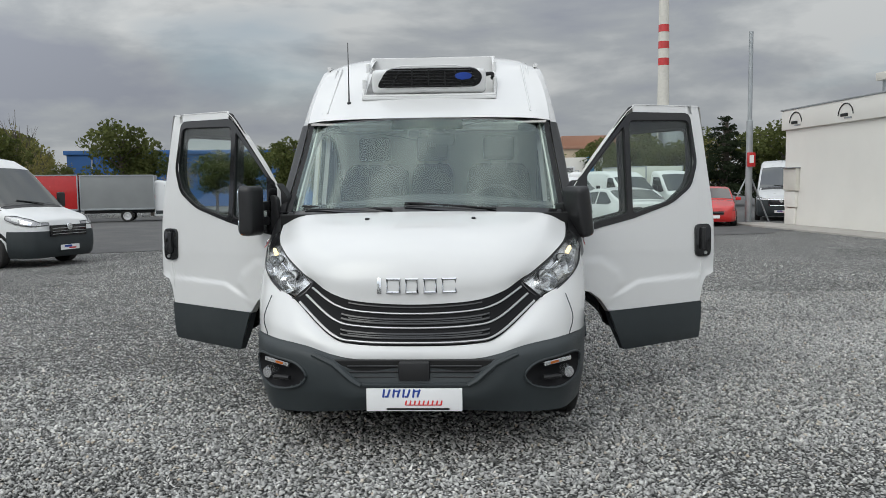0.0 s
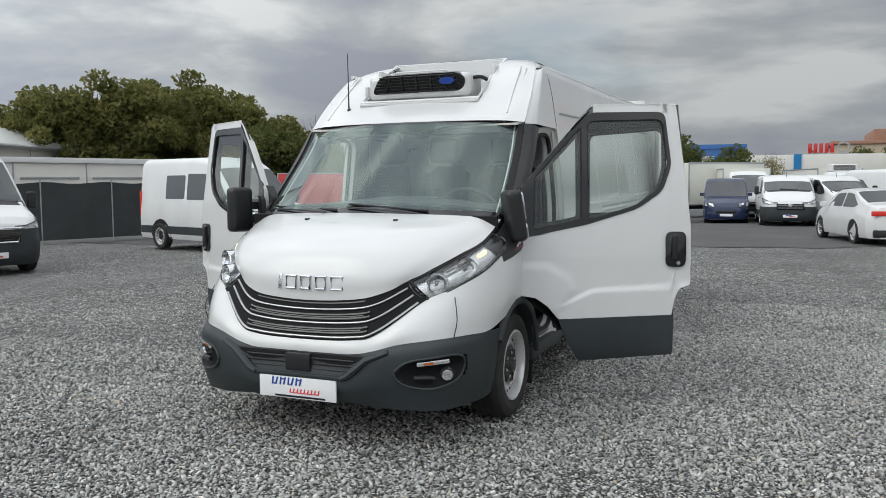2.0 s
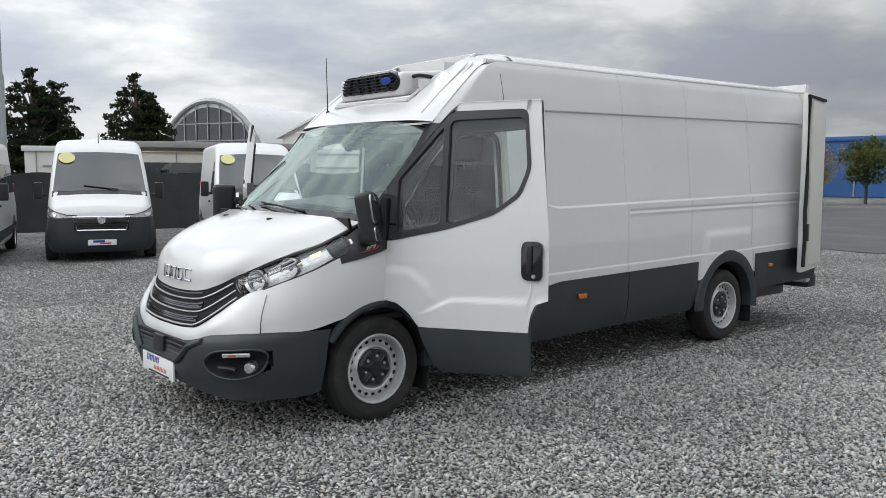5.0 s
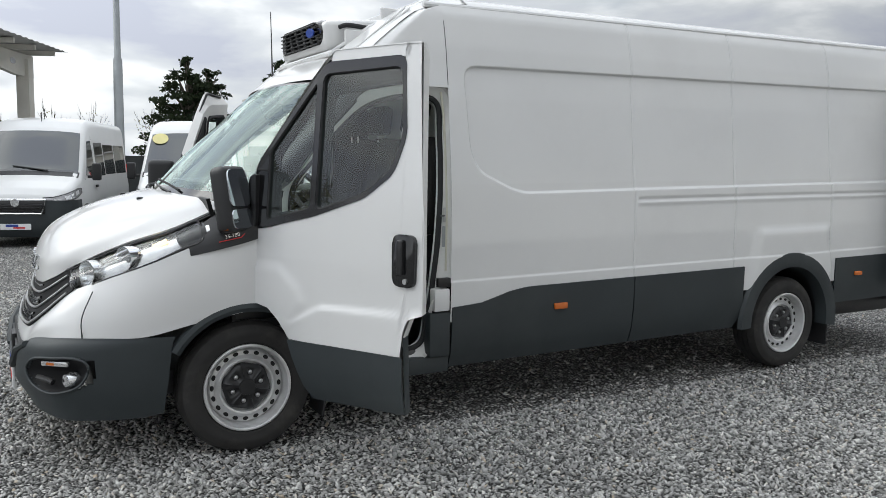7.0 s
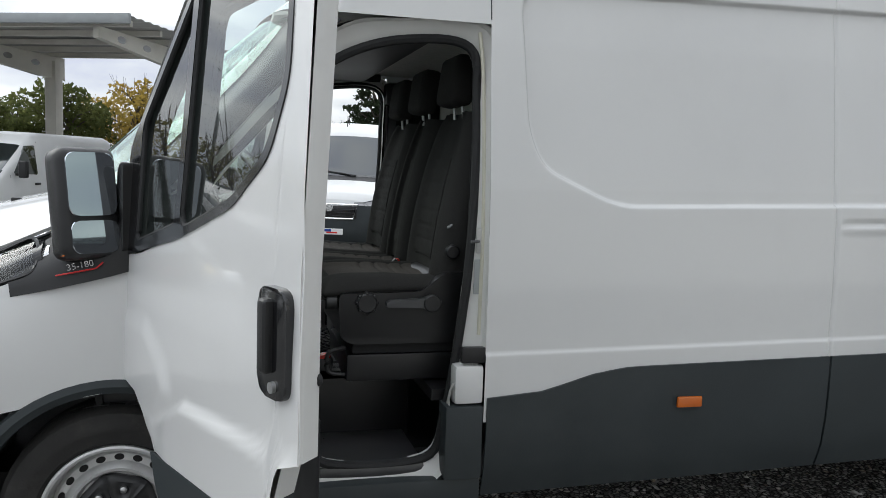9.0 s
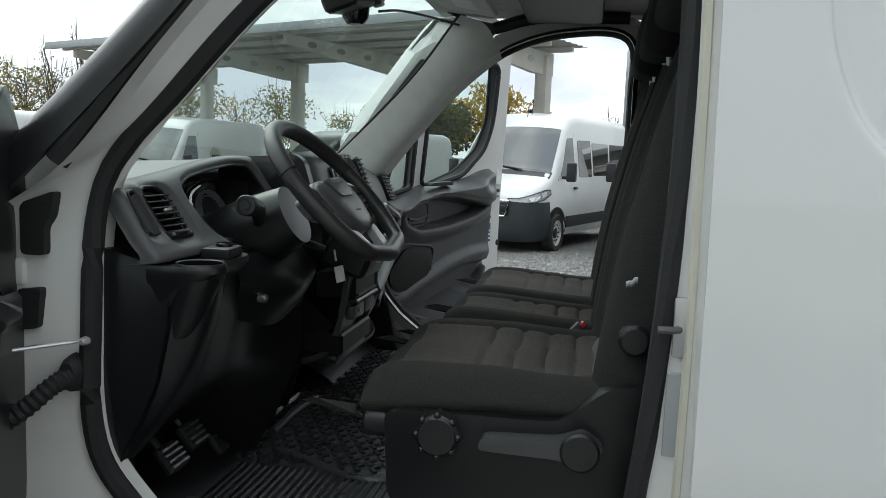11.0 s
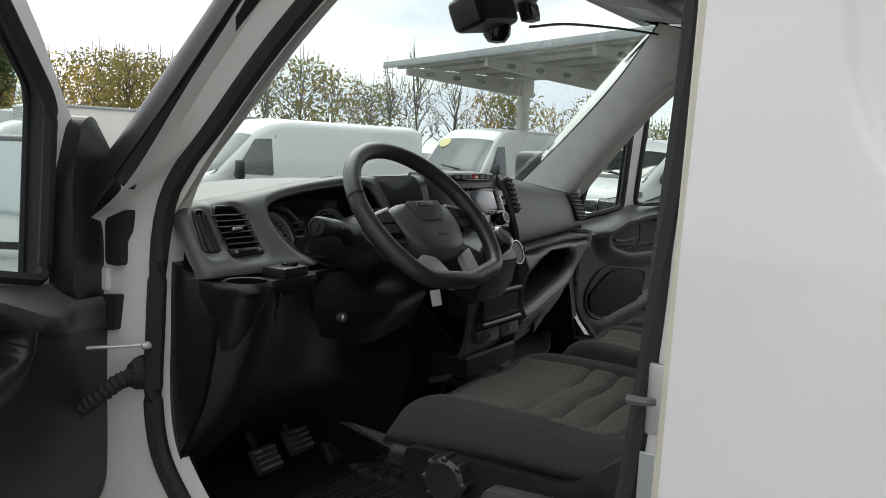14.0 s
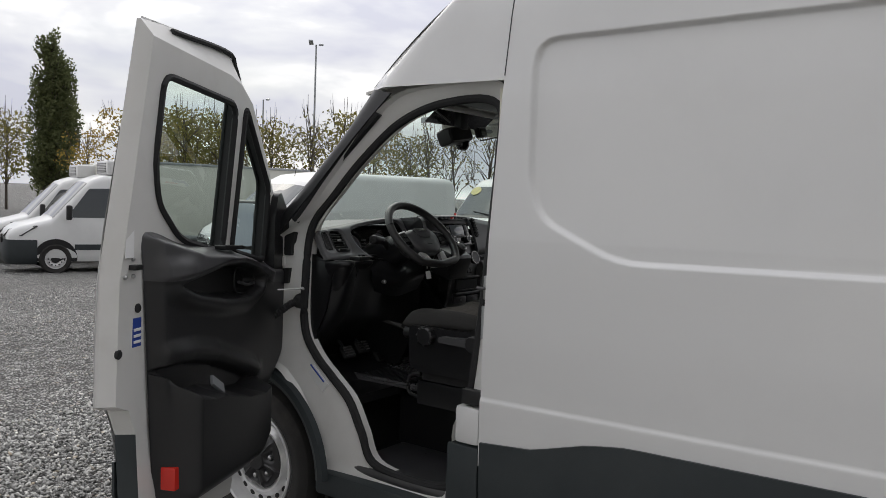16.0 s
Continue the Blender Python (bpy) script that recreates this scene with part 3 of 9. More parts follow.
# ---- vehicles parked round the yard ----
class Hull:
    """Vehicle shell described by its centre profile and plan: y runs from nose to tail, x to the vehicle's left."""

    def __init__(self, top, plan, inset, zb=0.28, belt=1.0, r=0.12, crown=0.03):
        self.top, self.plan, self.inset = np.array(top), np.array(plan), np.array(inset)
        self.zb, self.belt, self.r, self.crown = zb, belt, r, crown
        self.L = self.top[-1, 0]

    def zt(self, y):
        return float(np.interp(y, self.top[:, 0], self.top[:, 1]))

    def hw(self, y):
        return float(np.interp(y, self.plan[:, 0], self.plan[:, 1]))

    def half(self, y):
        zt, w, ins = self.zt(y), self.hw(y), float(np.interp(y, self.inset[:, 0], self.inset[:, 1]))
        h = max(zt - self.zb, 0.05)
        r = min(self.r, h * 0.35)
        belt = min(self.belt, self.zb + h * 0.6)
        wt = w - ins * max(0.0, (zt - r - belt)) / 1.2
        pts = [(w - 0.05, self.zb), (w, self.zb + min(0.12, h * 0.25)), (w, belt)]
        for t in (0.35, 0.7, 1.0):
            pts.append((w + (wt - w) * t, belt + (zt - r - belt) * t))
        for a in (25, 50, 75, 90):
            pts.append((wt - r + r * math.cos(radians(a)), zt - r + r * math.sin(radians(a))))
        pts += [((wt - r) * 0.5, zt + self.crown * 0.75), (0.0, zt + self.crown)]
        return pts

    def side_x(self, y, z):
        h = self.half(y)[:7]
        return float(np.interp(z, [p[1] for p in h], [p[0] for p in h]))

    def top_z(self, x, y):
        h = self.half(y)[4:]
        return float(np.interp(abs(x), [p[0] for p in h[::-1]], [p[1] for p in h[::-1]]))

    def body(self, wheels=(), rw=0.40, ny=70):
        ys = sorted(set(list(self.top[:, 0]) + list(self.plan[:, 0]) + list(np.linspace(0, self.L, ny))))
        rows = []
        for y in ys:
            h = self.half(y)
            rows.append([(x, y, z) for x, z in h] + [(-x, y, z) for x, z in h[-2::-1]])
        bm = grid_bm(np.array(rows))
        for end in (0, -1):
            vs = [v for v in bm.verts if abs(v.co.y - ys[end]) < 1e-6]
            vs.sort(key=lambda v: math.atan2(v.co.z - 0.6 * self.zt(ys[end]), v.co.x))
            bm.faces.new(vs)
        return bm

    def panel(self, poly, side, off=0.008, deep=0.02):
        """Thin piece lying on the flank, from a (y, z) outline."""
        bm = bmesh.new()
        out = [bm.verts.new((side * (self.side_x(y, z) + off), y, z)) for y, z in poly]
        inn = [bm.verts.new((side * (self.side_x(y, z) - deep), y, z)) for y, z in poly]
        bm.faces.new(out)
        n = len(poly)
        for k in range(n):
            bm.faces.new((out[k], inn[k], inn[(k + 1) % n], out[(k + 1) % n]))
        return bm

    def screen(self, y0, y1, f0=0.93, f1=0.9, off=0.012, n=10):
        rows = []
        for y in np.linspace(y0, y1, n):
            h = self.half(y)
            w = h[6][0] * (f0 + (f1 - f0) * (y - y0) / (y1 - y0))
            rows.append([(x, y, self.top_z(x, y) + off) for x in np.linspace(-w, w, 13)])
        return grid_bm(np.array(rows), 0.012)

    def band(self, y1, rows, n=25, nose=0.0):
        """Bumper-like band round the nose; rows are (z, offset outwards)."""
        ys = list(np.linspace(y1, 0, n) ** 1.0)
        line = [(self.hw(y), y) for y in ys] + [(0.5 * self.hw(0), -0.02), (0, -0.03)]
        line += [(-x, y) for x, y in line[-2::-1]]
        P = []
        for z, off in rows:
            row = []
            for k, (x, y) in enumerate(line):
                a, b = line[max(k - 1, 0)], line[min(k + 1, len(line) - 1)]
                d = Vector((b[0] - a[0], b[1] - a[1], 0)).normalized()
                row.append((x - d.y * off, y + d.x * off, z))
            P.append(row)
        return grid_bm(np.array(P), 0.03)


def wheel_mesh(r=0.345, w=0.22, rim_r=0.225):
    h = w / 2
    tyre = lathe([(rim_r, -h * 0.85), (r - 0.03, -h), (r - 0.006, -h * 0.8), (r, -h * 0.5), (r, h * 0.5), (r - 0.006, h * 0.8), (r - 0.03, h), (rim_r + 0.01, h * 0.9), (rim_r, h * 0.85), (rim_r, -h * 0.85)], 32)
    rim = lathe([(rim_r + 0.004, h * 0.88), (rim_r - 0.012, h * 0.86), (rim_r - 0.02, h * 0.45), (rim_r * 0.72, h * 0.62), (rim_r * 0.45, h * 0.40), (rim_r * 0.30, h * 0.55), (0.0, h * 0.58), (0.0, -h * 0.3), (rim_r, -h * 0.4), (rim_r + 0.004, h * 0.88)], 28)
    return finish(tyre, TYRE), finish(rim, STEEL), finish(lathe([(rim_r * 0.42, h * 0.5), (rim_r * 0.42, h * 0.62), (rim_r * 0.3, h * 0.66), (0, h * 0.66)], 20), BLACK)


TYRE_ME, RIM_ME, HOLE_ME = wheel_mesh()
# black discs in place of rim holes, coloured for the shade in them
VENT_ME = finish(bm_join(*[cyl((0.067, 0.150 * math.cos(a), 0.150 * math.sin(a)), 0.017, 0.02, "x", 10) for a in np.linspace(0, 2 * math.pi, 13)[:-1]]), BLACK)


def add_wheels(parent, track, axles, scale=1.0):
    for y in axles:
        for s in (1, -1):
            w = part("wheel", TYRE_ME, None, parent, "black tyre on a silver rim")
            w.matrix_basis = pose(s * track, y, 0.345 * scale, 0, 0, 0 if s > 0 else 180) @ Matrix.Scale(scale, 4)
            part("rim", RIM_ME, None, w, "silver steel rim")
            part("hub_cap", HOLE_ME, None, w, "dark hub cap")
            part("rim_vent_discs", VENT_ME, None, w, kind="stuff")


def headlamp(parent, pts, s):
    """Lamp on the nose's corner from four corner points (inner low, inner high, outer high, outer low)."""
    a, b, c, d = [Vector(p) for p in pts]
    P = np.array([[tuple(a.lerp(d, v).lerp(b.lerp(c, v), u) + Vector((0.25, -1, 0.25)) * 0.045 * math.sin(math.pi * u) * math.sin(math.pi * v)) for v in np.linspace(0, 1, 9)] for u in np.linspace(0, 1, 6)])
    bm = grid_bm(P, 0.03)
    if s < 0:
        flip_x(bm)
    lamp = part("headlight", bm, DARKLAMP, parent, "clear headlight with silver reflector")
    P2 = P[1:-1, 1:-1] * 1.0
    P2[..., 1] -= 0.012
    bm = grid_bm(P2[1:, 1:4], 0.006)
    if s < 0:
        flip_x(bm)
    part("lamp_bowl", bm, CHROME, lamp, "silver reflector bowl")
    P3 = P * 1.0
    P3[..., 1] -= 0.005
    rim = [P3[0, k] for k in range(9)] + [P3[k, -1] for k in range(1, 6)] + [P3[-1, k] for k in range(7, -1, -1)] + [P3[k, 0] for k in range(4, 0, -1)]
    bm = tube([tuple(p) for p in rim], 0.012, 6, 0, True)
    if s < 0:
        flip_x(bm)
    part("lamp_rim", bm, BLACK, lamp)


def corner_lamp(parent, hull, s):
    """Long headlight wrapped round the corner of a van's nose."""
    def line(y, f):
        lo = float(np.interp(y, (0.06, 0.2, 0.45, 0.68), (0.885, 0.90, 0.95, 1.03)))
        hi = float(np.interp(y, (0.06, 0.2, 0.45, 0.68), (0.965, 1.04, 1.105, 1.11)))
        return lo + (hi - lo) * f

    def skin(off, f0, f1, y0, y1, rows, cols):
        P = []
        for f in np.linspace(f0, f1, rows):
            row = []
            if y0 < 0.1:
                for xf in (0.44, 0.54, 0.64, 0.72):
                    z = 0.905 - 0.02 * (xf - 0.44) / 0.28 + f * (0.045 + 0.03 * (xf - 0.44) / 0.28)
                    yf = float(np.interp(z, hull.top[:4, 1], hull.top[:4, 0]))
                    row.append((s * xf, yf + 0.25 * max(0, xf - 0.55) - 0.02, z))
            for y in np.linspace(y0, y1, cols):
                h = hull.half(y)[:10]
                z = line(y, f)
                x = float(np.interp(z, [p[1] for p in h], [p[0] for p in h]))
                row.append((s * (x + off), y - off * 0.8, z))
            P.append(row)
        return P
    lamp = part("headlight", grid_bm(np.array(skin(0.014, 0, 1, 0.06, 0.68, 7, 16))), DARKLAMP, parent, "clear headlight with silver reflector")
    part("lamp_bowl", grid_bm(np.array(skin(0.020, 0.18, 0.72, 0.12, 0.30, 4, 6))), CHROME, lamp, "silver reflector bowl")
    part("lamp_bowl", grid_bm(np.array(skin(0.020, 0.30, 0.80, 0.36, 0.52, 4, 6))), GREYPAINT, lamp, "grey lamp inner")
    P = skin(0.016, 0, 1, 0.06, 0.68, 2, 16)
    part("lamp_rim", tube(P[0] + P[1][::-1], 0.009, 6, 0, True), BLACK, lamp)


def side_mirror(parent, x, y, z, s, mat=None):
    mir = part("mirror", box((s * (x + 0.12), y, z), (0.17, 0.12, 0.34), 0.04, 3), mat or BLACK, parent, "black side mirror")
    part("mirror_arm", box((s * x, y + 0.02, z - 0.1), (0.12, 0.05, 0.06), 0.015), BLACK, mir)
    part("mirror_glass", box((s * (x + 0.12), y + 0.062, z + 0.01), (0.13, 0.006, 0.27), 0.002, 1), MIRROR, mir)


def panel_van(name, label, m, L=5.6, H=2.5, paint=None, nose=0.0, crew=False, windows=False, family="duc", sticker="", badge=False, wb=None, low_clad=True, group="parked vans"):
    paint = paint or WHITE_B
    root = empty(name, m, label=label, category="van", group=group)
    k = H / 2.5
    if family == "duc":
        top = [(0, 0.62), (0.02, 0.82), (0.08, 0.98), (0.2, 1.10), (0.45, 1.22), (0.78, 1.33), (0.9, 1.42), (1.55, 2.12 * k), (1.68, 2.24 * k), (1.95, 2.40 * k), (2.4, 2.47 * k), (L - 0.2, 2.48 * k), (L - 0.03, 2.44 * k), (L, 2.38 * k)]
        plan = [(0, 0.62), (0.06, 0.78), (0.18, 0.89), (0.4, 0.96), (0.8, 1.0), (1.4, 1.025), (L - 0.3, 1.025), (L, 1.0)]
        yw0, yw1, y_ax = 0.86, 1.60, 0.95
    elif family == "spr":
        top = [(0, 0.66), (0.02, 0.86), (0.08, 0.98), (0.3, 1.10), (0.65, 1.19), (0.92, 1.27), (1.72, 2.10 * k), (1.85, 2.22 * k), (2.15, 2.38 * k), (2.6, 2.46 * k), (L - 0.15, 2.47 * k), (L - 0.03, 2.43 * k), (L, 2.35 * k)]
        plan = [(0, 0.66), (0.06, 0.8), (0.2, 0.9), (0.45, 0.95), (0.9, 0.985), (1.5, 0.995), (L - 0.3, 0.995), (L, 0.97)]
        yw0, yw1, y_ax = 0.94, 1.78, 1.0
    else:  # master
        top = [(0, 0.66), (0.02, 0.84), (0.08, 0.98), (0.25, 1.12), (0.55, 1.26), (0.86, 1.38), (1.62, 2.10 * k), (1.78, 2.24 * k), (2.1, 2.40 * k), (2.6, 2.47 * k), (L - 0.2, 2.48 * k), (L - 0.03, 2.44 * k), (L, 2.36 * k)]
        plan = [(0, 0.62), (0.06, 0.78), (0.2, 0.9), (0.45, 0.97), (0.9, 1.01), (1.4, 1.035), (L - 0.3, 1.035), (L, 1.0)]
        yw0, yw1, y_ax = 0.88, 1.66, 0.95
    wb = wb or (L - y_ax - 1.05)
    hull = Hull(top, plan, [(0, 0.05), (1.0, 0.16), (L, 0.12)], r=0.16)
    part("body", hull.body(), paint, root)
    part("windscreen", hull.screen(yw0, yw1), DARKGLASS, root, "tinted windscreen")
    part("wiper", tube([(0.35, yw0 - 0.01, hull.top_z(0.35, yw0) + 0.03), (-0.3, yw0 + 0.08, hull.top_z(0.3, yw0 + 0.08) + 0.035)], 0.012, 6), BLACK, root)
    part("dash_tray", hull.screen(yw0 - 0.1, yw0 + 0.05, 0.95, 0.95, 0.008, 4), BLACK, root, "black cowl below the windscreen")
    # bumper, grille, plate
    part("front_bumper", hull.band(0.62, [(0.22, -0.06), (0.28, 0.0), (0.45, 0.03), (0.62, 0.035), (0.78, 0.02)] + ([(0.90, 0.012)] if family == "duc" else [])), CLAD, root, "dark grey plastic front bumper")
    if family == "duc":
        part("grille_frame", tube([(x, -0.085 + 0.05 * x * x, z) for x, z in ((-0.52, 0.92), (0.52, 0.92), (0.44, 0.66), (-0.44, 0.66))], 0.018, 6, 0, True), CHROME, root, "chrome grille frame")
        part("aerial", tube([(0, 2.1, 2.40 * k), (0, 2.18, 2.66 * k)], 0.008, 5), BLACK, root)
    gr = part("grille", box((0, -0.055, 0.78), (1.0, 0.05, 0.24), 0.02), GLOSSBLK, root, "black grille")
    for z in (0.71, 0.77, 0.83):
        part("slat", box((0, -0.085, z), (0.92, 0.014, 0.012), 0.004, 1), SATIN if family != "duc" else BLACK, gr)
    part("emblem", cyl((0, -0.095, 0.86), 0.075, 0.02, "y", 20, 0.005), CHROME, gr, "round chrome emblem without lettering")
    part("number_plate", box((0, -0.085, 0.42), (0.52, 0.015, 0.11), 0.004, 1), PLATEW, root, "white dealer plate with blurred print")
    plate_print(root, 0.0, -0.0955, 0.42, 0.5)
    for s in (1, -1):
        corner_lamp(root, hull, s)
        side_mirror(root, 1.05, yw0 + 0.32, 1.42, s)
        # cab door: outline seam, window, handle
        zb = 1.34
        yb = 1.95 if family == "duc" else 2.05
        win = rounded([(yw0 + 0.30, zb), (yw0 + 0.42, zb + 0.14), (yw1 + 0.02, 2.02 * k ** 0.5), (yb, 2.04 * k ** 0.5), (yb, zb - 0.03)], 0.05)
        part("door_window", hull.panel(win, s), DARKGLASS, root, "dark cab door window")
        for a, b in (((yb + 0.09, 0.45), (yb + 0.09, 2.12 * k ** 0.5)), ((yw0 + 0.2, 0.75), (yw0 + 0.2, 1.3))):
            part("door_seam", hull.panel([(a[0] - 0.006, a[1]), (a[0] + 0.006, a[1]), (b[0] + 0.006, b[1]), (b[0] - 0.006, b[1])], s, 0.003), BLACK, root)
        part("door_handle", box((s * (hull.side_x(yb, 1.1) + 0.02), yb - 0.06, 1.12), (0.04, 0.17, 0.05), 0.014), BLACK, root)
        part("side_cladding", hull.panel(rounded([(y_ax + 0.45, 0.42), (L - 0.05, 0.42), (L - 0.05, 0.62), (y_ax + 0.45, 0.62)], 0.03), s, 0.02), CLAD, root, "dark grey side rubbing strip")
        part("side_swage", hull.panel([(2.2, 1.20), (L - 0.15, 1.20), (L - 0.15, 1.23), (2.2, 1.23)], s, 0.006), paint, root)
        for y in (y_ax, y_ax + wb):
            part("wheel_arch", hull.panel([(y + 0.46 * math.cos(a), max(0.29, 0.345 + 0.46 * math.sin(a))) for a in np.linspace(-0.2, math.pi + 0.2, 21)], s, 0.012, 0.05), BLACK, root, "dark wheel arch")
        if crew or windows:
            part("side_window", hull.panel(rounded([(2.2, zb - 0.02), (2.2, 2.0 * k ** 0.5), (3.0, 2.02 * k ** 0.5), (3.0, zb - 0.02)], 0.05), s), DARKGLASS, root, "dark side window")
        if windows or crew:
            for y0, y1 in ((3.1, 4.2), (4.3, L - 0.35)) if windows else ((3.12, 3.98),):
                part("side_window", hull.panel(rounded([(y0, zb), (y0, 1.98 * k ** 0.5), (y1, 1.98 * k ** 0.5), (y1, zb)], 0.05), s), DARKGLASS, root, "dark side window")
        part("tail_lamp", box((s * 0.93, L - 0.01, 1.2), (0.09, 0.06, 0.7), 0.02), RED, root)
    add_wheels(root, 0.940, (y_ax, y_ax + wb))
    part("antenna", tube([(0, yw1 + 0.3, hull.zt(yw1 + 0.3) + 0.02), (0, yw1 + 0.34, hull.zt(yw1 + 0.3) + 0.22)], 0.009, 6), BLACK, root)
    if sticker:
        y = yw0 + 0.62
        part("screen_sticker", moved(cyl((0, 0, 0), 0.16, 0.006, "z", 24), pose(-0.62, y, hull.top_z(0.62, y) + 0.03, -44 + 90 - 90, 0, 0) @ pose(0, 0, 0, 88, 0, 0)), STICKER, root, "round yellow sticker behind the windscreen")
    if badge:
        for s in (1, -1):
            part("side_badge", moved(cyl((0, 0, 0), 0.25, 0.012, "x", 28), pose(s * (hull.side_x(2.75, 1.55) + 0.012), 2.75, 1.55)), CREAM, root, "round pale badge with unreadable print")
            part("badge_print", box((s * (hull.side_x(2.75, 1.55) + 0.022), 2.75, 1.56), (0.008, 0.34, 0.07), 0.002, 1), INK_SHADE, root)
    return root


STICKER = material("yellow_sticker", (0.72, 0.66, 0.30), 0.5, var=0.05)


def plate_print(parent, x, y, z, w):
    """Unlettered strokes in the dealer's colours on a plate that faces the front."""
    part("plate_mark", box((x - w * 0.12, y, z + 0.022), (w * 0.42, 0.003, 0.045), 0.001, 1), LOGOBLUE, parent)
    part("plate_mark", box((x + w * 0.12, y, z - 0.018), (w * 0.40, 0.003, 0.028), 0.001, 1), LOGORED, parent)


def at(x, y, phi, back=0.0):
    """Pose of a vehicle whose nose looks along phi (degrees from east) and whose front axle centre stands at x, y."""
    c, s = math.cos(radians(phi)), math.sin(radians(phi))
    nx, ny = x + c * back, y + s * back
    mid = (x - 1.3 * c, y - 1.3 * s)
    return pose(nx, ny, gz(*mid), 0, 0, phi + 90)


def box_truck(name, label, m, cab_label, L=7.2, box_h=2.25, boxmat=None, reefer=True, cab=None):
    cab = cab or WHITE_B
    boxmat = boxmat or CREAMBOX
    root = empty(name, m, label=label, category="truck", group="parked box trucks")
    top = [(0, 0.66), (0.02, 0.86), (0.08, 0.98), (0.3, 1.10), (0.65, 1.19), (0.92, 1.27), (1.62, 2.05), (1.78, 2.2), (2.05, 2.30), (2.45, 2.30), (2.5, 2.2)]
    plan = [(0, 0.66), (0.06, 0.8), (0.2, 0.9), (0.45, 0.95), (0.9, 0.985), (1.5, 0.995), (2.5, 0.995)]
    hull = Hull(top, plan, [(0, 0.05), (1.0, 0.16), (2.5, 0.14)], r=0.16)
    part("cab", hull.body(ny=40), cab, root, cab_label)
    part("windscreen", hull.screen(0.94, 1.68), DARKGLASS, root, "tinted windscreen")
    part("front_bumper", hull.band(0.62, [(0.22, -0.06), (0.28, 0.0), (0.45, 0.03), (0.62, 0.035), (0.78, 0.02)]), CLAD, root, "dark grey plastic front bumper")
    gr = part("grille", box((0, -0.055, 0.80), (1.0, 0.05, 0.2), 0.02), GLOSSBLK, root, "black grille")
    for z in (0.76, 0.82):
        part("slat", box((0, -0.085, z), (0.92, 0.014, 0.012), 0.004, 1), SATIN, gr)
    part("number_plate", box((0, -0.085, 0.42), (0.52, 0.015, 0.11), 0.004, 1), PLATEW, root)
    for s in (1, -1):
        headlamp(root, [(0.50, -0.015, 0.84), (0.56, 0.10, 1.0), (0.96, 0.62, 1.10), (0.93, 0.30, 0.88)], s)
        side_mirror(root, 1.03, 1.25, 1.42, s)
        part("door_window", hull.panel(rounded([(1.22, 1.3), (1.32, 1.42), (1.72, 1.98), (2.28, 2.0), (2.28, 1.3)], 0.05), s), DARKGLASS, root, "dark cab door window")
        part("door_seam", hull.panel([(2.38, 0.5), (2.39, 0.5), (2.39, 2.1), (2.38, 2.1)], s, 0.003), BLACK, root)
        part("door_handle", box((s * 1.01, 2.22, 1.12), (0.04, 0.17, 0.05), 0.014), BLACK, root)
        part("sill_strip", hull.panel([(1.4, 0.55), (2.45, 0.55), (2.45, 0.68), (1.4, 0.68)], s, 0.012), CLAD, root)
        part("wheel_arch", hull.panel([(1.0 + 0.46 * math.cos(a), max(0.29, 0.345 + 0.46 * math.sin(a))) for a in np.linspace(-0.2, math.pi + 0.2, 21)], s, 0.012, 0.05), BLACK, root, "dark wheel arch")
        part("side_guard", box((s * 1.02, (2.7 + L) / 2, 0.62), (0.04, L - 3.6, 0.12), 0.01), SATIN, root)
    part("chassis", box((0, (2.4 + L) / 2, 0.62), (0.9, L - 2.3, 0.22), 0.02), BLACK, root)
    bx = part("box_body", box((0, (2.62 + L) / 2, 0.86 + box_h / 2), (2.16, L - 2.62, box_h), 0.03), boxmat, root, "insulated box body")
    for s in (1, -1):
        for y in (2.64, L - 0.02):
            part("corner_post", box((s * 1.075, y, 0.86 + box_h / 2), (0.06, 0.06, box_h + 0.02), 0.012), GALV, bx)
        part("roof_rail", box((s * 1.075, (2.62 + L) / 2, 0.86 + box_h), (0.06, L - 2.62, 0.06), 0.012), GALV, bx)
        part("floor_rail", box((s * 1.075, (2.62 + L) / 2, 0.86), (0.06, L - 2.62, 0.1), 0.012), GALV, bx)
    if reefer:
        unit = part("cooling_unit", box((0, 2.40, 2.50), (1.3, 0.5, 0.36), 0.08, 3), WHITE, root, "white roof cooling unit")
        for k in range(6):
            part("slat", box((0, 2.145, 2.40 + 0.04 * k), (1.05, 0.02, 0.022), 0.004, 1), BLACK, unit)
    add_wheels(root, 0.90, (1.0, L - 1.5))
    return root


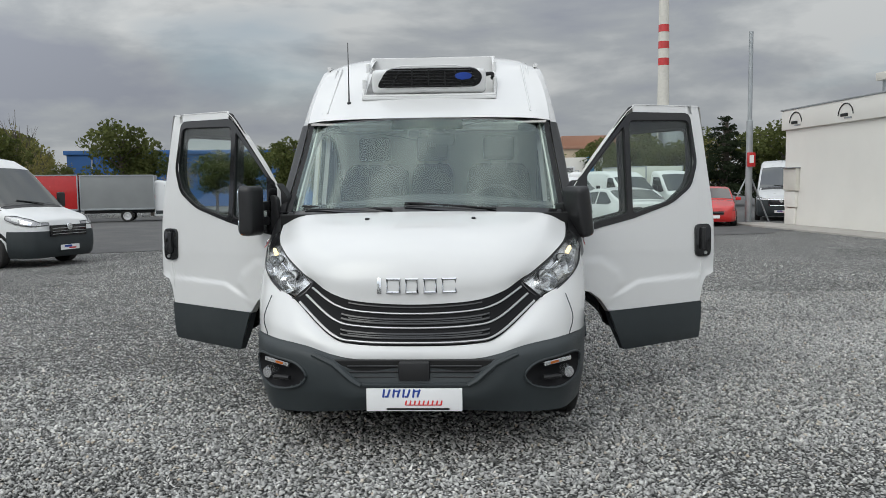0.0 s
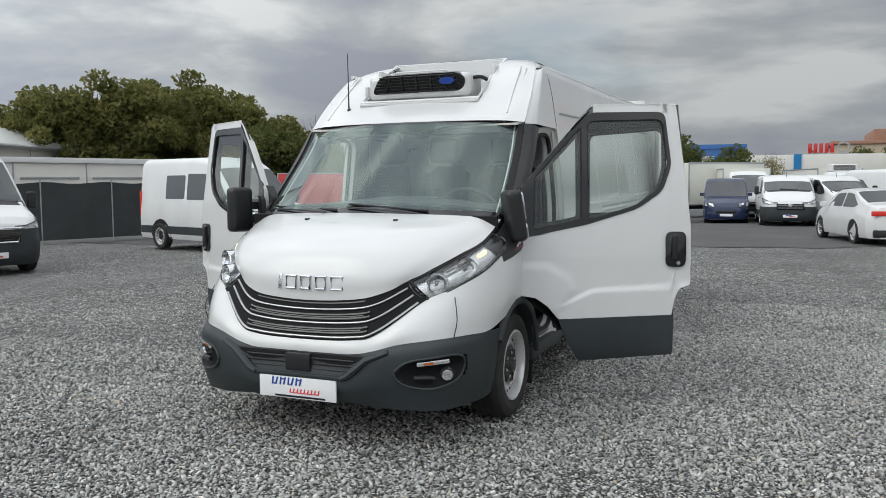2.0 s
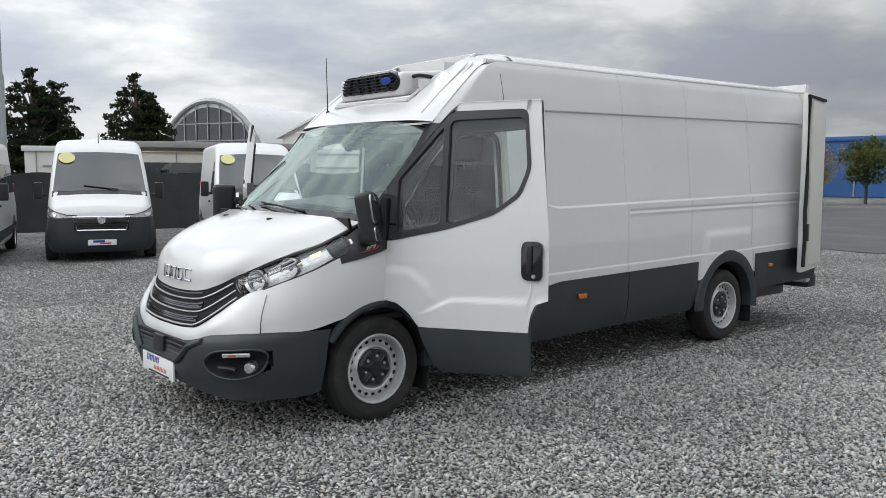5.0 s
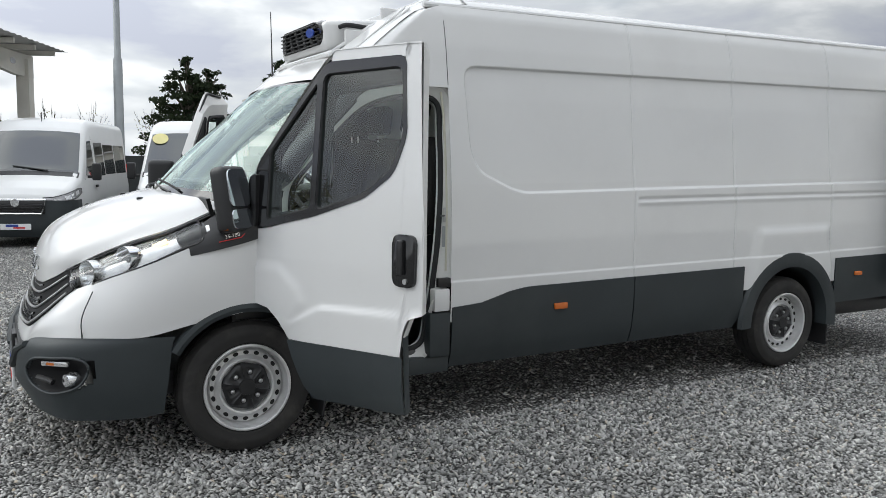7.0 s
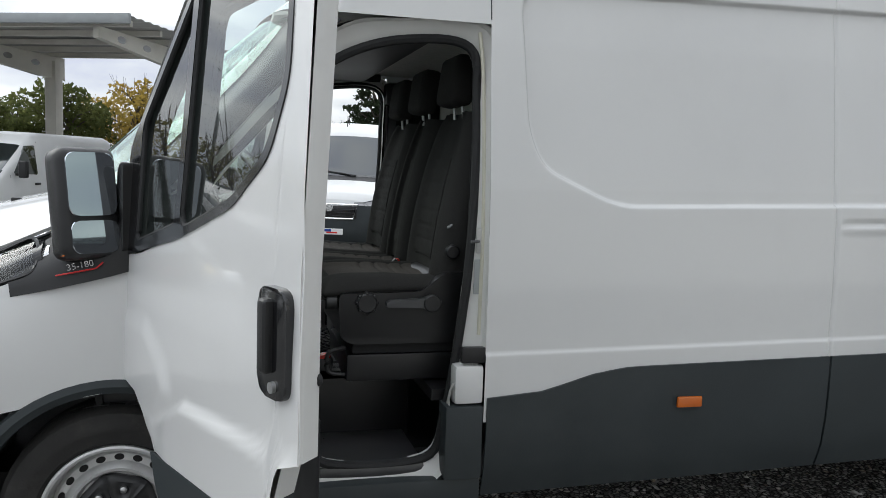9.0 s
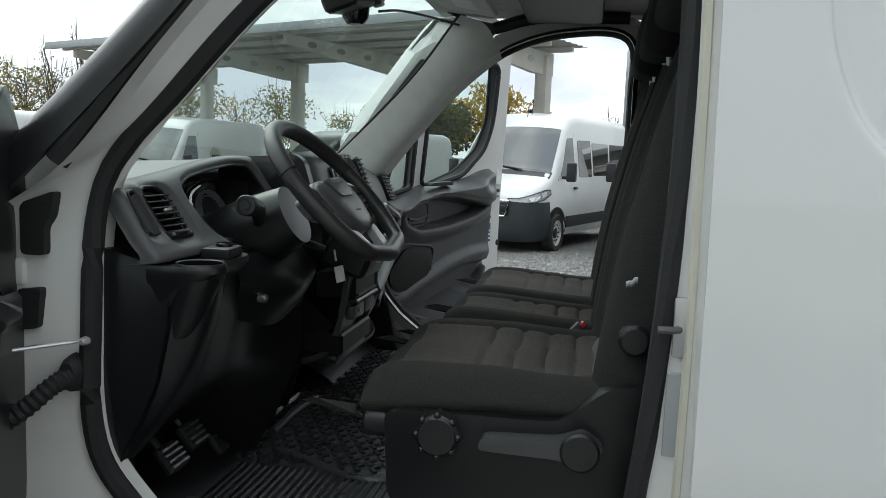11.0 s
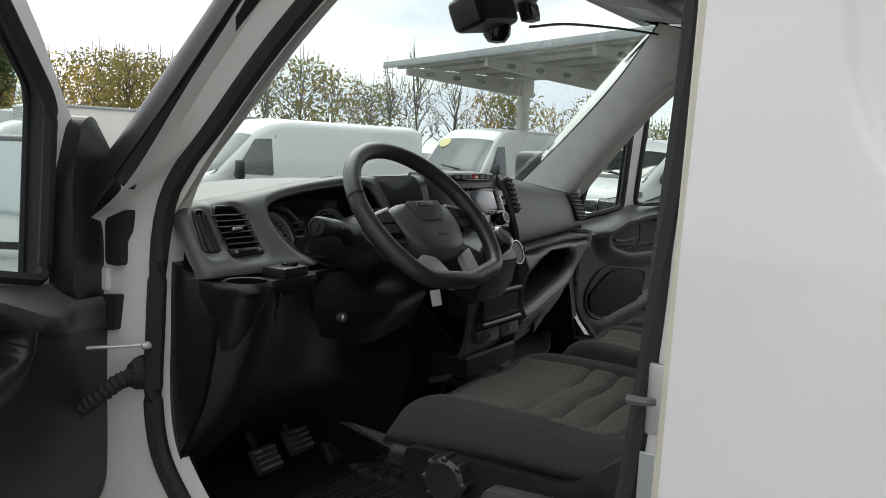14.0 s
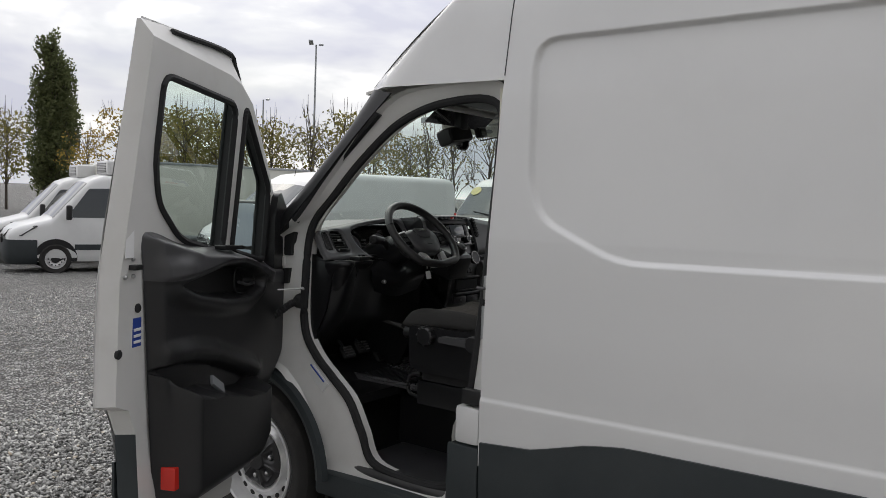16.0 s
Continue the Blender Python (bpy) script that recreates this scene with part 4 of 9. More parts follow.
def passenger_car(name, label, m, paint, kind="sedan", group="parked cars"):
    root = empty(name, m, label=label, category="car", group=group)
    if kind == "sedan":
        L = 4.67
        top = [(0, 0.55), (0.05, 0.68), (0.2, 0.76), (0.8, 0.92), (1.15, 0.98), (1.85, 1.38), (2.1, 1.44), (2.7, 1.46), (3.3, 1.40), (4.15, 1.08), (4.45, 1.04), (4.6, 0.98), (4.67, 0.72)]
        ys, wins = (1.2, 1.84), [[(1.55, 0.98), (2.0, 1.32), (2.62, 1.36), (2.62, 0.98)], [(2.72, 0.98), (2.72, 1.36), (3.2, 1.33), (3.75, 1.05), (3.6, 0.98)]]
        rear = (3.36, 4.08)
    else:
        L = 4.9
        top = [(0, 0.6), (0.04, 0.78), (0.15, 0.88), (0.5, 1.02), (0.85, 1.1), (1.6, 1.82), (1.85, 1.92), (2.4, 1.95), (4.7, 1.95), (4.85, 1.85), (4.9, 1.1)]
        ys, wins = (0.9, 1.58), [[(1.35, 1.12), (1.8, 1.72), (2.35, 1.76), (2.35, 1.12)], [(2.45, 1.12), (2.45, 1.76), (4.5, 1.74), (4.6, 1.12)]]
        rear = None
    plan = [(0, 0.5), (0.08, 0.68), (0.25, 0.8), (0.6, 0.87), (1.2, 0.9), (L - 0.9, 0.9), (L - 0.3, 0.84), (L - 0.06, 0.72), (L, 0.62)] if kind == "sedan" else [(0, 0.55), (0.08, 0.75), (0.25, 0.86), (0.6, 0.93), (1.2, 0.95), (L - 0.3, 0.95), (L, 0.9)]
    hull = Hull(top, plan, [(0, 0.1), (1.3, 0.42 if kind == "sedan" else 0.16), (L, 0.42 if kind == "sedan" else 0.16)], zb=0.2, belt=0.85 if kind == "sedan" else 1.0, r=0.09)
    part("body", hull.body(ny=60), paint, root)
    part("windscreen", hull.screen(*ys), DARKGLASS, root, "tinted windscreen")
    if rear:
        part("rear_window", hull.screen(*rear), DARKGLASS, root, "tinted rear window")
    part("front_bumper", hull.band(0.5, [(0.2, -0.03), (0.26, 0.01), (0.40, 0.02), (0.5, 0.01)]), paint, root)
    part("grille", box((0, -0.04, 0.52), (0.8, 0.04, 0.12), 0.015), GLOSSBLK, root, "black grille")
    part("number_plate", box((0, -0.07, 0.38), (0.52, 0.015, 0.11), 0.004, 1), PLATEW, root, "plate with plain bars")
    for s in (1, -1):
        headlamp(root, [(0.42, 0.0, 0.55), (0.46, 0.08, 0.68), (0.82, 0.42, 0.76), (0.80, 0.22, 0.62)] if kind == "sedan" else [(0.5, -0.01, 0.72), (0.52, 0.08, 0.9), (0.9, 0.4, 0.95), (0.88, 0.2, 0.76)], s)
        for w in wins:
            part("side_window", hull.panel(rounded(w, 0.05), s), DARKGLASS, root, "dark side window")
        mir = part("mirror", box((s * 1.0, 1.5, 1.02 if kind == "sedan" else 1.25), (0.2, 0.1, 0.14), 0.03, 2), paint, root)
        for y in (0.9, L - 1.05):
            part("wheel_arch", hull.panel([(y + 0.36 * math.cos(a), max(0.21, 0.31 + 0.36 * math.sin(a))) for a in np.linspace(-0.2, math.pi + 0.2, 19)], s, 0.008, 0.05), BLACK, root, "dark wheel arch")
        part("tail_lamp", box((s * 0.62, L - 0.03, 0.84 if kind == "sedan" else 1.1), (0.36, 0.09, 0.13 if kind == "sedan" else 0.4), 0.03), RED, root, "red tail lamp")
    part("rear_bumper", box((0, L - 0.04, 0.33), (1.5, 0.12, 0.2), 0.05), BLACK if kind == "sedan" else paint, root)
    part("rear_plate", box((0, L + 0.015, 0.74), (0.52, 0.012, 0.11), 0.003, 1), PLATEW, root, "plate with plain bars")
    part("plate_bar", box((0, L + 0.024, 0.74), (0.4, 0.008, 0.05), 0.002, 1), INK_SHADE, root)
    add_wheels(root, 0.80, (0.9, L - 1.05), 0.92)
    return root


# row along the western fence, noses to the east
panel_van("panel_van", "white panel van with round yellow windscreen sticker", at(-11.75, 6.80, -20, 0.95), L=5.99, H=2.52, sticker="y")
panel_van("panel_van", "white panel van with chrome-barred black grille", at(-12.26, 3.46, -17, 0.95), L=5.4, H=2.52, sticker="y")
panel_van("minibus", "white minibus van with dark side windows", at(-12.64, 0.53, -17, 0.95), L=5.9, H=2.52, windows=True)
panel_van("panel_van", "low white panel van between taller ones", pose(-13.5, -4.05, gz(-14.5, -3.7), 0, 0, 70), L=5.2, H=2.2)
panel_van("panel_van", "white panel van with round badge on its side", pose(-14.3, -8.35, gz(-15.5, -8.3), 0, 0, 86), L=5.6, H=2.5, badge=True, sticker="y")
panel_van("panel_van", "white long panel van with plain sides", pose(-7.45, -9.80, gz(-10.5, -9.5), 0, 0, 80), L=6.1, H=2.40, family="master")
panel_van("crew_van", "white low-roof crew van with dark lower strip", at(-9.46, 13.05, -17, 1.0), L=5.25, H=2.43, family="spr", crew=True)
# box trucks to the south
box_truck("box_truck", "white chassis-cab truck with insulated box and roof cooling unit", pose(-6.03, -15.55, gz(-7, -15), 0, 0, 69), "white short-nosed cab", box_h=1.8)
box_truck("box_truck", "white chassis-cab truck with insulated box and roof cooling unit", pose(-7.1, -18.7, gz(-8, -18), 0, 0, 69), "white short-nosed cab", box_h=1.85)
# vehicles on the asphalt to the north
passenger_car("saloon_car", "white saloon car with coloured side marks", at(4.35, 22.9, 105, 0.9), WHITE)
passenger_car("saloon_car", "red saloon car beside the white wall", at(9.1, 26.6, -103, 0.9), REDPAINT)
passenger_car("minivan", "dark blue passenger minivan", at(0.1, 33.6, -85, 0.9), BLUEPAINT, "bus")
panel_van("panel_van", "white low van with black bumper", at(2.6, 31.3, -85, 0.95), L=5.1, H=2.05, family="master", group="vans on the asphalt")
panel_van("crew_van", "white crew van with dark side window", at(4.9, 32.0, -60, 0.95), L=5.1, H=2.05, family="master", crew=True, group="vans on the asphalt")
panel_van("panel_van", "white high-roof panel van", at(7.8, 34.0, -65, 0.95), L=5.6, H=2.3, family="master", group="vans on the asphalt")
box_truck("box_truck", "white box truck on the asphalt", at(1.0, 36.5, -80, 1.0), "white cab", box_h=1.6, reefer=False)
box_truck("box_truck", "white box truck on the asphalt", at(10.5, 36.5, -70, 1.0), "white cab", box_h=1.7, reefer=False)
box_truck("box_truck", "white box truck with cooling unit", at(5.5, 39.5, -70, 1.0), "white cab", box_h=1.6)
panel_van("panel_van", "silver high-roof panel van beside the white wall", at(13.3, 31.0, -110, 0.95), L=5.6, H=2.6, paint=GREYPAINT, group="vans on the asphalt")

# ---- buildings, canopy, poles, fence ----
def polar(eye, az, dist):
    return eye[0] - dist * math.sin(radians(az)), eye[1] + dist * math.cos(radians(az))


# white dealership wall to the north-east
bld = empty("building", label="long white single-storey building with a parapet band", category="building")
A, B = Vector((11.7, 26.3, 0)), Vector((13.2, 14.5, 0))
dirw = (B - A).normalized()
Mb = Matrix.Translation((A.x, A.y, gz(A.x, A.y) - 0.05)) @ Matrix.Rotation(math.atan2(dirw.y, dirw.x), 4, "Z")
bld.matrix_basis = Mb
part("wall", span((0, 0, 0), (26, 9, 3.55)), RENDERW, bld, "white painted wall")
part("parapet", span((-0.12, -0.12, 3.55), (26, 9.1, 4.25), 0.02), RENDERW, bld, "white parapet band")
part("parapet_cap", span((-0.15, -0.15, 4.25), (26, 9.2, 4.30), 0.01), GALV, bld)
part("plinth", span((-1.4, -1.5, -0.2), (26, -0.003, 0.13), 0.02), CONCRETE, bld, "pale concrete kerb strip")
for k in range(5):
    x = 0.9 + 3.1 * k
    arc = [(x + 0.42 * math.cos(a), -0.135, 3.74 + 0.40 * math.sin(a)) for a in np.linspace(0.1, math.pi - 0.1, 13)]
    part("wall_mark", tube(arc, 0.018, 6), INK_SHADE, bld, "thin dark arch mark")
    part("wall_mark", box((x - 0.08, -0.135, 3.78), (0.42, 0.012, 0.10), 0.003, 1), INK_SHADE, bld, "plain dark bar")
    part("wall_mark", box((x + 0.14, -0.135, 3.68), (0.40, 0.012, 0.05), 0.003, 1), GALV, bld, "plain grey bar")
mb = part("meter_box", span((0.15, -0.16, 1.35), (1.05, -0.002, 2.15), 0.03), CREAM, bld, "cream wall cabinet")
part("meter_hood", span((0.12, -0.24, 2.15), (1.08, 0.0, 2.19), 0.01), GALV, mb)
part("cabinet", span((0.15, -0.11, 0.75), (0.95, -0.002, 1.32), 0.02), RENDERW, bld)
part("duct", span((0.2, -0.07, 0.13), (0.85, -0.002, 0.72), 0.01), RENDERW, bld)
rl = part("roof_light", span((5.2, 0.3, 4.30), (5.26, 0.36, 4.75)), GALV, bld)
part("floodlight", span((5.0, 0.2, 4.7), (5.5, 0.5, 4.95), 0.03), CREAM, rl, "pale flood lamp")

# steel lighting mast at the wall
pl = empty("steel_mast", pose(10.9, 27.9, gz(10.9, 27.9)), label="tall grey steel mast with a small red box", category="pole")
part("pole", lathe([(0, 0), (0.13, 0), (0.12, 4.0), (0.085, 4.02), (0.08, 7.4), (0, 7.4)], 16, "z"), GALV, pl)
part("red_box", box((0.02, -0.16, 2.5), (0.3, 0.14, 0.55), 0.02), REDPAINT, pl, "red box with a plain pale bar")
part("box_bar", box((0.02, -0.235, 2.52), (0.16, 0.012, 0.3), 0.003, 1), PLATEW, pl)
for dx in (0.9, -0.9):
    part("stay", tube([(0, 0, 2.0), (dx, 0.2, 0.0)], 0.03, 8), GALV, pl)


def mast(x, y, h, label, heads=2, r=0.09):
    m = empty("street_lamp", pose(x, y, gz(x, y)), label=label, category="lamp post", group="tall lamp masts")
    part("pole", lathe([(0, 0), (r, 0), (r * 0.9, h * 0.45), (r * 0.66, h * 0.46), (r * 0.5, h), (0, h)], 14, "z"), GALV, m)
    for k in range(heads):
        s = 1 if k else -1
        part("lamp_head", moved(box((0, 0, 0), (0.55, 0.24, 0.10), 0.03), pose(s * 0.4, 0, h + 0.06, 0, -12 * s, 40)), GALV, m, "flat grey lamp head")
    return m


mast(-29.4, -28.7, 10.3, "tall slim grey mast with twin lamp heads")
mast(-17.9, 2.85, 9.5, "tall grey mast behind the parked vans", 0, 0.13)
mast(-34.0, -38.0, 8.2, "slim grey mast with one lamp head", 1)
mast(-37.5, -44.0, 7.8, "slim grey mast with one lamp head", 1)
mast(-23.0, 31.0, 4.2, "short grey mast with one lamp head", 1, 0.06)

# screened fence behind the row
fence = empty("fence", label="dark screened site fence on steel posts", category="fence")
FL = [(-17.2, 18.6), (-19.2, 12.0), (-21.2, 5.0), (-22.5, -1.0)]
for k in range(3):
    (x0, y0), (x1, y1) = FL[k], FL[k + 1]
    n = 3
    for j in range(n):
        a, b = j / n, (j + 1) / n
        xa, ya, xb, yb = x0 + (x1 - x0) * a, y0 + (y1 - y0) * a, x0 + (x1 - x0) * b, y0 + (y1 - y0) * b
        P = np.array([[(xa + (xb - xa) * u, ya + (yb - ya) * u + 0.03 * math.sin(9 * u + k), gz(xa, ya) + 0.12 + (1.78 + 0.03 * math.sin(7 * u + j)) * v) for u in np.linspace(0, 1, 14)] for v in np.linspace(0, 1, 5)])
        part("screen_panel", grid_bm(P, 0.01), FENCE, fence, "black net panel")
        part("post", cyl((xa, ya, gz(xa, ya) + 1.0), 0.025, 2.0, "z", 8), GALV, fence)

# long low white container building and halls behind the fence
cb = empty("container_building", pose(-27.5, 27.5, -0.5, 0, 0, 63), label="long low white cabin building", category="building")
part("wall", span((-22, 0, 0), (4, 3, 3.2), 0.03), RENDERW, cb)
part("roof_edge", span((-22.1, -0.12, 3.2), (4.1, 3.1, 3.45), 0.02), WHITE_B, cb)
for k in range(8):
    part("panel_joint", span((-21.5 + 3.2 * k, -0.03, 0), (-21.44 + 3.2 * k, -0.002, 3.2)), GALV, cb)
    part("ledge", span((-21.2 + 3.2 * k, -0.05, 2.45), (-18.6 + 3.2 * k, -0.002, 2.55), 0.01), GALV, cb)
hall = empty("hall", pose(-56.9, 40.3, -0.5, 0, 0, 109.6), label="wide white hall with a low pitched roof", category="building")
part("wall", prism([(0, 0), (9, 0), (9, 5.8), (4.5, 7.5), (0, 5.8)], "x", 0, 42), RENDERW, hall)
for s in (1, -1):
    part("roof", prism([(4.5, 7.5), (4.5 + s * 5.0, 5.6), (4.5 + s * 5.0, 5.8), (4.5, 7.72)], "x", -0.4, 42.4), WHITE_B, hall, "white sheet roof")
part("gutter", span((-0.4, -0.62, 5.5), (42.4, -0.50, 5.68), 0.02), GALV, hall)
for k in range(9):
    part("panel_joint", span((4.6 * k, -0.03, 0), (4.6 * k + 0.08, -0.002, 5.7)), GALV, hall)
arch = empty("arched_hall", pose(-97.3, 56, -0.5, 0, 0, 113.5), label="arched grey hall with a glazed end", category="building")
arc = [(9 * math.cos(a), 11.2 * math.sin(a)) for a in np.linspace(0, math.pi, 25)]
part("roof", prism(arc, "x", -16, 16), WHITE_B, arch, "pale curved roof")
ge = part("glazed_end", prism([(x * 0.93, z * 0.93) for x, z in arc], "x", -16.15, -16.01), DARKGLASS, arch, "dark glazing")
part("arch_rim", tube([(-16.1, x, z) for x, z in arc], 0.35, 8), GALV, ge)
for k in range(-4, 5):
    part("mullion", span((-16.3, k * 1.9 - 0.06, 0), (-16.16, k * 1.9 + 0.06, 11.2 * math.sqrt(max(0, 1 - (k * 1.9 / 9) ** 2)) - 0.1)), GALV, ge)
for k in range(1, 5):
    w = 9 * math.sqrt(1 - (k * 2.1 / 11.2) ** 2) - 0.1
    part("transom", span((-16.3, -w, 2.1 * k - 0.06), (-16.17, w, 2.1 * k + 0.06)), GALV, ge)

# blue works hall far to the north
bh = empty("blue_hall", pose(-8, 92, -0.5, 0, 0, 8), label="long bright blue clad works hall", category="building")
part("wall", span((-38.7, 0, 0), (6, 30, 6.2)), BLUEWALL, bh)
part("eave", span((-39, -0.2, 6.0), (6.3, 30, 6.5), 0.05), BLUEWALL, bh)
for k in range(9):
    part("downpipe", span((-36 + 5.2 * k, -0.12, 0), (-35.85 + 5.2 * k, -0.003, 6.0)), GALV, bh)
sh = empty("sales_hall", pose(4.5, 84, -0.5, 0, 0, 2), label="white sales hall with blue pillars and a red roof sign", category="building")
part("wall", span((-14, 0, 0), (9, 16, 2.6)), DARKLAMP, sh, "dark glazed ground floor")
part("fascia", span((-14.3, -0.3, 2.6), (9.3, 16, 4.9), 0.05), RENDERW, sh)
for x in (-9, -1.5, 7.6):
    part("pillar", span((x, -0.45, 0), (x + 0.7, -0.31, 4.95)), BRIGHTBLUE, sh)
sg = part("roof_sign", span((-1.5, 0.4, 4.9), (4.3, 0.5, 5.0)), GALV, sh)
for k in range(5):
    part("sign_bar", span((-0.2 + 0.5 * k, 0.35, 5.05), (0.15 + 0.5 * k, 0.55, 6.0), 0.05), REDPAINT, sg, "plain red bar")
part("sign_ring", moved(lathe([(0.42, -0.1), (0.58, -0.1), (0.58, 0.1), (0.42, 0.1), (0.42, -0.1)], 24, "y"), pose(3.0, 0.45, 5.6)), GALV, sg)
fy = empty("factory", pose(14, 118, -0.5), label="beige factory block with a brick-red top", category="building")
part("wall", span((-6, 0, 0), (9, 18, 7.6)), BEIGE, fy)
part("upper_floor", span((-1, 1, 7.6), (9.4, 17, 9.3), 0.1), BRICKRED, fy)
part("cornice", span((-6.3, -0.3, 7.3), (9.3, 18, 7.75), 0.05), BRICKRED, fy)
silo = empty("silo", pose(23.5, 112, -0.5), label="pair of pale grey storage silos", category="silo")
for x in (0, 4.3):
    part("tank", cyl((x, 0, 5.4), 2.0, 10.8, "z", 28, 0.2), GALV, silo)


def chimney(x, y, h, r):
    c = empty("chimney", pose(x, y, -0.5), label="tall pale factory chimney with red and white bands", category="chimney")
    part("shaft", lathe([(0, 0), (r, 0), (r * 0.72, h), (r * 0.5, h), (r * 0.5, h - 1), (0, h - 1)], 28, "z"), CREAM, c)
    for k, f in enumerate((0.62, 0.70, 0.78, 0.95)):
        part("red_band", lathe([(r * (1 - 0.28 * f) + 0.03, h * f), (r * (1 - 0.28 * (f + 0.035)) + 0.03, h * (f + 0.035))], 28, "z"), REDPAINT, c)


chimney(38.5, 166, 42, 1.35)
chimney(-160, 105, 19, 1.0)

# open steel canopy to the west
can = empty("canopy", pose(-20.4, -13.35, gz(-20, -8), 0, 0, -24), label="open cream steel canopy with sheet roof", category="canopy")
ROOF = 4.5
for k in range(4):
    y = 0.5 + 4.3 * k
    part("post", span((-4.66, y - 0.16, 0), (-4.34, y + 0.16, ROOF - 0.1), 0.01), CREAM, can, "cream square steel post")
    bmk = prism([(0.35, ROOF + 0.02), (0.35, ROOF - 0.22), (-3.9, ROOF - 0.55), (-4.9, ROOF - 0.55), (-4.9, ROOF + 0.02)], "y", y - 0.07, y + 0.07, 0.01, 1)
    gird = part("girder", bmk, CREAM, can, "cream girder with oval cut-outs")
    for j in range(4):
        for s in (1, -1):
            part("cut_out", moved(cyl((0, 0, 0), 0.075, 0.006, "y", 14), pose(-0.5 - 1.05 * j, y + s * 0.073, ROOF - 0.14 - 0.03 * j) @ Matrix.Diagonal((2.2, 1, 1, 1))), DARKLAMP, gird)
for j in range(5):
    x = 0.2 - 1.22 * j
    part("purlin", span((x - 0.05, -0.3, ROOF + 0.02), (x + 0.05, 14.1, ROOF + 0.14)), CREAM, can)
rows = []
for j, x in enumerate(np.linspace(0.6, -5.1, 71)):
    rows.append([(x, y, ROOF + 0.16 + 0.02 * (j % 4 in (1, 2))) for y in (-0.5, 5, 10, 14.3)])
part("roof_sheet", grid_bm(np.array(rows), 0.006), ROOFSHEET, can, "grey corrugated roof sheet", angle=20)
part("roof_trim", span((0.55, -0.55, ROOF + 0.02), (0.65, 14.3, ROOF + 0.22), 0.01), GALV, can)

# low pavilion behind the fence
pv = empty("pavilion", pose(-29, 13.0, -0.5, 0, 0, 70), label="low open timber-edged pavilion roof", category="shelter")
part("roof", span((-4, -2, 3.2), (5, 4, 3.45), 0.03), ROOFSHEET, pv)
for x in (-3.6, 0.4, 4.6):
    part("post", span((x - 0.12, -1.8, 0), (x + 0.12, -1.55, 3.2)), CREAM, pv)
part("back_wall", span((-4, 3.6, 0), (5, 3.8, 2.5)), BEIGE, pv)
part("window_band", span((-3.4, -1.6, 1.2), (4.5, -1.56, 2.6)), DARKGLASS, pv)


def trailer(name, label, m, L, H, mat, z0=0.75, group="parked trailers"):
    t = empty(name, m, label=label, category="trailer", group=group)
    b = part("box_body", box((0, 0, z0 + H / 2), (L, 2.3, H), 0.03), mat, t)
    for s in (1, -1):
        part("rail", box((0, s * 1.15, z0 + H), (L + 0.02, 0.05, 0.07), 0.01), GALV, b)
        part("rail", box((0, s * 1.15, z0), (L + 0.02, 0.05, 0.1), 0.01), GALV, b)
        for x in (-L / 2, L / 2):
            part("corner_post", box((x, s * 1.14, z0 + H / 2), (0.06, 0.06, H), 0.01), GALV, b)
    part("chassis", box((0, 0, z0 - 0.15), (L * 0.96, 1.0, 0.2), 0.02), BLACK, t)
    for x in (-0.5, 0.5) if L > 6 else (L * 0.12,):
        for s in (1, -1):
            w = part("wheel", TYRE_ME, None, t)
            w.matrix_basis = pose(x, s * 1.0, 0.345, 0, 0, 90 if s > 0 else -90)
            part("rim", RIM_ME, None, w)
    return t


trailer("box_trailer", "white box trailer body with a blue end", pose(-4.05, 33.4, gz(-3, 33), 0, 0, 20), 4.1, 1.98, WHITE_B, 0.34)
thing("blue_cab_end", span((-2.50, -1.1, 0.25), (-2.07, 1.1, 2.30), 0.04), BRIGHTBLUE, "bright blue front wall beside the trailer", "vehicle part", m=pose(-4.05, 33.4, gz(-3, 33), 0, 0, 20))
trailer("curtain_trailer", "cream curtain-sided truck body", pose(-1.1, 42.0, gz(-1, 41), 0, 0, 40), 4.6, 2.15, CREAMBOX, 0.7)
trailer("tarp_truck_body", "grey tarpaulin truck body with a white cab", pose(-20.6, 42.5, gz(-20, 42), 0, 0, 18), 3.95, 1.92, TARP, 0.75)
trailer("red_trailer", "red box body behind the tarpaulin truck", pose(-25.0, 41.1, gz(-20, 42), 0, 0, 18), 5.0, 1.95, REDPAINT, 0.75)
panel_van("panel_van", "white cab of a tarpaulin truck", at(-17.15, 43.62, 18, 0.95), L=2.6, H=2.4, group="vans on the asphalt")

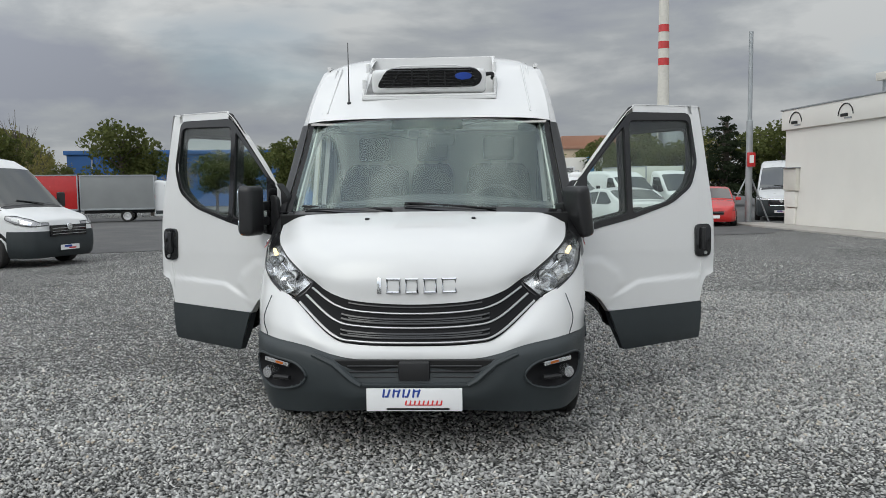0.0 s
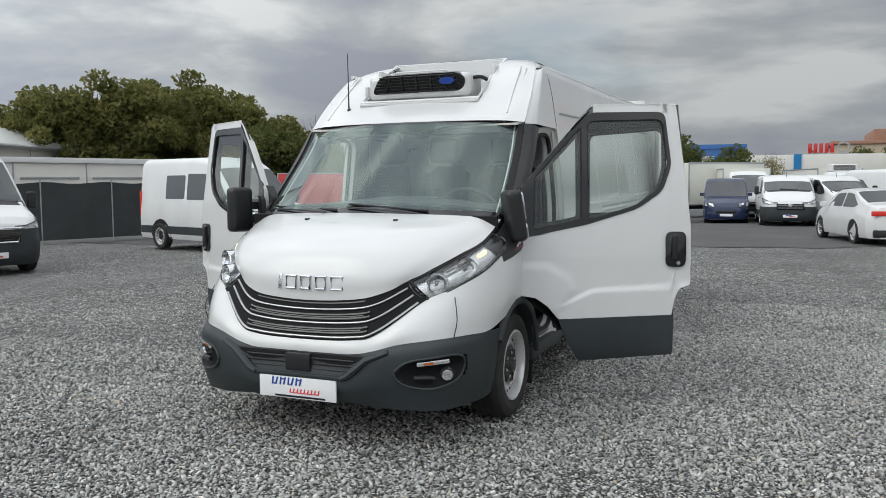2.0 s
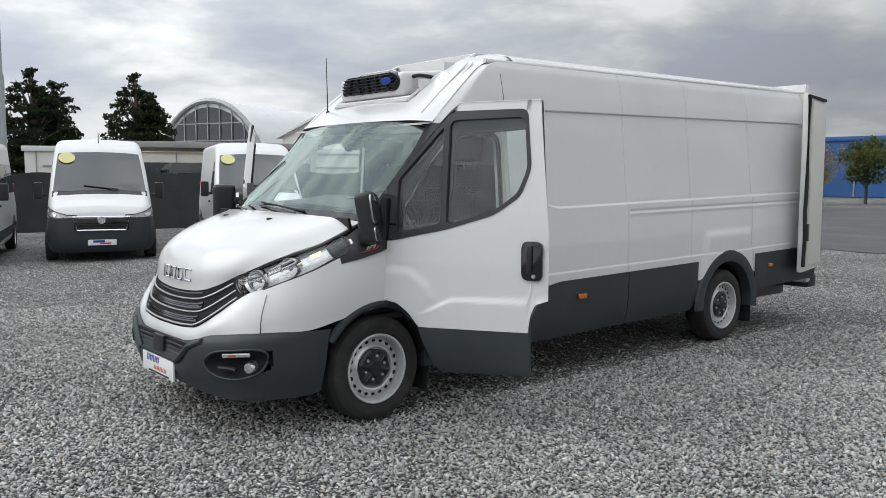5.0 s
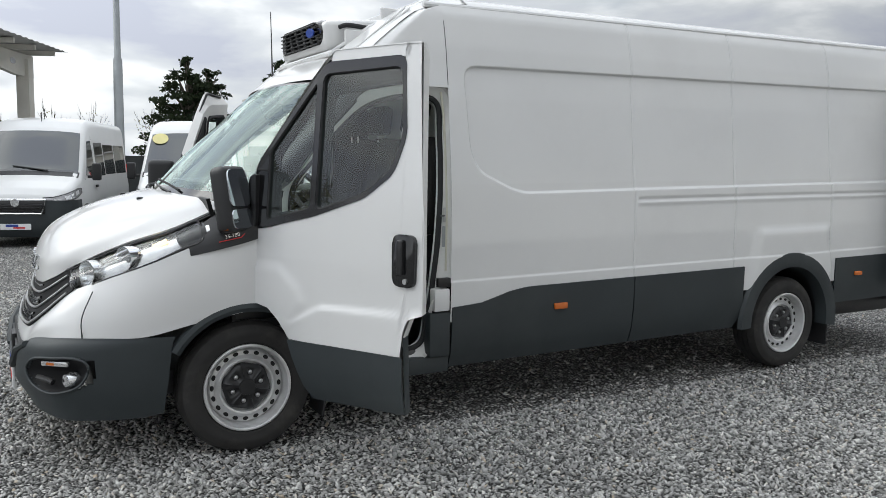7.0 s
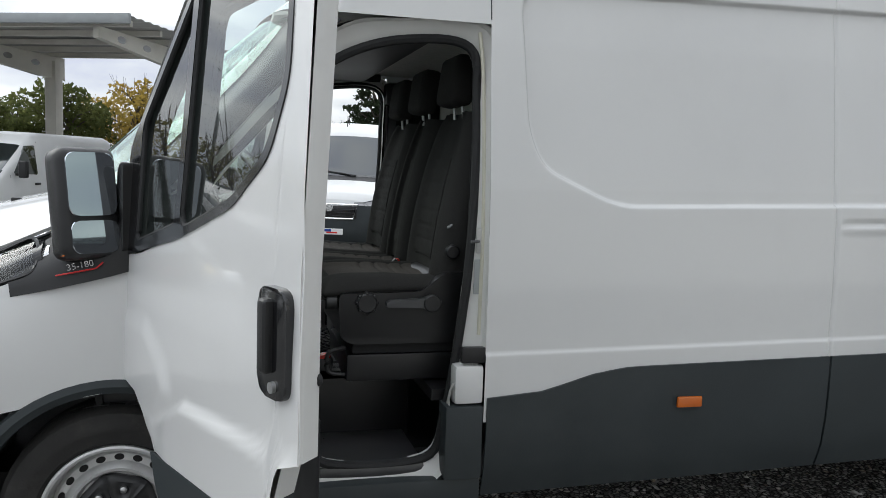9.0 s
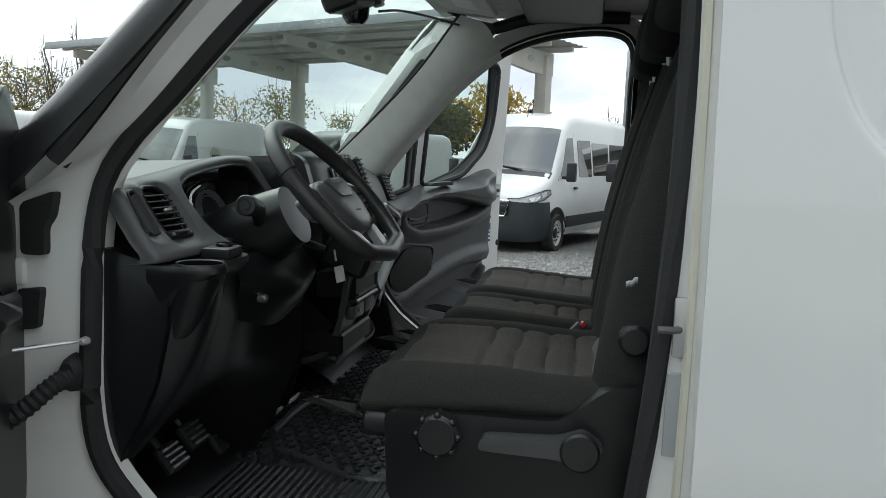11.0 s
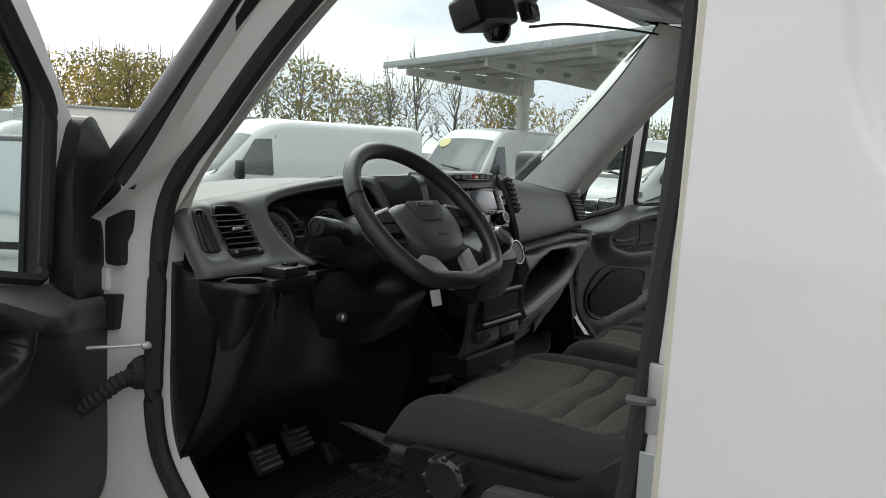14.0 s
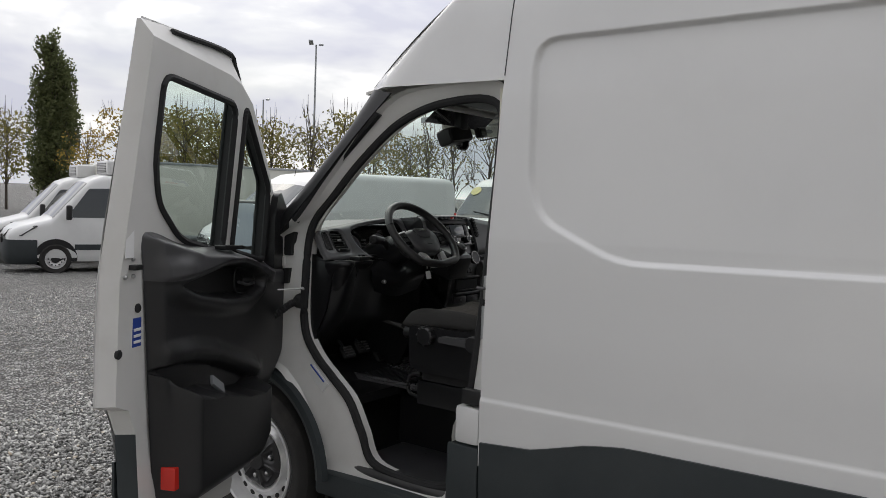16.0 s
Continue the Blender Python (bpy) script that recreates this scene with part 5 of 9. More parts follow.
# ---- trees ----
def leaf_cloud(rng, centres, radii, per, size, flat=0.75):
    """Small bent leaf clumps scattered through overlapping puffs."""
    pts = []
    for c, r in zip(centres, radii):
        n = max(6, int(per * r * r))
        d = rng.normal(size=(n, 3))
        d /= np.linalg.norm(d, axis=1)[:, None]
        q = rng.uniform(0.35, 1.0, (n, 1)) ** 0.6
        pts.append(np.array(c) + d * q * r * np.array([1, 1, flat]))
    P = np.vstack(pts)
    n = len(P)
    a = rng.normal(size=(n, 3))
    a /= np.linalg.norm(a, axis=1)[:, None]
    b = np.cross(a, rng.normal(size=(n, 3)))
    b /= np.linalg.norm(b, axis=1)[:, None]
    s = rng.uniform(0.6, 1.3, (n, 1)) * size
    nrm = np.cross(a, b)
    V = np.stack([P - a * s, P + b * s * 0.6 + nrm * s * 0.2, P + a * s, P - b * s * 0.6 + nrm * s * 0.25], axis=1).reshape(-1, 3)
    F = (np.array([(0, 1, 2), (0, 2, 3)])[None] + 4 * np.arange(n)[:, None, None]).reshape(-1, 3)
    me = bpy.data.meshes.new("leaves")
    me.from_pydata(V.tolist(), [], F.tolist())
    return me


def tree(name, label, seed, h, r, leaf, per=70, size=0.22, trunk=0.35, sparse=0.0, shape="round"):
    rng = np.random.default_rng(seed)
    g = 0.5 if sparse > 0.1 else 1.0
    root = empty(name, label=label, category="tree", group="trees round the yard")
    limbs = [tube([(0, 0, 0), (0.05 * h * rng.normal(0, 0.3), 0, h * 0.4), (0.05 * h * rng.normal(0, 0.4), 0.03 * h * rng.normal(), h * 0.92)], [g * 0.035 * h ** 0.8, g * 0.026 * h ** 0.8, g * 0.006 * h ** 0.8], 8)]
    cs, rs = [], []
    n = {"round": 11, "cone": 20, "poplar": 36}[shape]
    for k in range(n):
        z = h * (trunk + (0.95 - trunk) * (k + 0.5) / n)
        f = (k + 0.5) / n
        if shape == "round":
            w = r * math.sin(math.pi * (0.12 + 0.80 * f)) ** 0.8
        elif shape == "cone":
            w = r * (1.03 - f) ** 0.75
        else:
            w = r * math.sin(math.pi * (0.1 + 0.85 * f)) ** 0.6
        for j in range({"cone": 6, "poplar": 5, "round": 3}[shape]):
            a = rng.uniform(0, 6.28)
            q = w * rng.uniform(0.25, 0.95)
            c = (q * math.cos(a), q * math.sin(a), z + rng.normal(0, 0.03 * h))
            limbs.append(tube([(0, 0, max(0.15 * h, z - 0.16 * h)), (c[0] * 0.5, c[1] * 0.5, z - 0.05 * h), c], [g * 0.012 * h ** 0.8, g * 0.008 * h ** 0.8, g * 0.003 * h ** 0.8], 5))
            if sparse:
                for _ in range(3):
                    limbs.append(tube([c, (c[0] * rng.uniform(1, 1.5), c[1] * rng.uniform(1, 1.5), c[2] + h * rng.uniform(0.05, 0.16))], [0.003 * h ** 0.8, 0.0012 * h ** 0.8], 4))
            if rng.uniform() > sparse:
                cs.append(c)
                rs.append(w * rng.uniform(0.14, 0.26) + 0.05 * r if shape == "cone" else w * (rng.uniform(0.22, 0.42) if shape == "poplar" else rng.uniform(0.25, 0.50)) + 0.09 * r)
    part("trunk", bm_join(*limbs), BARK, root, "bare branching trunk")
    me = leaf_cloud(rng, cs, rs, per, size, {"cone": 0.45, "poplar": 1.7, "round": 0.75}[shape])
    me.materials.append(leaf)
    part("crown", me, None, root, "uneven leafy crown")
    return root


T_GREEN = tree("tree", "broad green deciduous tree", 11, 8, 3.0, LEAF_GREEN, 85, 0.18)
T_OLIVE = tree("tree", "olive-green tree turning yellow", 12, 7, 2.2, LEAF_OLIVE, 70, 0.10, sparse=0.20)
T_YEL = tree("tree", "tree with yellow autumn leaves", 13, 6.5, 2.0, LEAF_YELLOW, 68, 0.10, sparse=0.26)
T_GOLD = tree("tree", "round tree full of golden-yellow leaves", 17, 6.5, 2.4, LEAF_YELLOW, 120, 0.13, sparse=0.05)
T_BARE = tree("tree", "half-bare birch with sparse yellowing leaves", 14, 8, 1.9, LEAF_OLIVE, 36, 0.085, sparse=0.4)
T_PINE = tree("pine_tree", "dark green pine with ragged crown", 15, 9, 3.5, LEAF_DARK, 260, 0.12, trunk=0.15, shape="cone")
T_POP = tree("poplar_tree", "tall slim dark green poplar", 16, 17, 2.0, LEAF_POPLAR, 200, 0.15, trunk=0.08, shape="poplar")
trng = random.Random(3)


def plant(t, x, y, s=1.0, first=[]):
    m = pose(x, y, gz(x, y) - 0.05, 0, 0, trng.uniform(0, 360)) @ Matrix.Diagonal((s * trng.uniform(0.9, 1.15), s * trng.uniform(0.9, 1.15), s, 1))
    if t in first:
        c = copy_thing(t, pose(0, 0, 0))
        c.matrix_basis = m
    else:
        first.append(t)
        t.matrix_basis = m


def ring(eye, specs):
    for t, az, d, s in specs:
        plant(t, *polar(eye, az, d), s)


ring((0.4, -4.3), [(T_GREEN, 31.2, 60, 0.74), (T_OLIVE, 29.4, 64, 0.62), (T_GREEN, 27.2, 68, 0.5), (T_GREEN, 33.2, 60, 0.82), (T_OLIVE, 35.2, 64, 0.9), (T_GREEN, 24.0, 62, 0.86), (T_GREEN, 22.2, 64, 0.6), (T_BARE, 30.0, 66, 0.9), (T_OLIVE, 28.6, 70, 0.75), (T_YEL, 20.3, 68, 0.75), (T_GREEN, 18.0, 70, 0.65), (T_GREEN, 13.0, 70, 0.78), (T_GREEN, 11.0, 74, 0.62), (T_GREEN, -9.5, 78, 0.62), (T_GREEN, -12.2, 76, 0.66), (T_GREEN, -14.6, 70, 0.80), (T_PINE, -16.6, 66, 0.80), (T_OLIVE, -15.6, 68, 0.8), (T_GREEN, -18.6, 70, 0.78), (T_GREEN, -20.5, 66, 0.8), (T_GREEN, -23, 64, 0.8), (T_OLIVE, -27, 60, 0.8)])
ring((4.0, -3.2), [(T_GREEN, 16.2, 78, 0.78), (T_OLIVE, 14.2, 76, 0.85), (T_YEL, 12.0, 80, 0.85), (T_OLIVE, 10.7, 78, 0.85), (T_GREEN, 8.3, 80, 0.88), (T_OLIVE, 6.9, 80, 0.8), (T_GREEN, 4.5, 78, 0.7), (T_OLIVE, 2.0, 82, 0.7), (T_GREEN, 18.5, 72, 0.7), (T_GREEN, -1.0, 95, 0.7), (T_GREEN, -3.6, 96, 0.75), (T_GREEN, -6.2, 90, 0.9), (T_GREEN, -8.6, 84, 0.95)])
ring((5.5, -1.0), [(T_PINE, 77.5, 52, 0.95), (T_PINE, 76.2, 54, 0.9), (T_PINE, 71.5, 50, 0.92), (T_PINE, 70.5, 50, 0.8), (T_BARE, 79.6, 60, 0.75), (T_PINE, 79.0, 70, 0.6), (T_BARE, 83.5, 62, 0.7), (T_BARE, 86.0, 62, 0.7), (T_OLIVE, 89, 60, 0.7)])
ring((1.4, 2.1), [(T_GOLD, 97.0, 42, 0.95), (T_PINE, 94.0, 44, 0.62), (T_GREEN, 101.5, 40, 0.72), (T_GREEN, 104.5, 42, 0.62), (T_OLIVE, 107.5, 40, 0.62), (T_OLIVE, 112, 42, 0.81), (T_YEL, 115, 44, 0.76), (T_OLIVE, 118, 44, 0.88), (T_YEL, 119.6, 46, 0.88), (T_BARE, 122, 42, 0.83), (T_BARE, 124.6, 40, 0.88), (T_OLIVE, 128.0, 42, 0.85), (T_BARE, 126.4, 40, 0.78), (T_YEL, 130.5, 44, 0.98), (T_OLIVE, 132.8, 44, 1.05), (T_BARE, 135.2, 42, 0.85), (T_OLIVE, 138.0, 44, 0.95), (T_YEL, 139.8, 48, 0.85), (T_OLIVE, 141.5, 46, 0.88), (T_OLIVE, 144.0, 44, 1.00), (T_YEL, 146.0, 46, 0.92)])
ring((3.3, 3.7), [(T_POP, 151.3, 62, 0.74), (T_POP, 150.9, 62.6, 0.66), (T_YEL, 149.2, 58, 0.92), (T_YEL, 147.2, 56, 1.12), (T_OLIVE, 145.0, 54, 1.10), (T_YEL, 143.0, 54, 1.04), (T_OLIVE, 141.0, 52, 1.07), (T_OLIVE, 153.8, 70, 1.16), (T_BARE, 155.5, 70, 0.98)])

# wooded slope to the north-west
wr = np.random.default_rng(8)
cs, rs = [], []
for k in range(520):
    az = wr.uniform(30, 56)
    d = wr.uniform(82, 100)
    x, y = polar((2, -4), az, d)
    hmax = float(np.interp(az, (29, 33.5, 37, 41, 46, 51, 56), (4.0, 8.0, 10.8, 12.2, 11.4, 8.6, 4.5))) * (1 + 0.06 * math.sin(2.1 * az))
    cs.append((x, y, wr.uniform(0.15, 1.0) * hmax))
    rs.append(wr.uniform(1.1, 2.3))
wm = leaf_cloud(wr, cs, rs, 108, 0.25)
wm.materials.append(LEAF_WOOD)
tagged(new("woodland", wm), "dense green wooded slope turning olive", "woodland", kind="stuff")

# ---- the refrigerated van: nose at y = 0, its left flank towards +x ----
van = empty("refrigerated_van", label="white refrigerated delivery van with both cab doors open", category="van")
FLANK_Z = (0.30, 0.55, 0.80, 1.05, 1.40, 1.90, 2.20, 2.38, 2.45)
FLANK_X = (0.965, 0.995, 1.000, 1.003, 0.990, 0.940, 0.895, 0.855, 0.815)


def flank(z):
    return float(np.interp(z, FLANK_Z, FLANK_X))


def rake(y):
    return 0.014 * max(0.0, y - 2.2)


def smooth01(t):
    t = np.clip(t, 0, 1)
    return t * t * (3 - 2 * t)


def polydist(p, poly):
    """Signed distance to a closed polygon, negative inside."""
    x, y = p
    best, inside = 1e9, False
    n = len(poly)
    for k in range(n):
        (x0, y0), (x1, y1) = poly[k], poly[(k + 1) % n]
        dx, dy = x1 - x0, y1 - y0
        t = max(0, min(1, ((x - x0) * dx + (y - y0) * dy) / (dx * dx + dy * dy + 1e-12)))
        best = min(best, math.hypot(x - x0 - t * dx, y - y0 - t * dy))
        if (y0 > y) != (y1 > y) and x < (x1 - x0) * (y - y0) / (y1 - y0) + x0:
            inside = not inside
    return -best if inside else best


def outline_field(poly, A, B):
    """Signed distance of arrays of points to a closed polygon (negative inside), and the nearest points on it."""
    best = np.full(A.shape, 1e9)
    na, nb = A.copy(), B.copy()
    ins = np.zeros(A.shape, bool)
    for k in range(len(poly)):
        (a0, b0), (a1, b1) = poly[k], poly[(k + 1) % len(poly)]
        da, db = a1 - a0, b1 - b0
        t = np.clip(((A - a0) * da + (B - b0) * db) / (da * da + db * db + 1e-12), 0, 1)
        pa, pb = a0 + t * da, b0 + t * db
        d = np.hypot(A - pa, B - pb)
        near = d < best
        best, na, nb = np.where(near, d, best), np.where(near, pa, na), np.where(near, pb, nb)
        if b0 != b1:
            ins ^= ((b0 > B) != (b1 > B)) & (A < (a1 - a0) * (B - b0) / (b1 - b0) + a0)
    return np.where(ins, -best, best), na, nb


def pressed(poly, na, nb, depth, creases=()):
    """Pressed skin over the inside of an outline: points (a, b, depth(a, b, edge distance)) and the faces to keep."""
    pa, pb = [p[0] for p in poly], [p[1] for p in poly]
    A, B = np.meshgrid(np.linspace(min(pa) - 0.01, max(pa) + 0.01, na), np.linspace(min(pb) - 0.01, max(pb) + 0.01, nb), indexing="ij")
    if creases:
        lo_, hi_ = B[0, 0], B[0, -1]
        anchors = [round((nb - 1) * (float(np.mean(line(A[:, 0]))) - lo_) / (hi_ - lo_)) for line in creases]
        for i in range(na):
            B[i] = np.interp(np.arange(nb), [0, *anchors, nb - 1], [lo_, *[float(line(A[i, 0])) for line in creases], hi_])
    d, ea, eb = outline_field(poly, A, B)
    cell = 1.5 * max(A[1, 0] - A[0, 0], B[0, 1] - B[0, 0])
    A, B = np.where(d > 0, ea, A), np.where(d > 0, eb, B)
    ok = d < cell
    keep = ok[:-1, :-1] & ok[1:, :-1] & ok[:-1, 1:] & ok[1:, 1:] & ((d[:-1, :-1] < 0) | (d[1:, 1:] < 0) | (d[1:, :-1] < 0) | (d[:-1, 1:] < 0))
    return A, B, depth(A, B, np.maximum(-d, 0)), keep


AXF, AXR, RW = 1.02, 5.16, 0.348
PANEL = rounded([(2.315, 2.085), (6.74, 2.105), (6.74, 1.375), (2.68, 1.345), (2.40, 1.475), (2.345, 1.60)], 0.09, 5)
SEAMS = (3.60, 4.54, 5.60)


def flank_relief(y, z):
    """Pressed relief of the cargo side, metres outwards."""
    d = -0.019 * float(smooth01((0.008 - polydist((y, z), PANEL)) / 0.016))
    if y > 3.62:
        g = abs(z - 1.285)
        d -= 0.010 * float(smooth01(1 - g / 0.016)) - 0.006 * float(smooth01(1 - abs(z - 1.262) / 0.014))
    d += 0.006 * float(smooth01((0.845 - z) / 0.014))
    # bulge over the rear wheel
    b = polydist((y, z), [(4.70, 0.60), (4.78, 1.03), (5.56, 1.03), (5.64, 0.60)])
    d += 0.022 * float(smooth01((0.03 - b) / 0.06))
    for s in SEAMS:
        d -= 0.007 * float(smooth01(1 - abs(y - s) / 0.012))
    return d


def spaced(vals, least):
    """Sorted values, none closer to the one before than the least step."""
    out = []
    for v in sorted(vals):
        if not out or v - out[-1] >= least:
            out.append(float(v))
    return out


def clad_top(y):
    return float(np.interp(y, (2.2, 2.42, 2.62, 2.75, 7.0), (0.685, 0.70, 0.755, 0.772, 0.782)))


ys = spaced(np.concatenate([np.linspace(2.205, 6.98, 130), np.linspace(2.29, 2.76, 100), *[np.linspace(s - 0.018, s + 0.018, 7) for s in SEAMS]]), 0.004)
zs = spaced(np.concatenate([np.linspace(0.60, 2.44, 86), np.linspace(1.25, 1.31, 7), np.linspace(1.33, 1.62, 60), np.linspace(2.06, 2.12, 16), np.linspace(0.825, 0.85, 6)]), 0.003)
FP = np.array([[(flank(z) + flank_relief(y, z), y, z + rake(y)) for z in zs] for y in ys])
keep = np.array([[math.hypot(y - AXR, z - 0.35) > 0.43 for z in zs] for y in ys])
side_me = finish(grid_bm(FP, keep=keep), WHITE, 60)
part("side_panel", side_me, None, van, "white pressed steel cargo side")
part("side_panel", finish(flip_x(grid_bm(FP, keep=keep)), WHITE, 60), None, van, "white pressed steel cargo side")

# roof of the cargo space
prof = [(0.815, 2.432), (0.79, 2.462), (0.75, 2.487), (0.70, 2.503), (0.60, 2.525), (0.35, 2.548), (0.0, 2.555)]
full = prof + [(-x, z) for x, z in prof[-2::-1]]
part("roof", grid_bm(np.array([[(x, y, z + rake(y)) for x, z in full] for y in np.linspace(2.40, 6.98, 30)])), WHITE, van, "white cargo roof", 50)
for s in (1, -1):
    part("roof_rail", tube([(s * 0.808, 2.10, 2.432), (s * 0.812, 4.5, 2.442 + rake(4.5)), (s * 0.81, 6.97, 2.455 + rake(6.97))], 0.017, 8), WHITE, van, "rounded roof edge")
# rear frame and open rear door
part("rear_frame", bm_join(*[span((s * 0.86, 6.93, 0.5), (s * 0.99, 7.0, 2.45), 0.01) for s in (1, -1)], span((-0.84, 6.93, 2.35), (0.84, 7.0, 2.62), 0.02), span((-0.95, 6.9, 0.42), (0.95, 7.08, 0.62), 0.03)), JAMB, van, "white rear door frame and sill")
part("bulkhead_rear", span((-0.9, 6.8, 0.6), (0.9, 6.84, 2.5)), CREAMBOX, van, "pale insulated lining")
rd = part("rear_door", span((-0.74, 0, 0.60), (0.0, 0.055, 2.46), 0.012), JAMB, van, "cream-edged rear door standing open")
rd.matrix_basis = pose(1.01, 7.04, 0.0, 0, 0, 103)
part("rear_seal", tube([(-0.735, -0.006, 0.66), (-0.728, -0.010, 0.95), (-0.74, -0.006, 1.2), (-0.728, -0.010, 1.6), (-0.738, -0.008, 2.43), (-0.05, -0.008, 2.43)], 0.020, 8), RUBBER, rd)
part("door_liner", span((-0.66, -0.03, 0.66), (-0.06, -0.002, 2.38), 0.01), CREAMBOX, rd, "pale insulated door lining")
part("rear_latch", box((-0.69, -0.02, 1.45), (0.05, 0.03, 0.12), 0.008), SATIN, rd)
part("rear_latch", box((-0.69, -0.02, 1.02), (0.06, 0.04, 0.18), 0.008), BLACK, rd)
part("rear_bumper", box((0, 7.05, 0.44), (1.9, 0.2, 0.16), 0.04), CLAD, van, "dark rear step bumper")

# lower cladding of the cargo sides
for s in (1, -1):
    for y0, y1 in ((2.215, 3.595), (3.605, 4.645), (5.675, 6.97)):
        yy = np.linspace(y0, y1, 22)
        P = np.array([[(s * (flank(min(z, 1.0)) + 0.016 - 0.02 * float(smooth01((0.42 - z) / 0.1))), y, z + rake(y)) for z in np.linspace(0.325 if y < 4.62 else 0.42, clad_top(y), 10)] for y in yy])
        part("side_cladding", grid_bm(P, 0.012), CLAD, van, "dark grey-green plastic side cladding")
    P = []
    for a in np.linspace(-0.12, math.pi + 0.02, 30):
        c, q = math.cos(a), math.sin(a)
        P.append([(s * x, AXR + r * c, 0.36 + r * q) for r, x in ((0.415, 0.93), (0.425, 1.022), (0.47, 1.034), (0.53, 1.028), (0.545, 1.0))])
    part("wheel_arch_trim", grid_bm(np.array(P)), CLAD, van, "dark plastic wheel-arch trim")
    part("side_marker", box((s * 1.022, 2.99, 0.645), (0.014, 0.10, 0.04), 0.006), AMBER, van, "orange side marker lamp")
    part("side_marker", box((s * 1.022, 5.95, 0.645 + rake(5.9)), (0.014, 0.09, 0.035), 0.006), AMBER, van, "orange side marker lamp")
    for y in (AXF, AXR):
        part("wheel_well", grid_bm(np.array([[(s * x, y + 0.43 * math.cos(a), 0.36 + 0.43 * math.sin(a)) for x in (0.35, 0.6, 0.94)] for a in np.linspace(-0.1, math.pi + 0.1, 20)])), BLACK, van, "black wheel-well liner")
    part("mudflap", box((s * 0.86, AXR + 0.50, 0.30), (0.24, 0.012, 0.34), 0.004, 1), RUBBER, van)
    part("mudflap", moved(box((0, 0, 0), (0.22, 0.012, 0.26), 0.004, 1), pose(s * 0.86, AXF + 0.43, 0.26, -8)), RUBBER, van)
    part("sill", span((s * 0.70, 1.40, 0.30), (s * 0.985, 2.21, 0.40), 0.02), CLAD, van, "dark door sill")
part("underbody", span((-0.7, 0.3, 0.28), (0.7, 6.9, 0.42), 0.03), BLACK, van, "dark underbody")

# front: bonnet
HOOD = [[(0, 0.100, 0.850), (0.30, 0.115, 0.865), (0.45, 0.150, 0.900), (0.585, 0.235, 0.968)],
        [(0, 0.108, 1.000), (0.33, 0.130, 1.002), (0.54, 0.205, 1.015), (0.690, 0.330, 1.032)],
        [(0, 0.200, 1.140), (0.36, 0.228, 1.132), (0.62, 0.325, 1.115), (0.800, 0.480, 1.105)],
        [(0, 0.420, 1.248), (0.40, 0.450, 1.240), (0.70, 0.530, 1.212), (0.880, 0.680, 1.176)],
        [(0, 0.735, 1.332), (0.45, 0.770, 1.326), (0.76, 0.842, 1.313), (0.905, 0.944, 1.292)]]
part("bonnet", patch(both(HOOD), 26, 41, -0.012), WHITE, van, "white bonnet")
part("bonnet_gap", tube([(x, y - 0.002, z - 0.012) for x, y, z in both([HOOD[0]])[0]], 0.008, 6, 40), BLACK, van)
for s in (1, -1):
    part("bonnet_gap", tube([(s * (r[-1][0] + 0.004), r[-1][1], r[-1][2] - 0.008) for r in HOOD], 0.006, 6, 24), BLACK, van)
    noz = part("washer_nozzle", box((s * 0.325, 0.605, 1.303), (0.026, 0.035, 0.018), 0.006), BLACK, van)

# white apron and wings
TOP = [(0, 0.015, 0.628), (0.30, 0.03, 0.634), (0.44, 0.06, 0.665), (0.57, 0.135, 0.752), (0.70, 0.235, 0.862), (0.84, 0.36, 0.928), (0.94, 0.55, 1.008), (0.988, 0.80, 1.115), (0.998, 1.068, 1.200)]
LOW = [(0, 0.0, 0.562), (0.30, 0.008, 0.564), (0.45, 0.03, 0.585), (0.60, 0.07, 0.628), (0.78, 0.165, 0.650), (0.91, 0.33, 0.660), (0.972, 0.52, 0.662), (0.995, 0.76, 0.715), (1.0, 1.068, 0.768)]
mids = []
for f in (0.33, 0.66):
    row = []
    for k, (t, l) in enumerate(zip(TOP, LOW)):
        a = min(1.0, k / 6.5) * math.pi / 2
        o = 0.028 * math.sin(math.pi * f) * (0.25 if k < 3 else 1)
        row.append((l[0] + (t[0] - l[0]) * f + o * math.sin(a) * (0.6 if k < 8 else 0.2), l[1] + (t[1] - l[1]) * f - o * math.cos(a), l[2] + (t[2] - l[2]) * f))
    mids.append(row)
part("front_wing", patch(both([LOW, mids[0], mids[1], TOP]), 16, 97, -0.01), WHITE, van, "white front apron and wings")
for s in (1, -1):
    part("wing_seam", tube([(s * 0.865, 0.245, 0.655), (s * 0.885, 0.245, 0.76), (s * 0.85, 0.30, 0.88)], 0.003, 6, 12), CLAD, van)
    P = []
    for a in np.linspace(0.05, math.pi - 0.55, 26):
        c, q = math.cos(a), math.sin(a)
        P.append([(s * x, AXF + r * c, 0.345 + r * q) for r, x in ((0.40, 0.90), (0.408, 1.008), (0.43, 1.018), (0.452, 1.012), (0.458, 0.985))])
    part("wheel_arch_trim", grid_bm(np.array(P)), CLAD, van, "dark plastic wheel-arch trim")

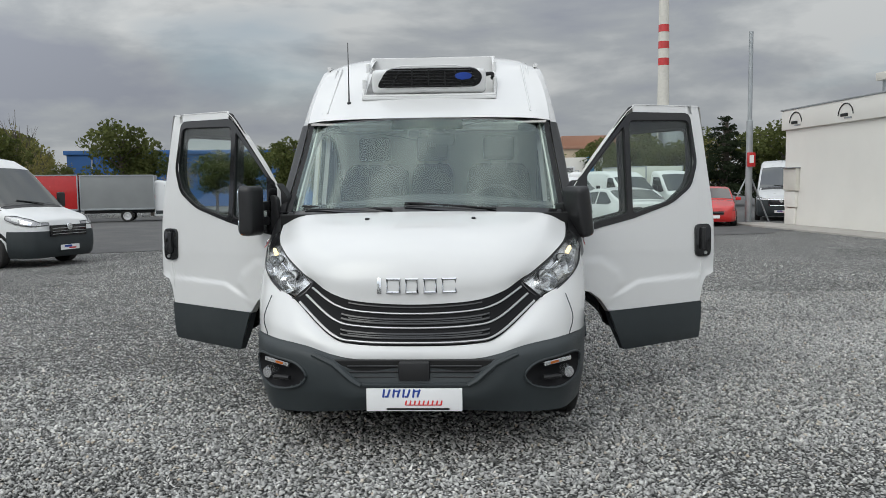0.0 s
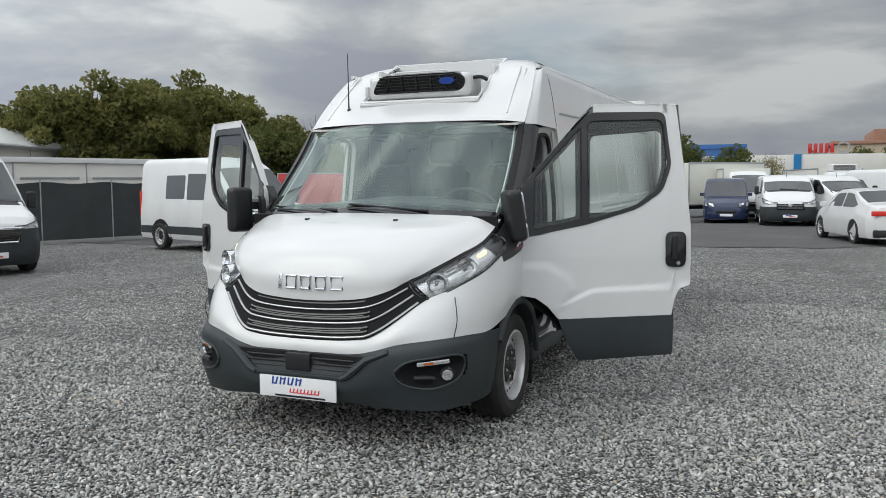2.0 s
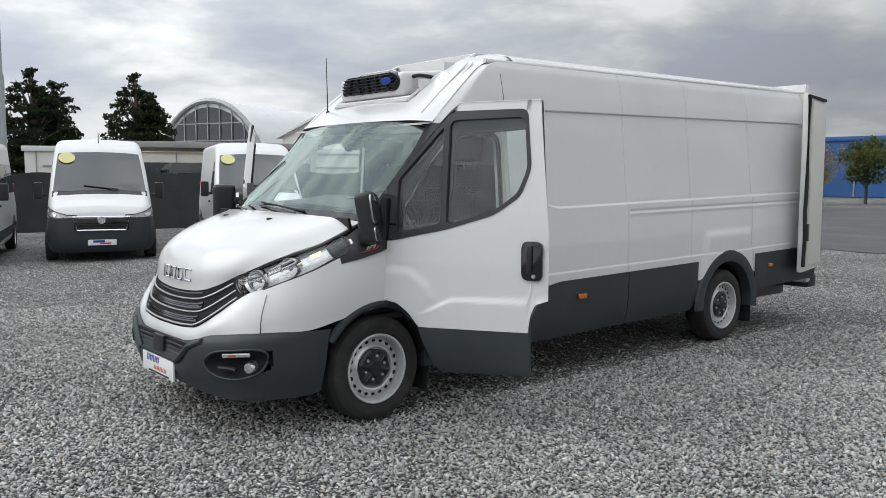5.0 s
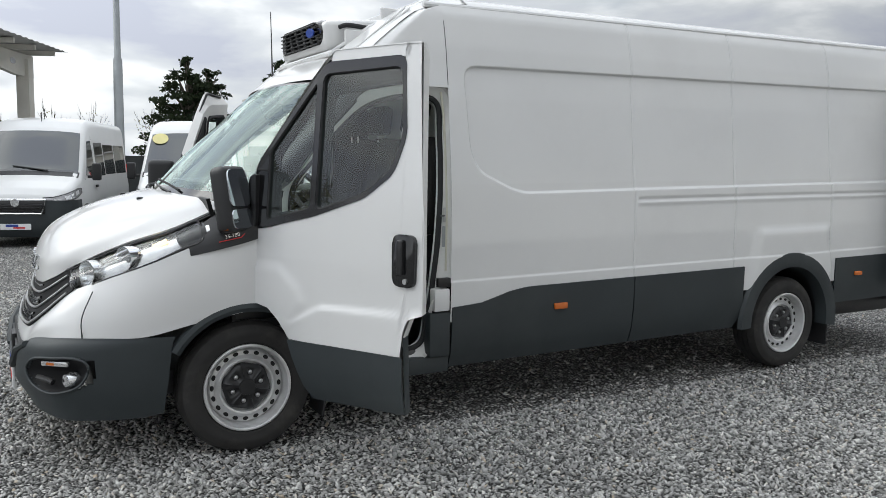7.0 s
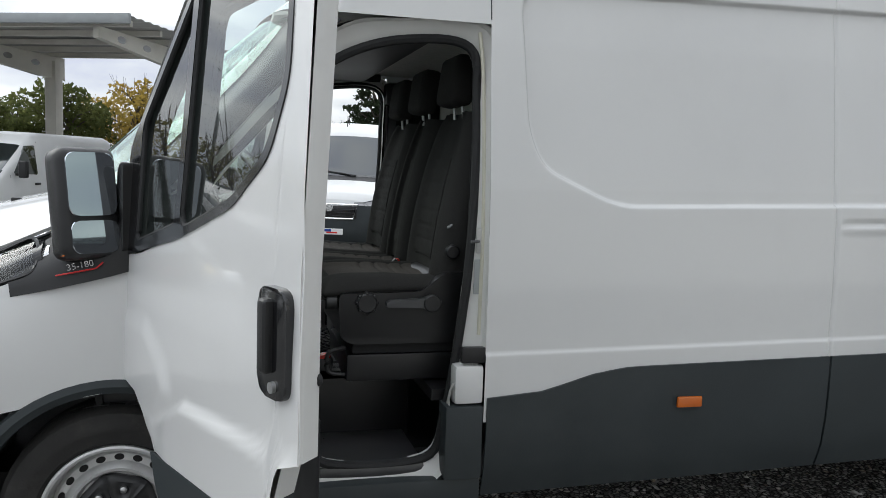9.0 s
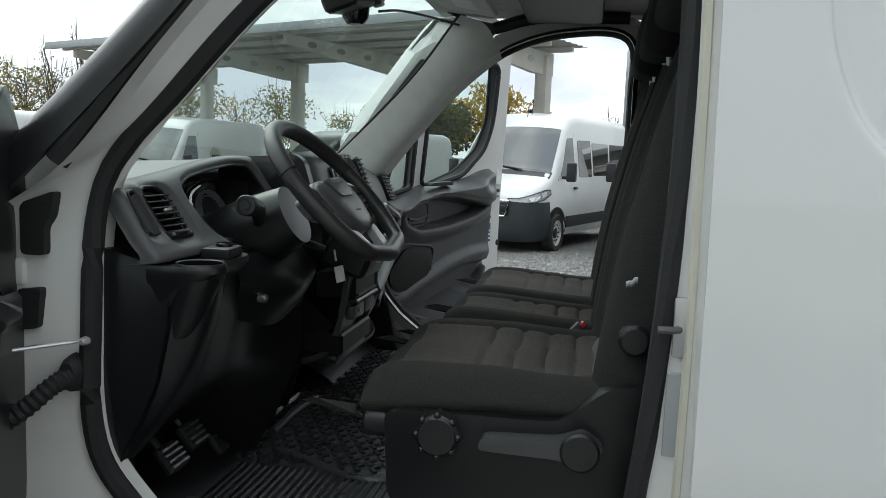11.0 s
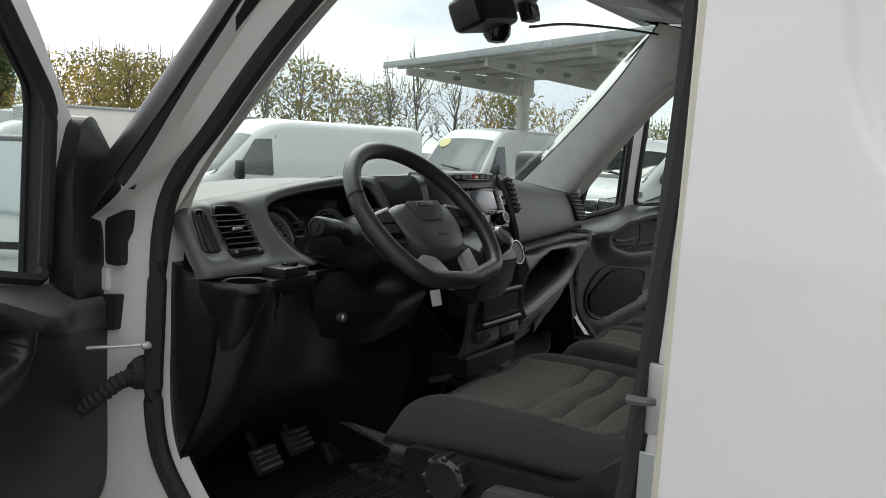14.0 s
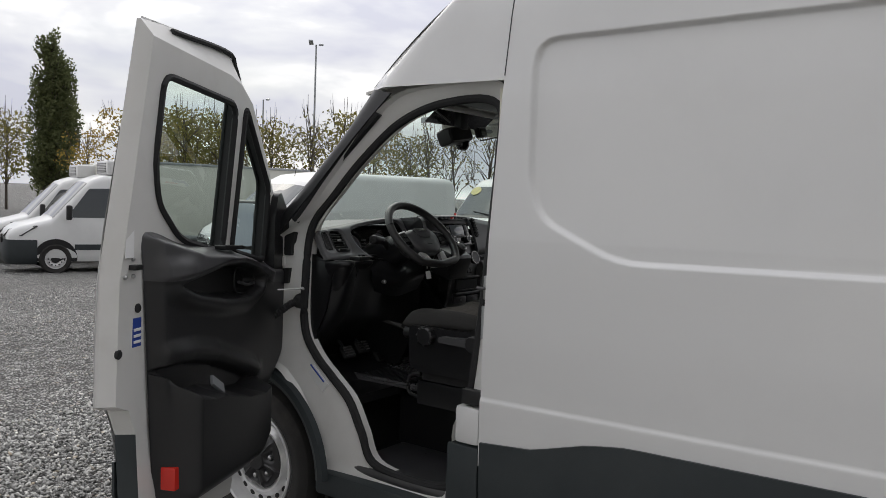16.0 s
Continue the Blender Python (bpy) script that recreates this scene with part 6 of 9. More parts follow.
# grille with chrome strips
GT = [(x, y + 0.012, z - 0.006) for x, y, z in HOOD[0]]
GB = [(0, 0.022, 0.630), (0.30, 0.037, 0.636), (0.46, 0.07, 0.672), (0.70, 0.238, 0.862)]
GR = patch_points(both([GT, [(t[0] * 0.5 + b[0] * 0.5, t[1] * 0.5 + b[1] * 0.5 + 0.008, t[2] * 0.5 + b[2] * 0.5) for t, b in zip(GT, GB)], GB]), 21, 61)
gr = part("grille", grid_bm(GR, -0.02), GRILLE, van, "black V-shaped grille")
for row, w in ((4, 0.0078), (11, 0.0084), (18, 0.0088)):
    q = GR[row].copy()
    q[:, 1] -= 0.026
    part("chrome_strip", tube(q[1:-1], w * 0.85, 8, flat=0.9), SATIN, gr, "chrome grille strip")
for row in (7, 9, 14, 16):
    q = GR[row][13:-13].copy()
    q[:, 1] -= 0.024
    part("grille_slat", tube(q, 0.009, 6), GLOSSBLK, gr)
for row in (8, 15, 1):
    q = GR[row][16:-16].copy()
    q[:, 1] -= 0.022
    part("grille_gap", tube(q, 0.006, 6), GLOSSBLK, gr)
# maker's mark on the bonnet, as plain chrome shapes
for x, w in ((-0.196, 0.026), (-0.118, 0.086), (-0.016, 0.076), (0.086, 0.078), (0.190, 0.088)):
    y = 0.082 + 0.36 * x * x
    turn = math.degrees(math.atan(0.72 * x))
    if w < 0.03:
        mk = box((0, 0, 0), (w, 0.016, 0.090), 0.005)
    else:
        mk = tube([(dx * w / 2 * 0.82, 0, dz * 0.036) for dx, dz in ((-1, -1), (-1, 1), (1, 1), (1, -1))], 0.0085, 6, 0, True)
    part("chrome_mark", moved(mk, pose(x, y, 0.955, -6, 0, turn)), CHROME, van, "plain chrome shape on the bonnet")

# headlights
for s in (1, -1):
    UP = [(0.592, 0.238, 0.964), (0.695, 0.335, 1.026), (0.805, 0.485, 1.098), (0.885, 0.685, 1.172), (0.915, 0.79, 1.215)]
    MI = [(0.655, 0.215, 0.915), (0.785, 0.318, 0.975), (0.89, 0.48, 1.05), (0.955, 0.68, 1.13), (0.968, 0.79, 1.185)]
    DN = [(0.704, 0.236, 0.868), (0.845, 0.362, 0.934), (0.944, 0.552, 1.014), (0.978, 0.70, 1.085), (0.988, 0.80, 1.13)]
    sx = lambda rows, d=0.0: [[(s * x, y + d, z) for x, y, z in r] for r in rows]
    hl = part("headlight", patch(sx([UP, MI, DN], 0.045), 10, 22, 0.01), LAMPBACK, van, "clear headlight with dark bezel")
    part("lamp_tail", grid_bm(patch_points(sx([UP, MI, DN], 0.025), 10, 22)[:, 15:]), GLOSSBLK, hl, "dark tail of the lamp")
    part("lens", patch(sx([UP, MI, DN]), 10, 22), LENS, hl, "clear lamp cover")
    for (x, y, z, r) in ((0.735, 0.305, 0.958, 0.060), (0.855, 0.462, 1.035, 0.058)):
        bowl = moved(lathe([(0.0, 0.03), (r * 0.5, 0.022), (r * 0.85, 0.0), (r, -0.03), (r + 0.004, -0.03), (r + 0.004, 0.03), (0, 0.034)], 20, "y"), pose(s * x, y + 0.005, z, 0, 0, s * 28))
        bw = part("reflector", bowl, CHROME, hl, "silver reflector bowl")
        part("bulb", moved(lathe([(0, -0.020), (0.010, -0.016), (0.013, 0.0), (0.011, 0.025), (0, 0.025)], 14, "y"), pose(s * x, y - 0.002, z, 0, 0, s * 28)), DARKLAMP, bw)
    for dz, ln in ((0.028, 0.17), (0.0, 0.20), (-0.028, 0.17)):
        part("lamp_fin", moved(box((0, 0, 0), (ln, 0.012, 0.018), 0.004), pose(s * 0.815, 0.425, 1.022 + dz, 0, -26 * s, s * 52)), REFLECT, hl)
    part("lamp_rim", tube([(s * x, y - 0.003, z) for x, y, z in UP + DN[::-1]], 0.006, 6, 60, True), GLOSSBLK, hl)
    part("running_lamp", moved(box((0, 0, 0), (0.075, 0.02, 0.026), 0.008), pose(s * 0.900, 0.610, 1.105, 0, -24 * s, s * 66)), DRL, hl, "lit warm daytime lamp")
    # black trim between headlight and mirror
    TU = [(0.915, 0.72, 1.15), (0.925, 0.86, 1.238), (0.940, 0.97, 1.31), (0.955, 1.065, 1.37)]
    TL = [(0.998, 0.735, 1.050), (1.024, 0.855, 1.077), (1.032, 0.98, 1.106), (1.020, 1.072, 1.130)]
    tr = part("wing_trim", patch([[(s * x, y, z) for x, y, z in r] for r in (TU, [((a[0] + b[0]) / 2 + 0.026, (a[1] + b[1]) / 2, (a[2] + b[2]) / 2) for a, b in zip(TU, TL)], TL)], 6, 14, 0.006), BLACK, van, "black wing trim with a red underline")
    part("red_line", tube([(s * 1.034, 0.865, 1.118), (s * 1.037, 0.975, 1.140), (s * 1.034, 0.995, 1.158)], 0.0025, 5), LOGORED, tr)
    txt = bpy.data.curves.new("model_mark", "FONT")
    txt.body, txt.size, txt.extrude, txt.align_x, txt.align_y = "35-180", 0.027, 0.0015, "CENTER", "CENTER"
    carrier = bpy.data.objects.new("model_mark_text", txt)
    mark = bpy.data.meshes.new_from_object(carrier)
    bpy.data.objects.remove(carrier)
    mark.materials.clear()
    mark.materials.append(CHROME)
    mk = part("model_mark", mark, None, tr, "small chrome model figures")
    mk.matrix_basis = pose(s * 1.033, 0.932, 1.148) @ Matrix(((0, 0, s, 0), (s, 0, 0, 0), (0, 1, 0, 0), (0, 0, 0, 1))) @ pose(0, 0, 0, 0, 0, 12 * s)

# bumper
BT = [(x, y - 0.004, z - 0.006) for x, y, z in LOW[:7]] + [(0.992, 0.655, 0.655)]
BM1 = [(0, -0.012, 0.50), (0.30, -0.008, 0.50), (0.46, -0.012, 0.53), (0.62, 0.035, 0.57), (0.80, 0.125, 0.59), (0.918, 0.30, 0.595), (0.972, 0.50, 0.60), (0.988, 0.64, 0.61)]
BM2 = [(0, -0.03, 0.38), (0.30, -0.025, 0.38), (0.46, -0.008, 0.40), (0.64, 0.045, 0.42), (0.82, 0.14, 0.42), (0.915, 0.31, 0.42), (0.965, 0.50, 0.42), (0.975, 0.62, 0.43)]
BB = [(0, 0.03, 0.285), (0.30, 0.03, 0.283), (0.45, 0.045, 0.272), (0.62, 0.085, 0.258), (0.80, 0.18, 0.25), (0.88, 0.33, 0.25), (0.935, 0.50, 0.255), (0.95, 0.60, 0.27)]
FO = [(0.60, 0.022, 0.47), (0.66, 0.05, 0.535), (0.79, 0.115, 0.56), (0.90, 0.235, 0.565), (0.925, 0.28, 0.52), (0.90, 0.235, 0.43), (0.80, 0.125, 0.385), (0.66, 0.05, 0.405)]
FOGXZ = [(x, z) for x, y, z in catmull(FO, 32, True)]
BPP = patch_points(both([BT, BM1, BM2, BB]), 44, 181)
BPC = (BPP[:-1, :-1] + BPP[1:, 1:]) / 2
bp = part("front_bumper", grid_bm(BPP, -0.012, (outline_field(FOGXZ, np.abs(BPC[..., 0]), BPC[..., 2])[0] > -0.003) | (BPC[..., 1] > 0.30)), CLAD, van, "dark grey-green plastic bumper")
lg = part("lower_grille", prism([(-0.44, 0.565), (-0.30, 0.445), (0.30, 0.445), (0.44, 0.565)], "y", -0.020, 0.03, 0.006, 1), INK_SHADE, bp, "black lower grille")
for z in (0.47, 0.50, 0.53):
    for s in (1, -1):
        part("grille_slat", box((s * 0.22, -0.024, z), (0.26 + 0.5 * (z - 0.47), 0.012, 0.011), 0.003, 1), BLACK, lg)
part("sensor_block", box((0, -0.030, 0.505), (0.17, 0.03, 0.105), 0.012), BLACK, lg)
for s in (1, -1):
    part("bumper_strut", tube([(s * 0.56, 0.012, 0.592), (s * 0.44, -0.022, 0.545), (s * 0.335, -0.040, 0.455), (s * 0.29, -0.045, 0.43)], [0.020, 0.026, 0.026, 0.020], 8, 0, False, 0.8), CLAD, bp)
part("bumper_shelf", box((0, -0.038, 0.432), (0.60, 0.03, 0.022), 0.008), CLAD, bp)
for s in (1, -1):
    cav = bmesh.new()
    vs = [cav.verts.new((s * x, y - 0.014, z)) for x, y, z in catmull(FO, 32, True)]
    c0 = cav.verts.new((s * 0.77, 0.20, 0.475))
    for k in range(32):
        cav.faces.new((vs[k], vs[(k + 1) % 32], c0))
    fl = part("fog_recess", cav, GRILLE, bp, "black fog-lamp recess")
    part("recess_rim", tube([(s * x, y - 0.016, z) for x, y, z in FO], 0.007, 6, 32, True), CLAD, fl)
    part("fog_lamp", moved(lathe([(0, -0.03), (0.03, -0.026), (0.038, -0.01), (0.04, 0.03), (0, 0.03)], 20, "y"), pose(s * 0.845, 0.190, 0.455, 0, 0, s * 25)), REFLECT, bp, "round fog lamp")
    part("indicator", moved(box((0, 0, 0), (0.19, 0.02, 0.026), 0.008), pose(s * 0.785, 0.128, 0.528, 0, -5 * s, s * 33)), LAMPBACK, bp, "clear indicator strip")
    part("indicator_amber", moved(box((0, 0, 0), (0.060, 0.022, 0.016), 0.006), pose(s * 0.765, 0.1135, 0.525, 0, -5 * s, s * 33)), AMBER, bp, "amber bulb strip")
    part("bumper_rib", tube([(s * 0.70, 0.055, 0.45), (s * 0.78, 0.10, 0.448), (s * 0.80, 0.115, 0.44)], 0.014, 8), BLACK, bp)
pf = part("number_plate", box((0, -0.045, 0.352), (0.520, 0.014, 0.126), 0.005), PLATEW, van, "white dealer plate with blue and red strokes")
for k in range(8):
    part("plate_mark", moved(box((0, 0, 0), (0.011, 0.003, 0.046), 0.002, 1), pose(-0.165 + 0.027 * k, -0.0535, 0.388, 0, 18 if k % 2 else 8)), LOGOBLUE, pf, "plain blue stroke")
for k in range(4):
    part("plate_mark", moved(box((0, 0, 0), (0.020, 0.003, 0.009), 0.002, 1), pose(-0.150 + 0.054 * k, -0.0536, 0.370 + 0.03 * (k % 2), 0, 0)), LOGOBLUE, pf, "plain blue stroke")
for k in range(9):
    part("plate_mark", moved(box((0, 0, 0), (0.008, 0.003, 0.027), 0.002, 1), pose(-0.045 + 0.024 * k, -0.0535, 0.336, 0, 14)), LOGORED, pf, "plain red stroke")
part("plate_mark", box((0.05, -0.0536, 0.3245), (0.19, 0.003, 0.005), 0.001, 1), LOGORED, pf, "plain red stroke")
part("plate_line", box((0.02, -0.0535, 0.302), (0.34, 0.003, 0.011), 0.001, 1), INK_SHADE, pf, "plain dark bar")

# windscreen
WS = [[(0, 0.728, 1.335), (0.48, 0.778, 1.329), (0.78, 0.878, 1.316), (0.925, 0.985, 1.302)],
      [(0, 0.985, 1.585), (0.47, 1.035, 1.580), (0.76, 1.14, 1.562), (0.905, 1.23, 1.545)],
      [(0, 1.215, 1.795), (0.46, 1.262, 1.788), (0.74, 1.345, 1.770), (0.885, 1.425, 1.752)],
      [(0, 1.435, 1.985), (0.45, 1.470, 1.980), (0.72, 1.520, 1.968), (0.865, 1.570, 1.955)]]
WSP = patch_points(both(WS), 41, 81)
ws = part("windscreen", grid_bm(WSP[2:-1, 4:-4]), WGLASS, van, "clear tinted windscreen")
ws.visible_shadow = False
NRM = Vector((0, -0.68, 0.73))


def frit(rows, cols, name):
    q = WSP[rows, cols].copy()
    part(name, grid_bm(q, 0.006), GLOSSBLK if name != "pillar_cover" else RUBBER, van, "black windscreen border")


frit(slice(0, 3), slice(0, 81), "screen_border")
frit(slice(39, 41), slice(4, 77), "screen_border")
frit(slice(2, 41), slice(0, 5), "pillar_cover")
frit(slice(2, 41), slice(76, 81), "pillar_cover")
cm = WSP[34:40, 33:48].copy()
part("screen_sensor_area", grid_bm(cm, 0.004), GLOSSBLK, van, "black sensor patch at the top of the windscreen")
for x0, x1, y0 in ((0.42, -0.10, 0.80), (-0.25, -0.78, 0.80)):
    def on(x, v):
        r = WSP[v]
        k = int(np.argmin(np.abs(r[:, 0] - x)))
        return Vector(r[k])
    a, b = on(x0, 0), on(x1, 2)
    w = part("wiper", tube([a + NRM * 0.02, on((x0 + x1) / 2, 1) + NRM * 0.018, b + NRM * 0.012], 0.006, 6, 10), BLACK, van, "black wiper arm")
    p1, p2 = on(x0 + 0.05, 1), on(x1 - 0.02, 3)
    part("wiper_blade", tube([p1 + NRM * 0.012, p2 + NRM * 0.012], 0.007, 6), RUBBER, w)

# front roof cap with the recess of the cooling unit
CAP = [(1.985, 1.44, 1.560, 0.872, 1.965), (2.12, 1.615, 1.70, 0.862, 2.105), (2.28, 1.83, 1.88, 0.838, 2.262), (2.43, 2.05, 2.07, 0.800, 2.398), (2.51, 2.24, 2.24, 0.785, 2.446), (2.555, 2.44, 2.42, 0.775, 2.466)]
rows = []
for zc, yc, ye, xe, ze in CAP:
    rows.append([(0, yc, zc), (0.5 * xe, yc + 0.2 * (ye - yc), zc - 0.05 * (zc - ze)), (0.84 * xe, yc + 0.6 * (ye - yc), zc - 0.35 * (zc - ze)), (xe, ye, ze)])
CP = patch_points(both(rows), 50, 81)
kp = np.array([[not (abs(CP[i, j, 0]) < 0.475 and 2.165 < CP[i, j, 2] < 2.60) for j in range(80)] for i in range(49)])
part("roof_cap", grid_bm(CP, keep=kp), WHITE, van, "white front roof cap", 50)
for s in (1, -1):
    zz = np.linspace(1.955, 2.435, 12)
    fy = lambda z: float(np.interp(z, [r[4] for r in CAP], [r[2] for r in CAP]))
    P = np.array([[(s * (flank(z) - 0.055 * (1 - float(smooth01(u * 6)))), fy(z) + (2.208 - fy(z)) * u if fy(z) < 2.2 else 2.208, z) for u in np.linspace(0, 1, 16)] for z in zz])
    part("roof_cap_side", grid_bm(P, 0.0), WHITE, van, "white side of the roof cap", 50)
    part("cap_seam", tube([(s * (flank(z) + 0.001), 2.206, z) for z in np.linspace(1.97, 2.34, 6)], 0.002, 5), CLAD, van)
    cs_ = [(s * 0.70, 1.615, 2.04), (s * 0.675, 1.90, 2.30), (s * 0.65, 2.10, 2.455)]
    part("cap_rib", tube([(s * 0.735, 1.575, 2.035), (s * 0.715, 1.79, 2.22), (s * 0.695, 2.04, 2.422)], 0.007, 6, 12), WHITE, van)
    part("cap_rib", tube([(s * 0.775, 1.585, 2.025), (s * 0.755, 1.80, 2.205), (s * 0.735, 2.05, 2.415)], 0.007, 6, 12), WHITE, van)
for a, b in (((-0.49, 1.64, 2.135), (0.49, 2.30, 2.155)), ((-0.49, 2.28, 2.14), (0.49, 2.31, 2.535)), ((-0.50, 1.75, 2.15), (-0.475, 2.3, 2.30)), ((0.475, 1.75, 2.15), (0.50, 2.3, 2.30)), ((-0.50, 1.98, 2.29), (-0.475, 2.3, 2.45)), ((0.475, 1.98, 2.29), (0.50, 2.3, 2.45))):
    part("recess_panel", span(a, b, 0.004, 1), WHITE, van, "white recess behind the cooling unit")
part("recess_lip", tube([(-0.485, 2.30, 2.528), (-0.485, 1.90, 2.32), (-0.485, 1.675, 2.165), (0, 1.665, 2.162), (0.485, 1.675, 2.165), (0.485, 1.90, 2.32), (0.485, 2.30, 2.528)], 0.014, 8), WHITE, van)
unit = part("cooling_unit", moved(box((0, 0, 0), (0.84, 0.46, 0.180), 0.05, 4), pose(0, 1.88, 2.290, 6)), WHITE, van, "white roof cooling unit with black grille")
gface = rounded([(-0.39, -0.075), (-0.30, 0.088), (0.34, 0.088), (0.40, 0.02), (0.36, -0.075)], 0.05, 5)
gm = pose(0, 1.655, 2.285, 14) @ Matrix.Diagonal((1, 1, 0.86, 1))
part("unit_grille", moved(prism(gface, "y", -0.014, 0.06, 0.006, 1), gm), GLOSSBLK, unit, "black moulded grille")
for k in range(6):
    z = -0.058 + 0.026 * k
    part("grille_slat", moved(box((0, -0.02, z), (0.70 - 0.03 * abs(k - 2), 0.02, 0.009), 0.003, 1), gm), BLACK, unit)
for x in (-0.24, -0.12, 0.0, 0.12, 0.22):
    part("grille_rib", moved(box((0, 0, 0), (0.012, 0.02, 0.15), 0.003, 1), gm @ pose(x, -0.02, 0.005, 0, 25 if x < -0.2 else -25 if x > 0.2 else 0)), BLACK, unit)
part("unit_emblem", moved(moved(cyl((0, 0, 0), 0.05, 0.014, "y", 24, 0.003), Matrix.Diagonal((1.25, 1, 0.62, 1))), gm @ pose(0.255, -0.034, 0.022)), LOGOBLUE, unit, "plain blue oval emblem")
part("unit_handle", tube([(-0.25, 1.72, 2.375), (-0.2, 1.72, 2.388), (0.2, 1.72, 2.388), (0.25, 1.72, 2.375)], 0.007, 6), WHITE, unit)
part("unit_hose", tube([(0.40, 1.74, 2.32), (0.465, 1.78, 2.33), (0.47, 1.95, 2.32)], 0.014, 8, 12), RUBBER, unit)
part("aerial", tube([(-0.585, 1.64, 2.11), (-0.585, 1.635, 2.35), (-0.585, 1.63, 2.55)], [0.006, 0.004, 0.003], 6), BLACK, van, "thin roof aerial")
part("aerial_base", cyl((-0.585, 1.645, 2.11), 0.016, 0.03, "z", 12, 0.006), BLACK, van)

# door openings: painted jamb with rubber seal
OUTER = [(1.078, 1.14), (1.078, 0.85), (1.20, 0.775), (1.30, 0.68), (1.37, 0.55), (1.42, 0.45), (1.47, 0.385), (2.05, 0.395), (2.09, 0.72), (2.205, 0.86), (2.205, 1.27), (2.205, 1.70), (2.20, 1.945), (1.90, 1.952), (1.68, 1.90), (1.43, 1.63), (1.26, 1.42), (1.10, 1.30)]
INNER = [(1.265, 1.14), (1.275, 0.96), (1.34, 0.86), (1.43, 0.785), (1.53, 0.70), (1.60, 0.58), (1.68, 0.455), (2.02, 0.455), (2.085, 0.62), (2.13, 0.90), (2.165, 1.27), (2.175, 1.68), (2.15, 1.88), (1.93, 1.895), (1.72, 1.83), (1.55, 1.695), (1.41, 1.545), (1.285, 1.385)]
O2, I2 = catmull(OUTER, 126, True), catmull(INNER, 126, True)
for s in (1, -1):
    rows = []
    for f, d in ((0.0, -0.002), (0.10, -0.03), (0.55, -0.050), (0.85, -0.060), (1.0, -0.075), (1.02, -0.12)):
        q = O2 * (1 - f) + I2 * f
        rows.append([(s * (flank(z) + d), y, z) for y, z in list(q) + [q[0]]])
    part("door_jamb", grid_bm(np.array(rows)), JAMB, van, "white painted door jamb")
    part("door_seal", tube([(s * (flank(z) - 0.068), y, z) for y, z in I2], 0.017, 8, 0, True), RUBBER, van, "black rubber door seal")
    lip = [(s * (flank(z) - 0.038), y + 0.012, z) for y, z in [(2.178, 0.9), (2.182, 1.3), (2.178, 1.75), (2.165, 1.93)]]
    part("sealer_bead", tube(lip, 0.007, 6, 20), SEAL, van, "cream seam sealer")
    part("pillar_trim", tube([(s * (flank(z) - 0.02), y, z) for y, z in [(1.235, 1.42), (1.40, 1.625), (1.63, 1.86)]], 0.020, 8, 12), BLACK, van, "black A-pillar strip")
    part("pillar_outer", patch([[(s * 0.928, 1.005, 1.335), (s * 0.908, 1.225, 1.545), (s * 0.888, 1.42, 1.752), (s * 0.868, 1.565, 1.95)], [(s * 0.975, 1.06, 1.335), (s * 0.962, 1.275, 1.545), (s * 0.945, 1.47, 1.752), (s * 0.92, 1.62, 1.945)], [(s * 0.984, 1.13, 1.335), (s * 0.971, 1.34, 1.545), (s * 0.954, 1.53, 1.752), (s * 0.93, 1.70, 1.93)]], 8, 20, -0.008), BLACK, van, "black A-pillar cover")
    st = part("door_striker", box((s * 0.957, 2.182, 1.225), (0.008, 0.022, 0.085), 0.004), SATIN, van)
    part("striker_bar", tube([(s * 0.958, 2.18, 1.222), (s * 0.966, 2.170, 1.222), (s * 0.967, 2.150, 1.222)], 0.0055, 8, 10), DASH, st)
    part("jamb_label", box((s * 0.957, 2.178, 1.10), (0.004, 0.022, 0.12), 0.001, 1), GALV, van, "small grey label of plain bars")
    for z in (1.24, 0.85):
        hg = part("door_hinge", box((s * 0.945, 1.13, z), (0.03, 0.07, 0.045), 0.008), JAMB, van)
        part("hinge_bolt", cyl((s * 0.962, 1.145, z), 0.007, 0.012, "x", 8), SATIN, hg)
    bend = catmull([(0.955, 1.245, 1.075), (0.985, 1.235, 1.068), (1.015, 1.205, 1.035), (1.035, 1.165, 1.005), (1.05, 1.13, 0.985)], 40)
    part("check_gaiter", tube([(s * x, y, z) for x, y, z in bend], [0.0165 if k % 2 else 0.0135 for k in range(40)], 12), RUBBER, van, "ribbed rubber cable gaiter")
    part("gaiter_boot", moved(lathe([(0, 0.016), (0.016, 0.016), (0.021, 0.006), (0.024, -0.012), (0, -0.012)], 20, "x"), Matrix.Translation((s * 0.95, 1.243, 1.078)) @ Matrix.Diagonal((s, 0.85, 1.35, 1))), RUBBER, van, "black rubber boot")
    strap = part("check_strap", tube([(s * 0.948, 1.262, 1.133), (s * 0.965, 1.235, 1.130), (s * 1.02, 1.175, 1.125)], 0.0055, 8, 10, False, 0.6), STEEL, van, "greased steel check strap")
    part("strap_bolt", moved(lathe([(0, 0.010), (0.004, 0.010), (0.007, 0.005), (0.008, -0.006), (0, -0.006)], 12, "x"), pose(s * 0.950, 1.266, 1.133)), STEEL, strap)
    # black strips added for the shade in the gap between wing and jamb
    part("pillar_gap_shade", prism(rounded([(1.160, 1.350), (1.222, 1.372), (1.214, 1.330), (1.202, 1.312), (1.202, 1.268), (1.160, 1.268)], 0.008), "x", s * 0.932, s * 0.958, 0.004, 1), RUBBER, van, "black strip standing for the dark gap beside the hinge")
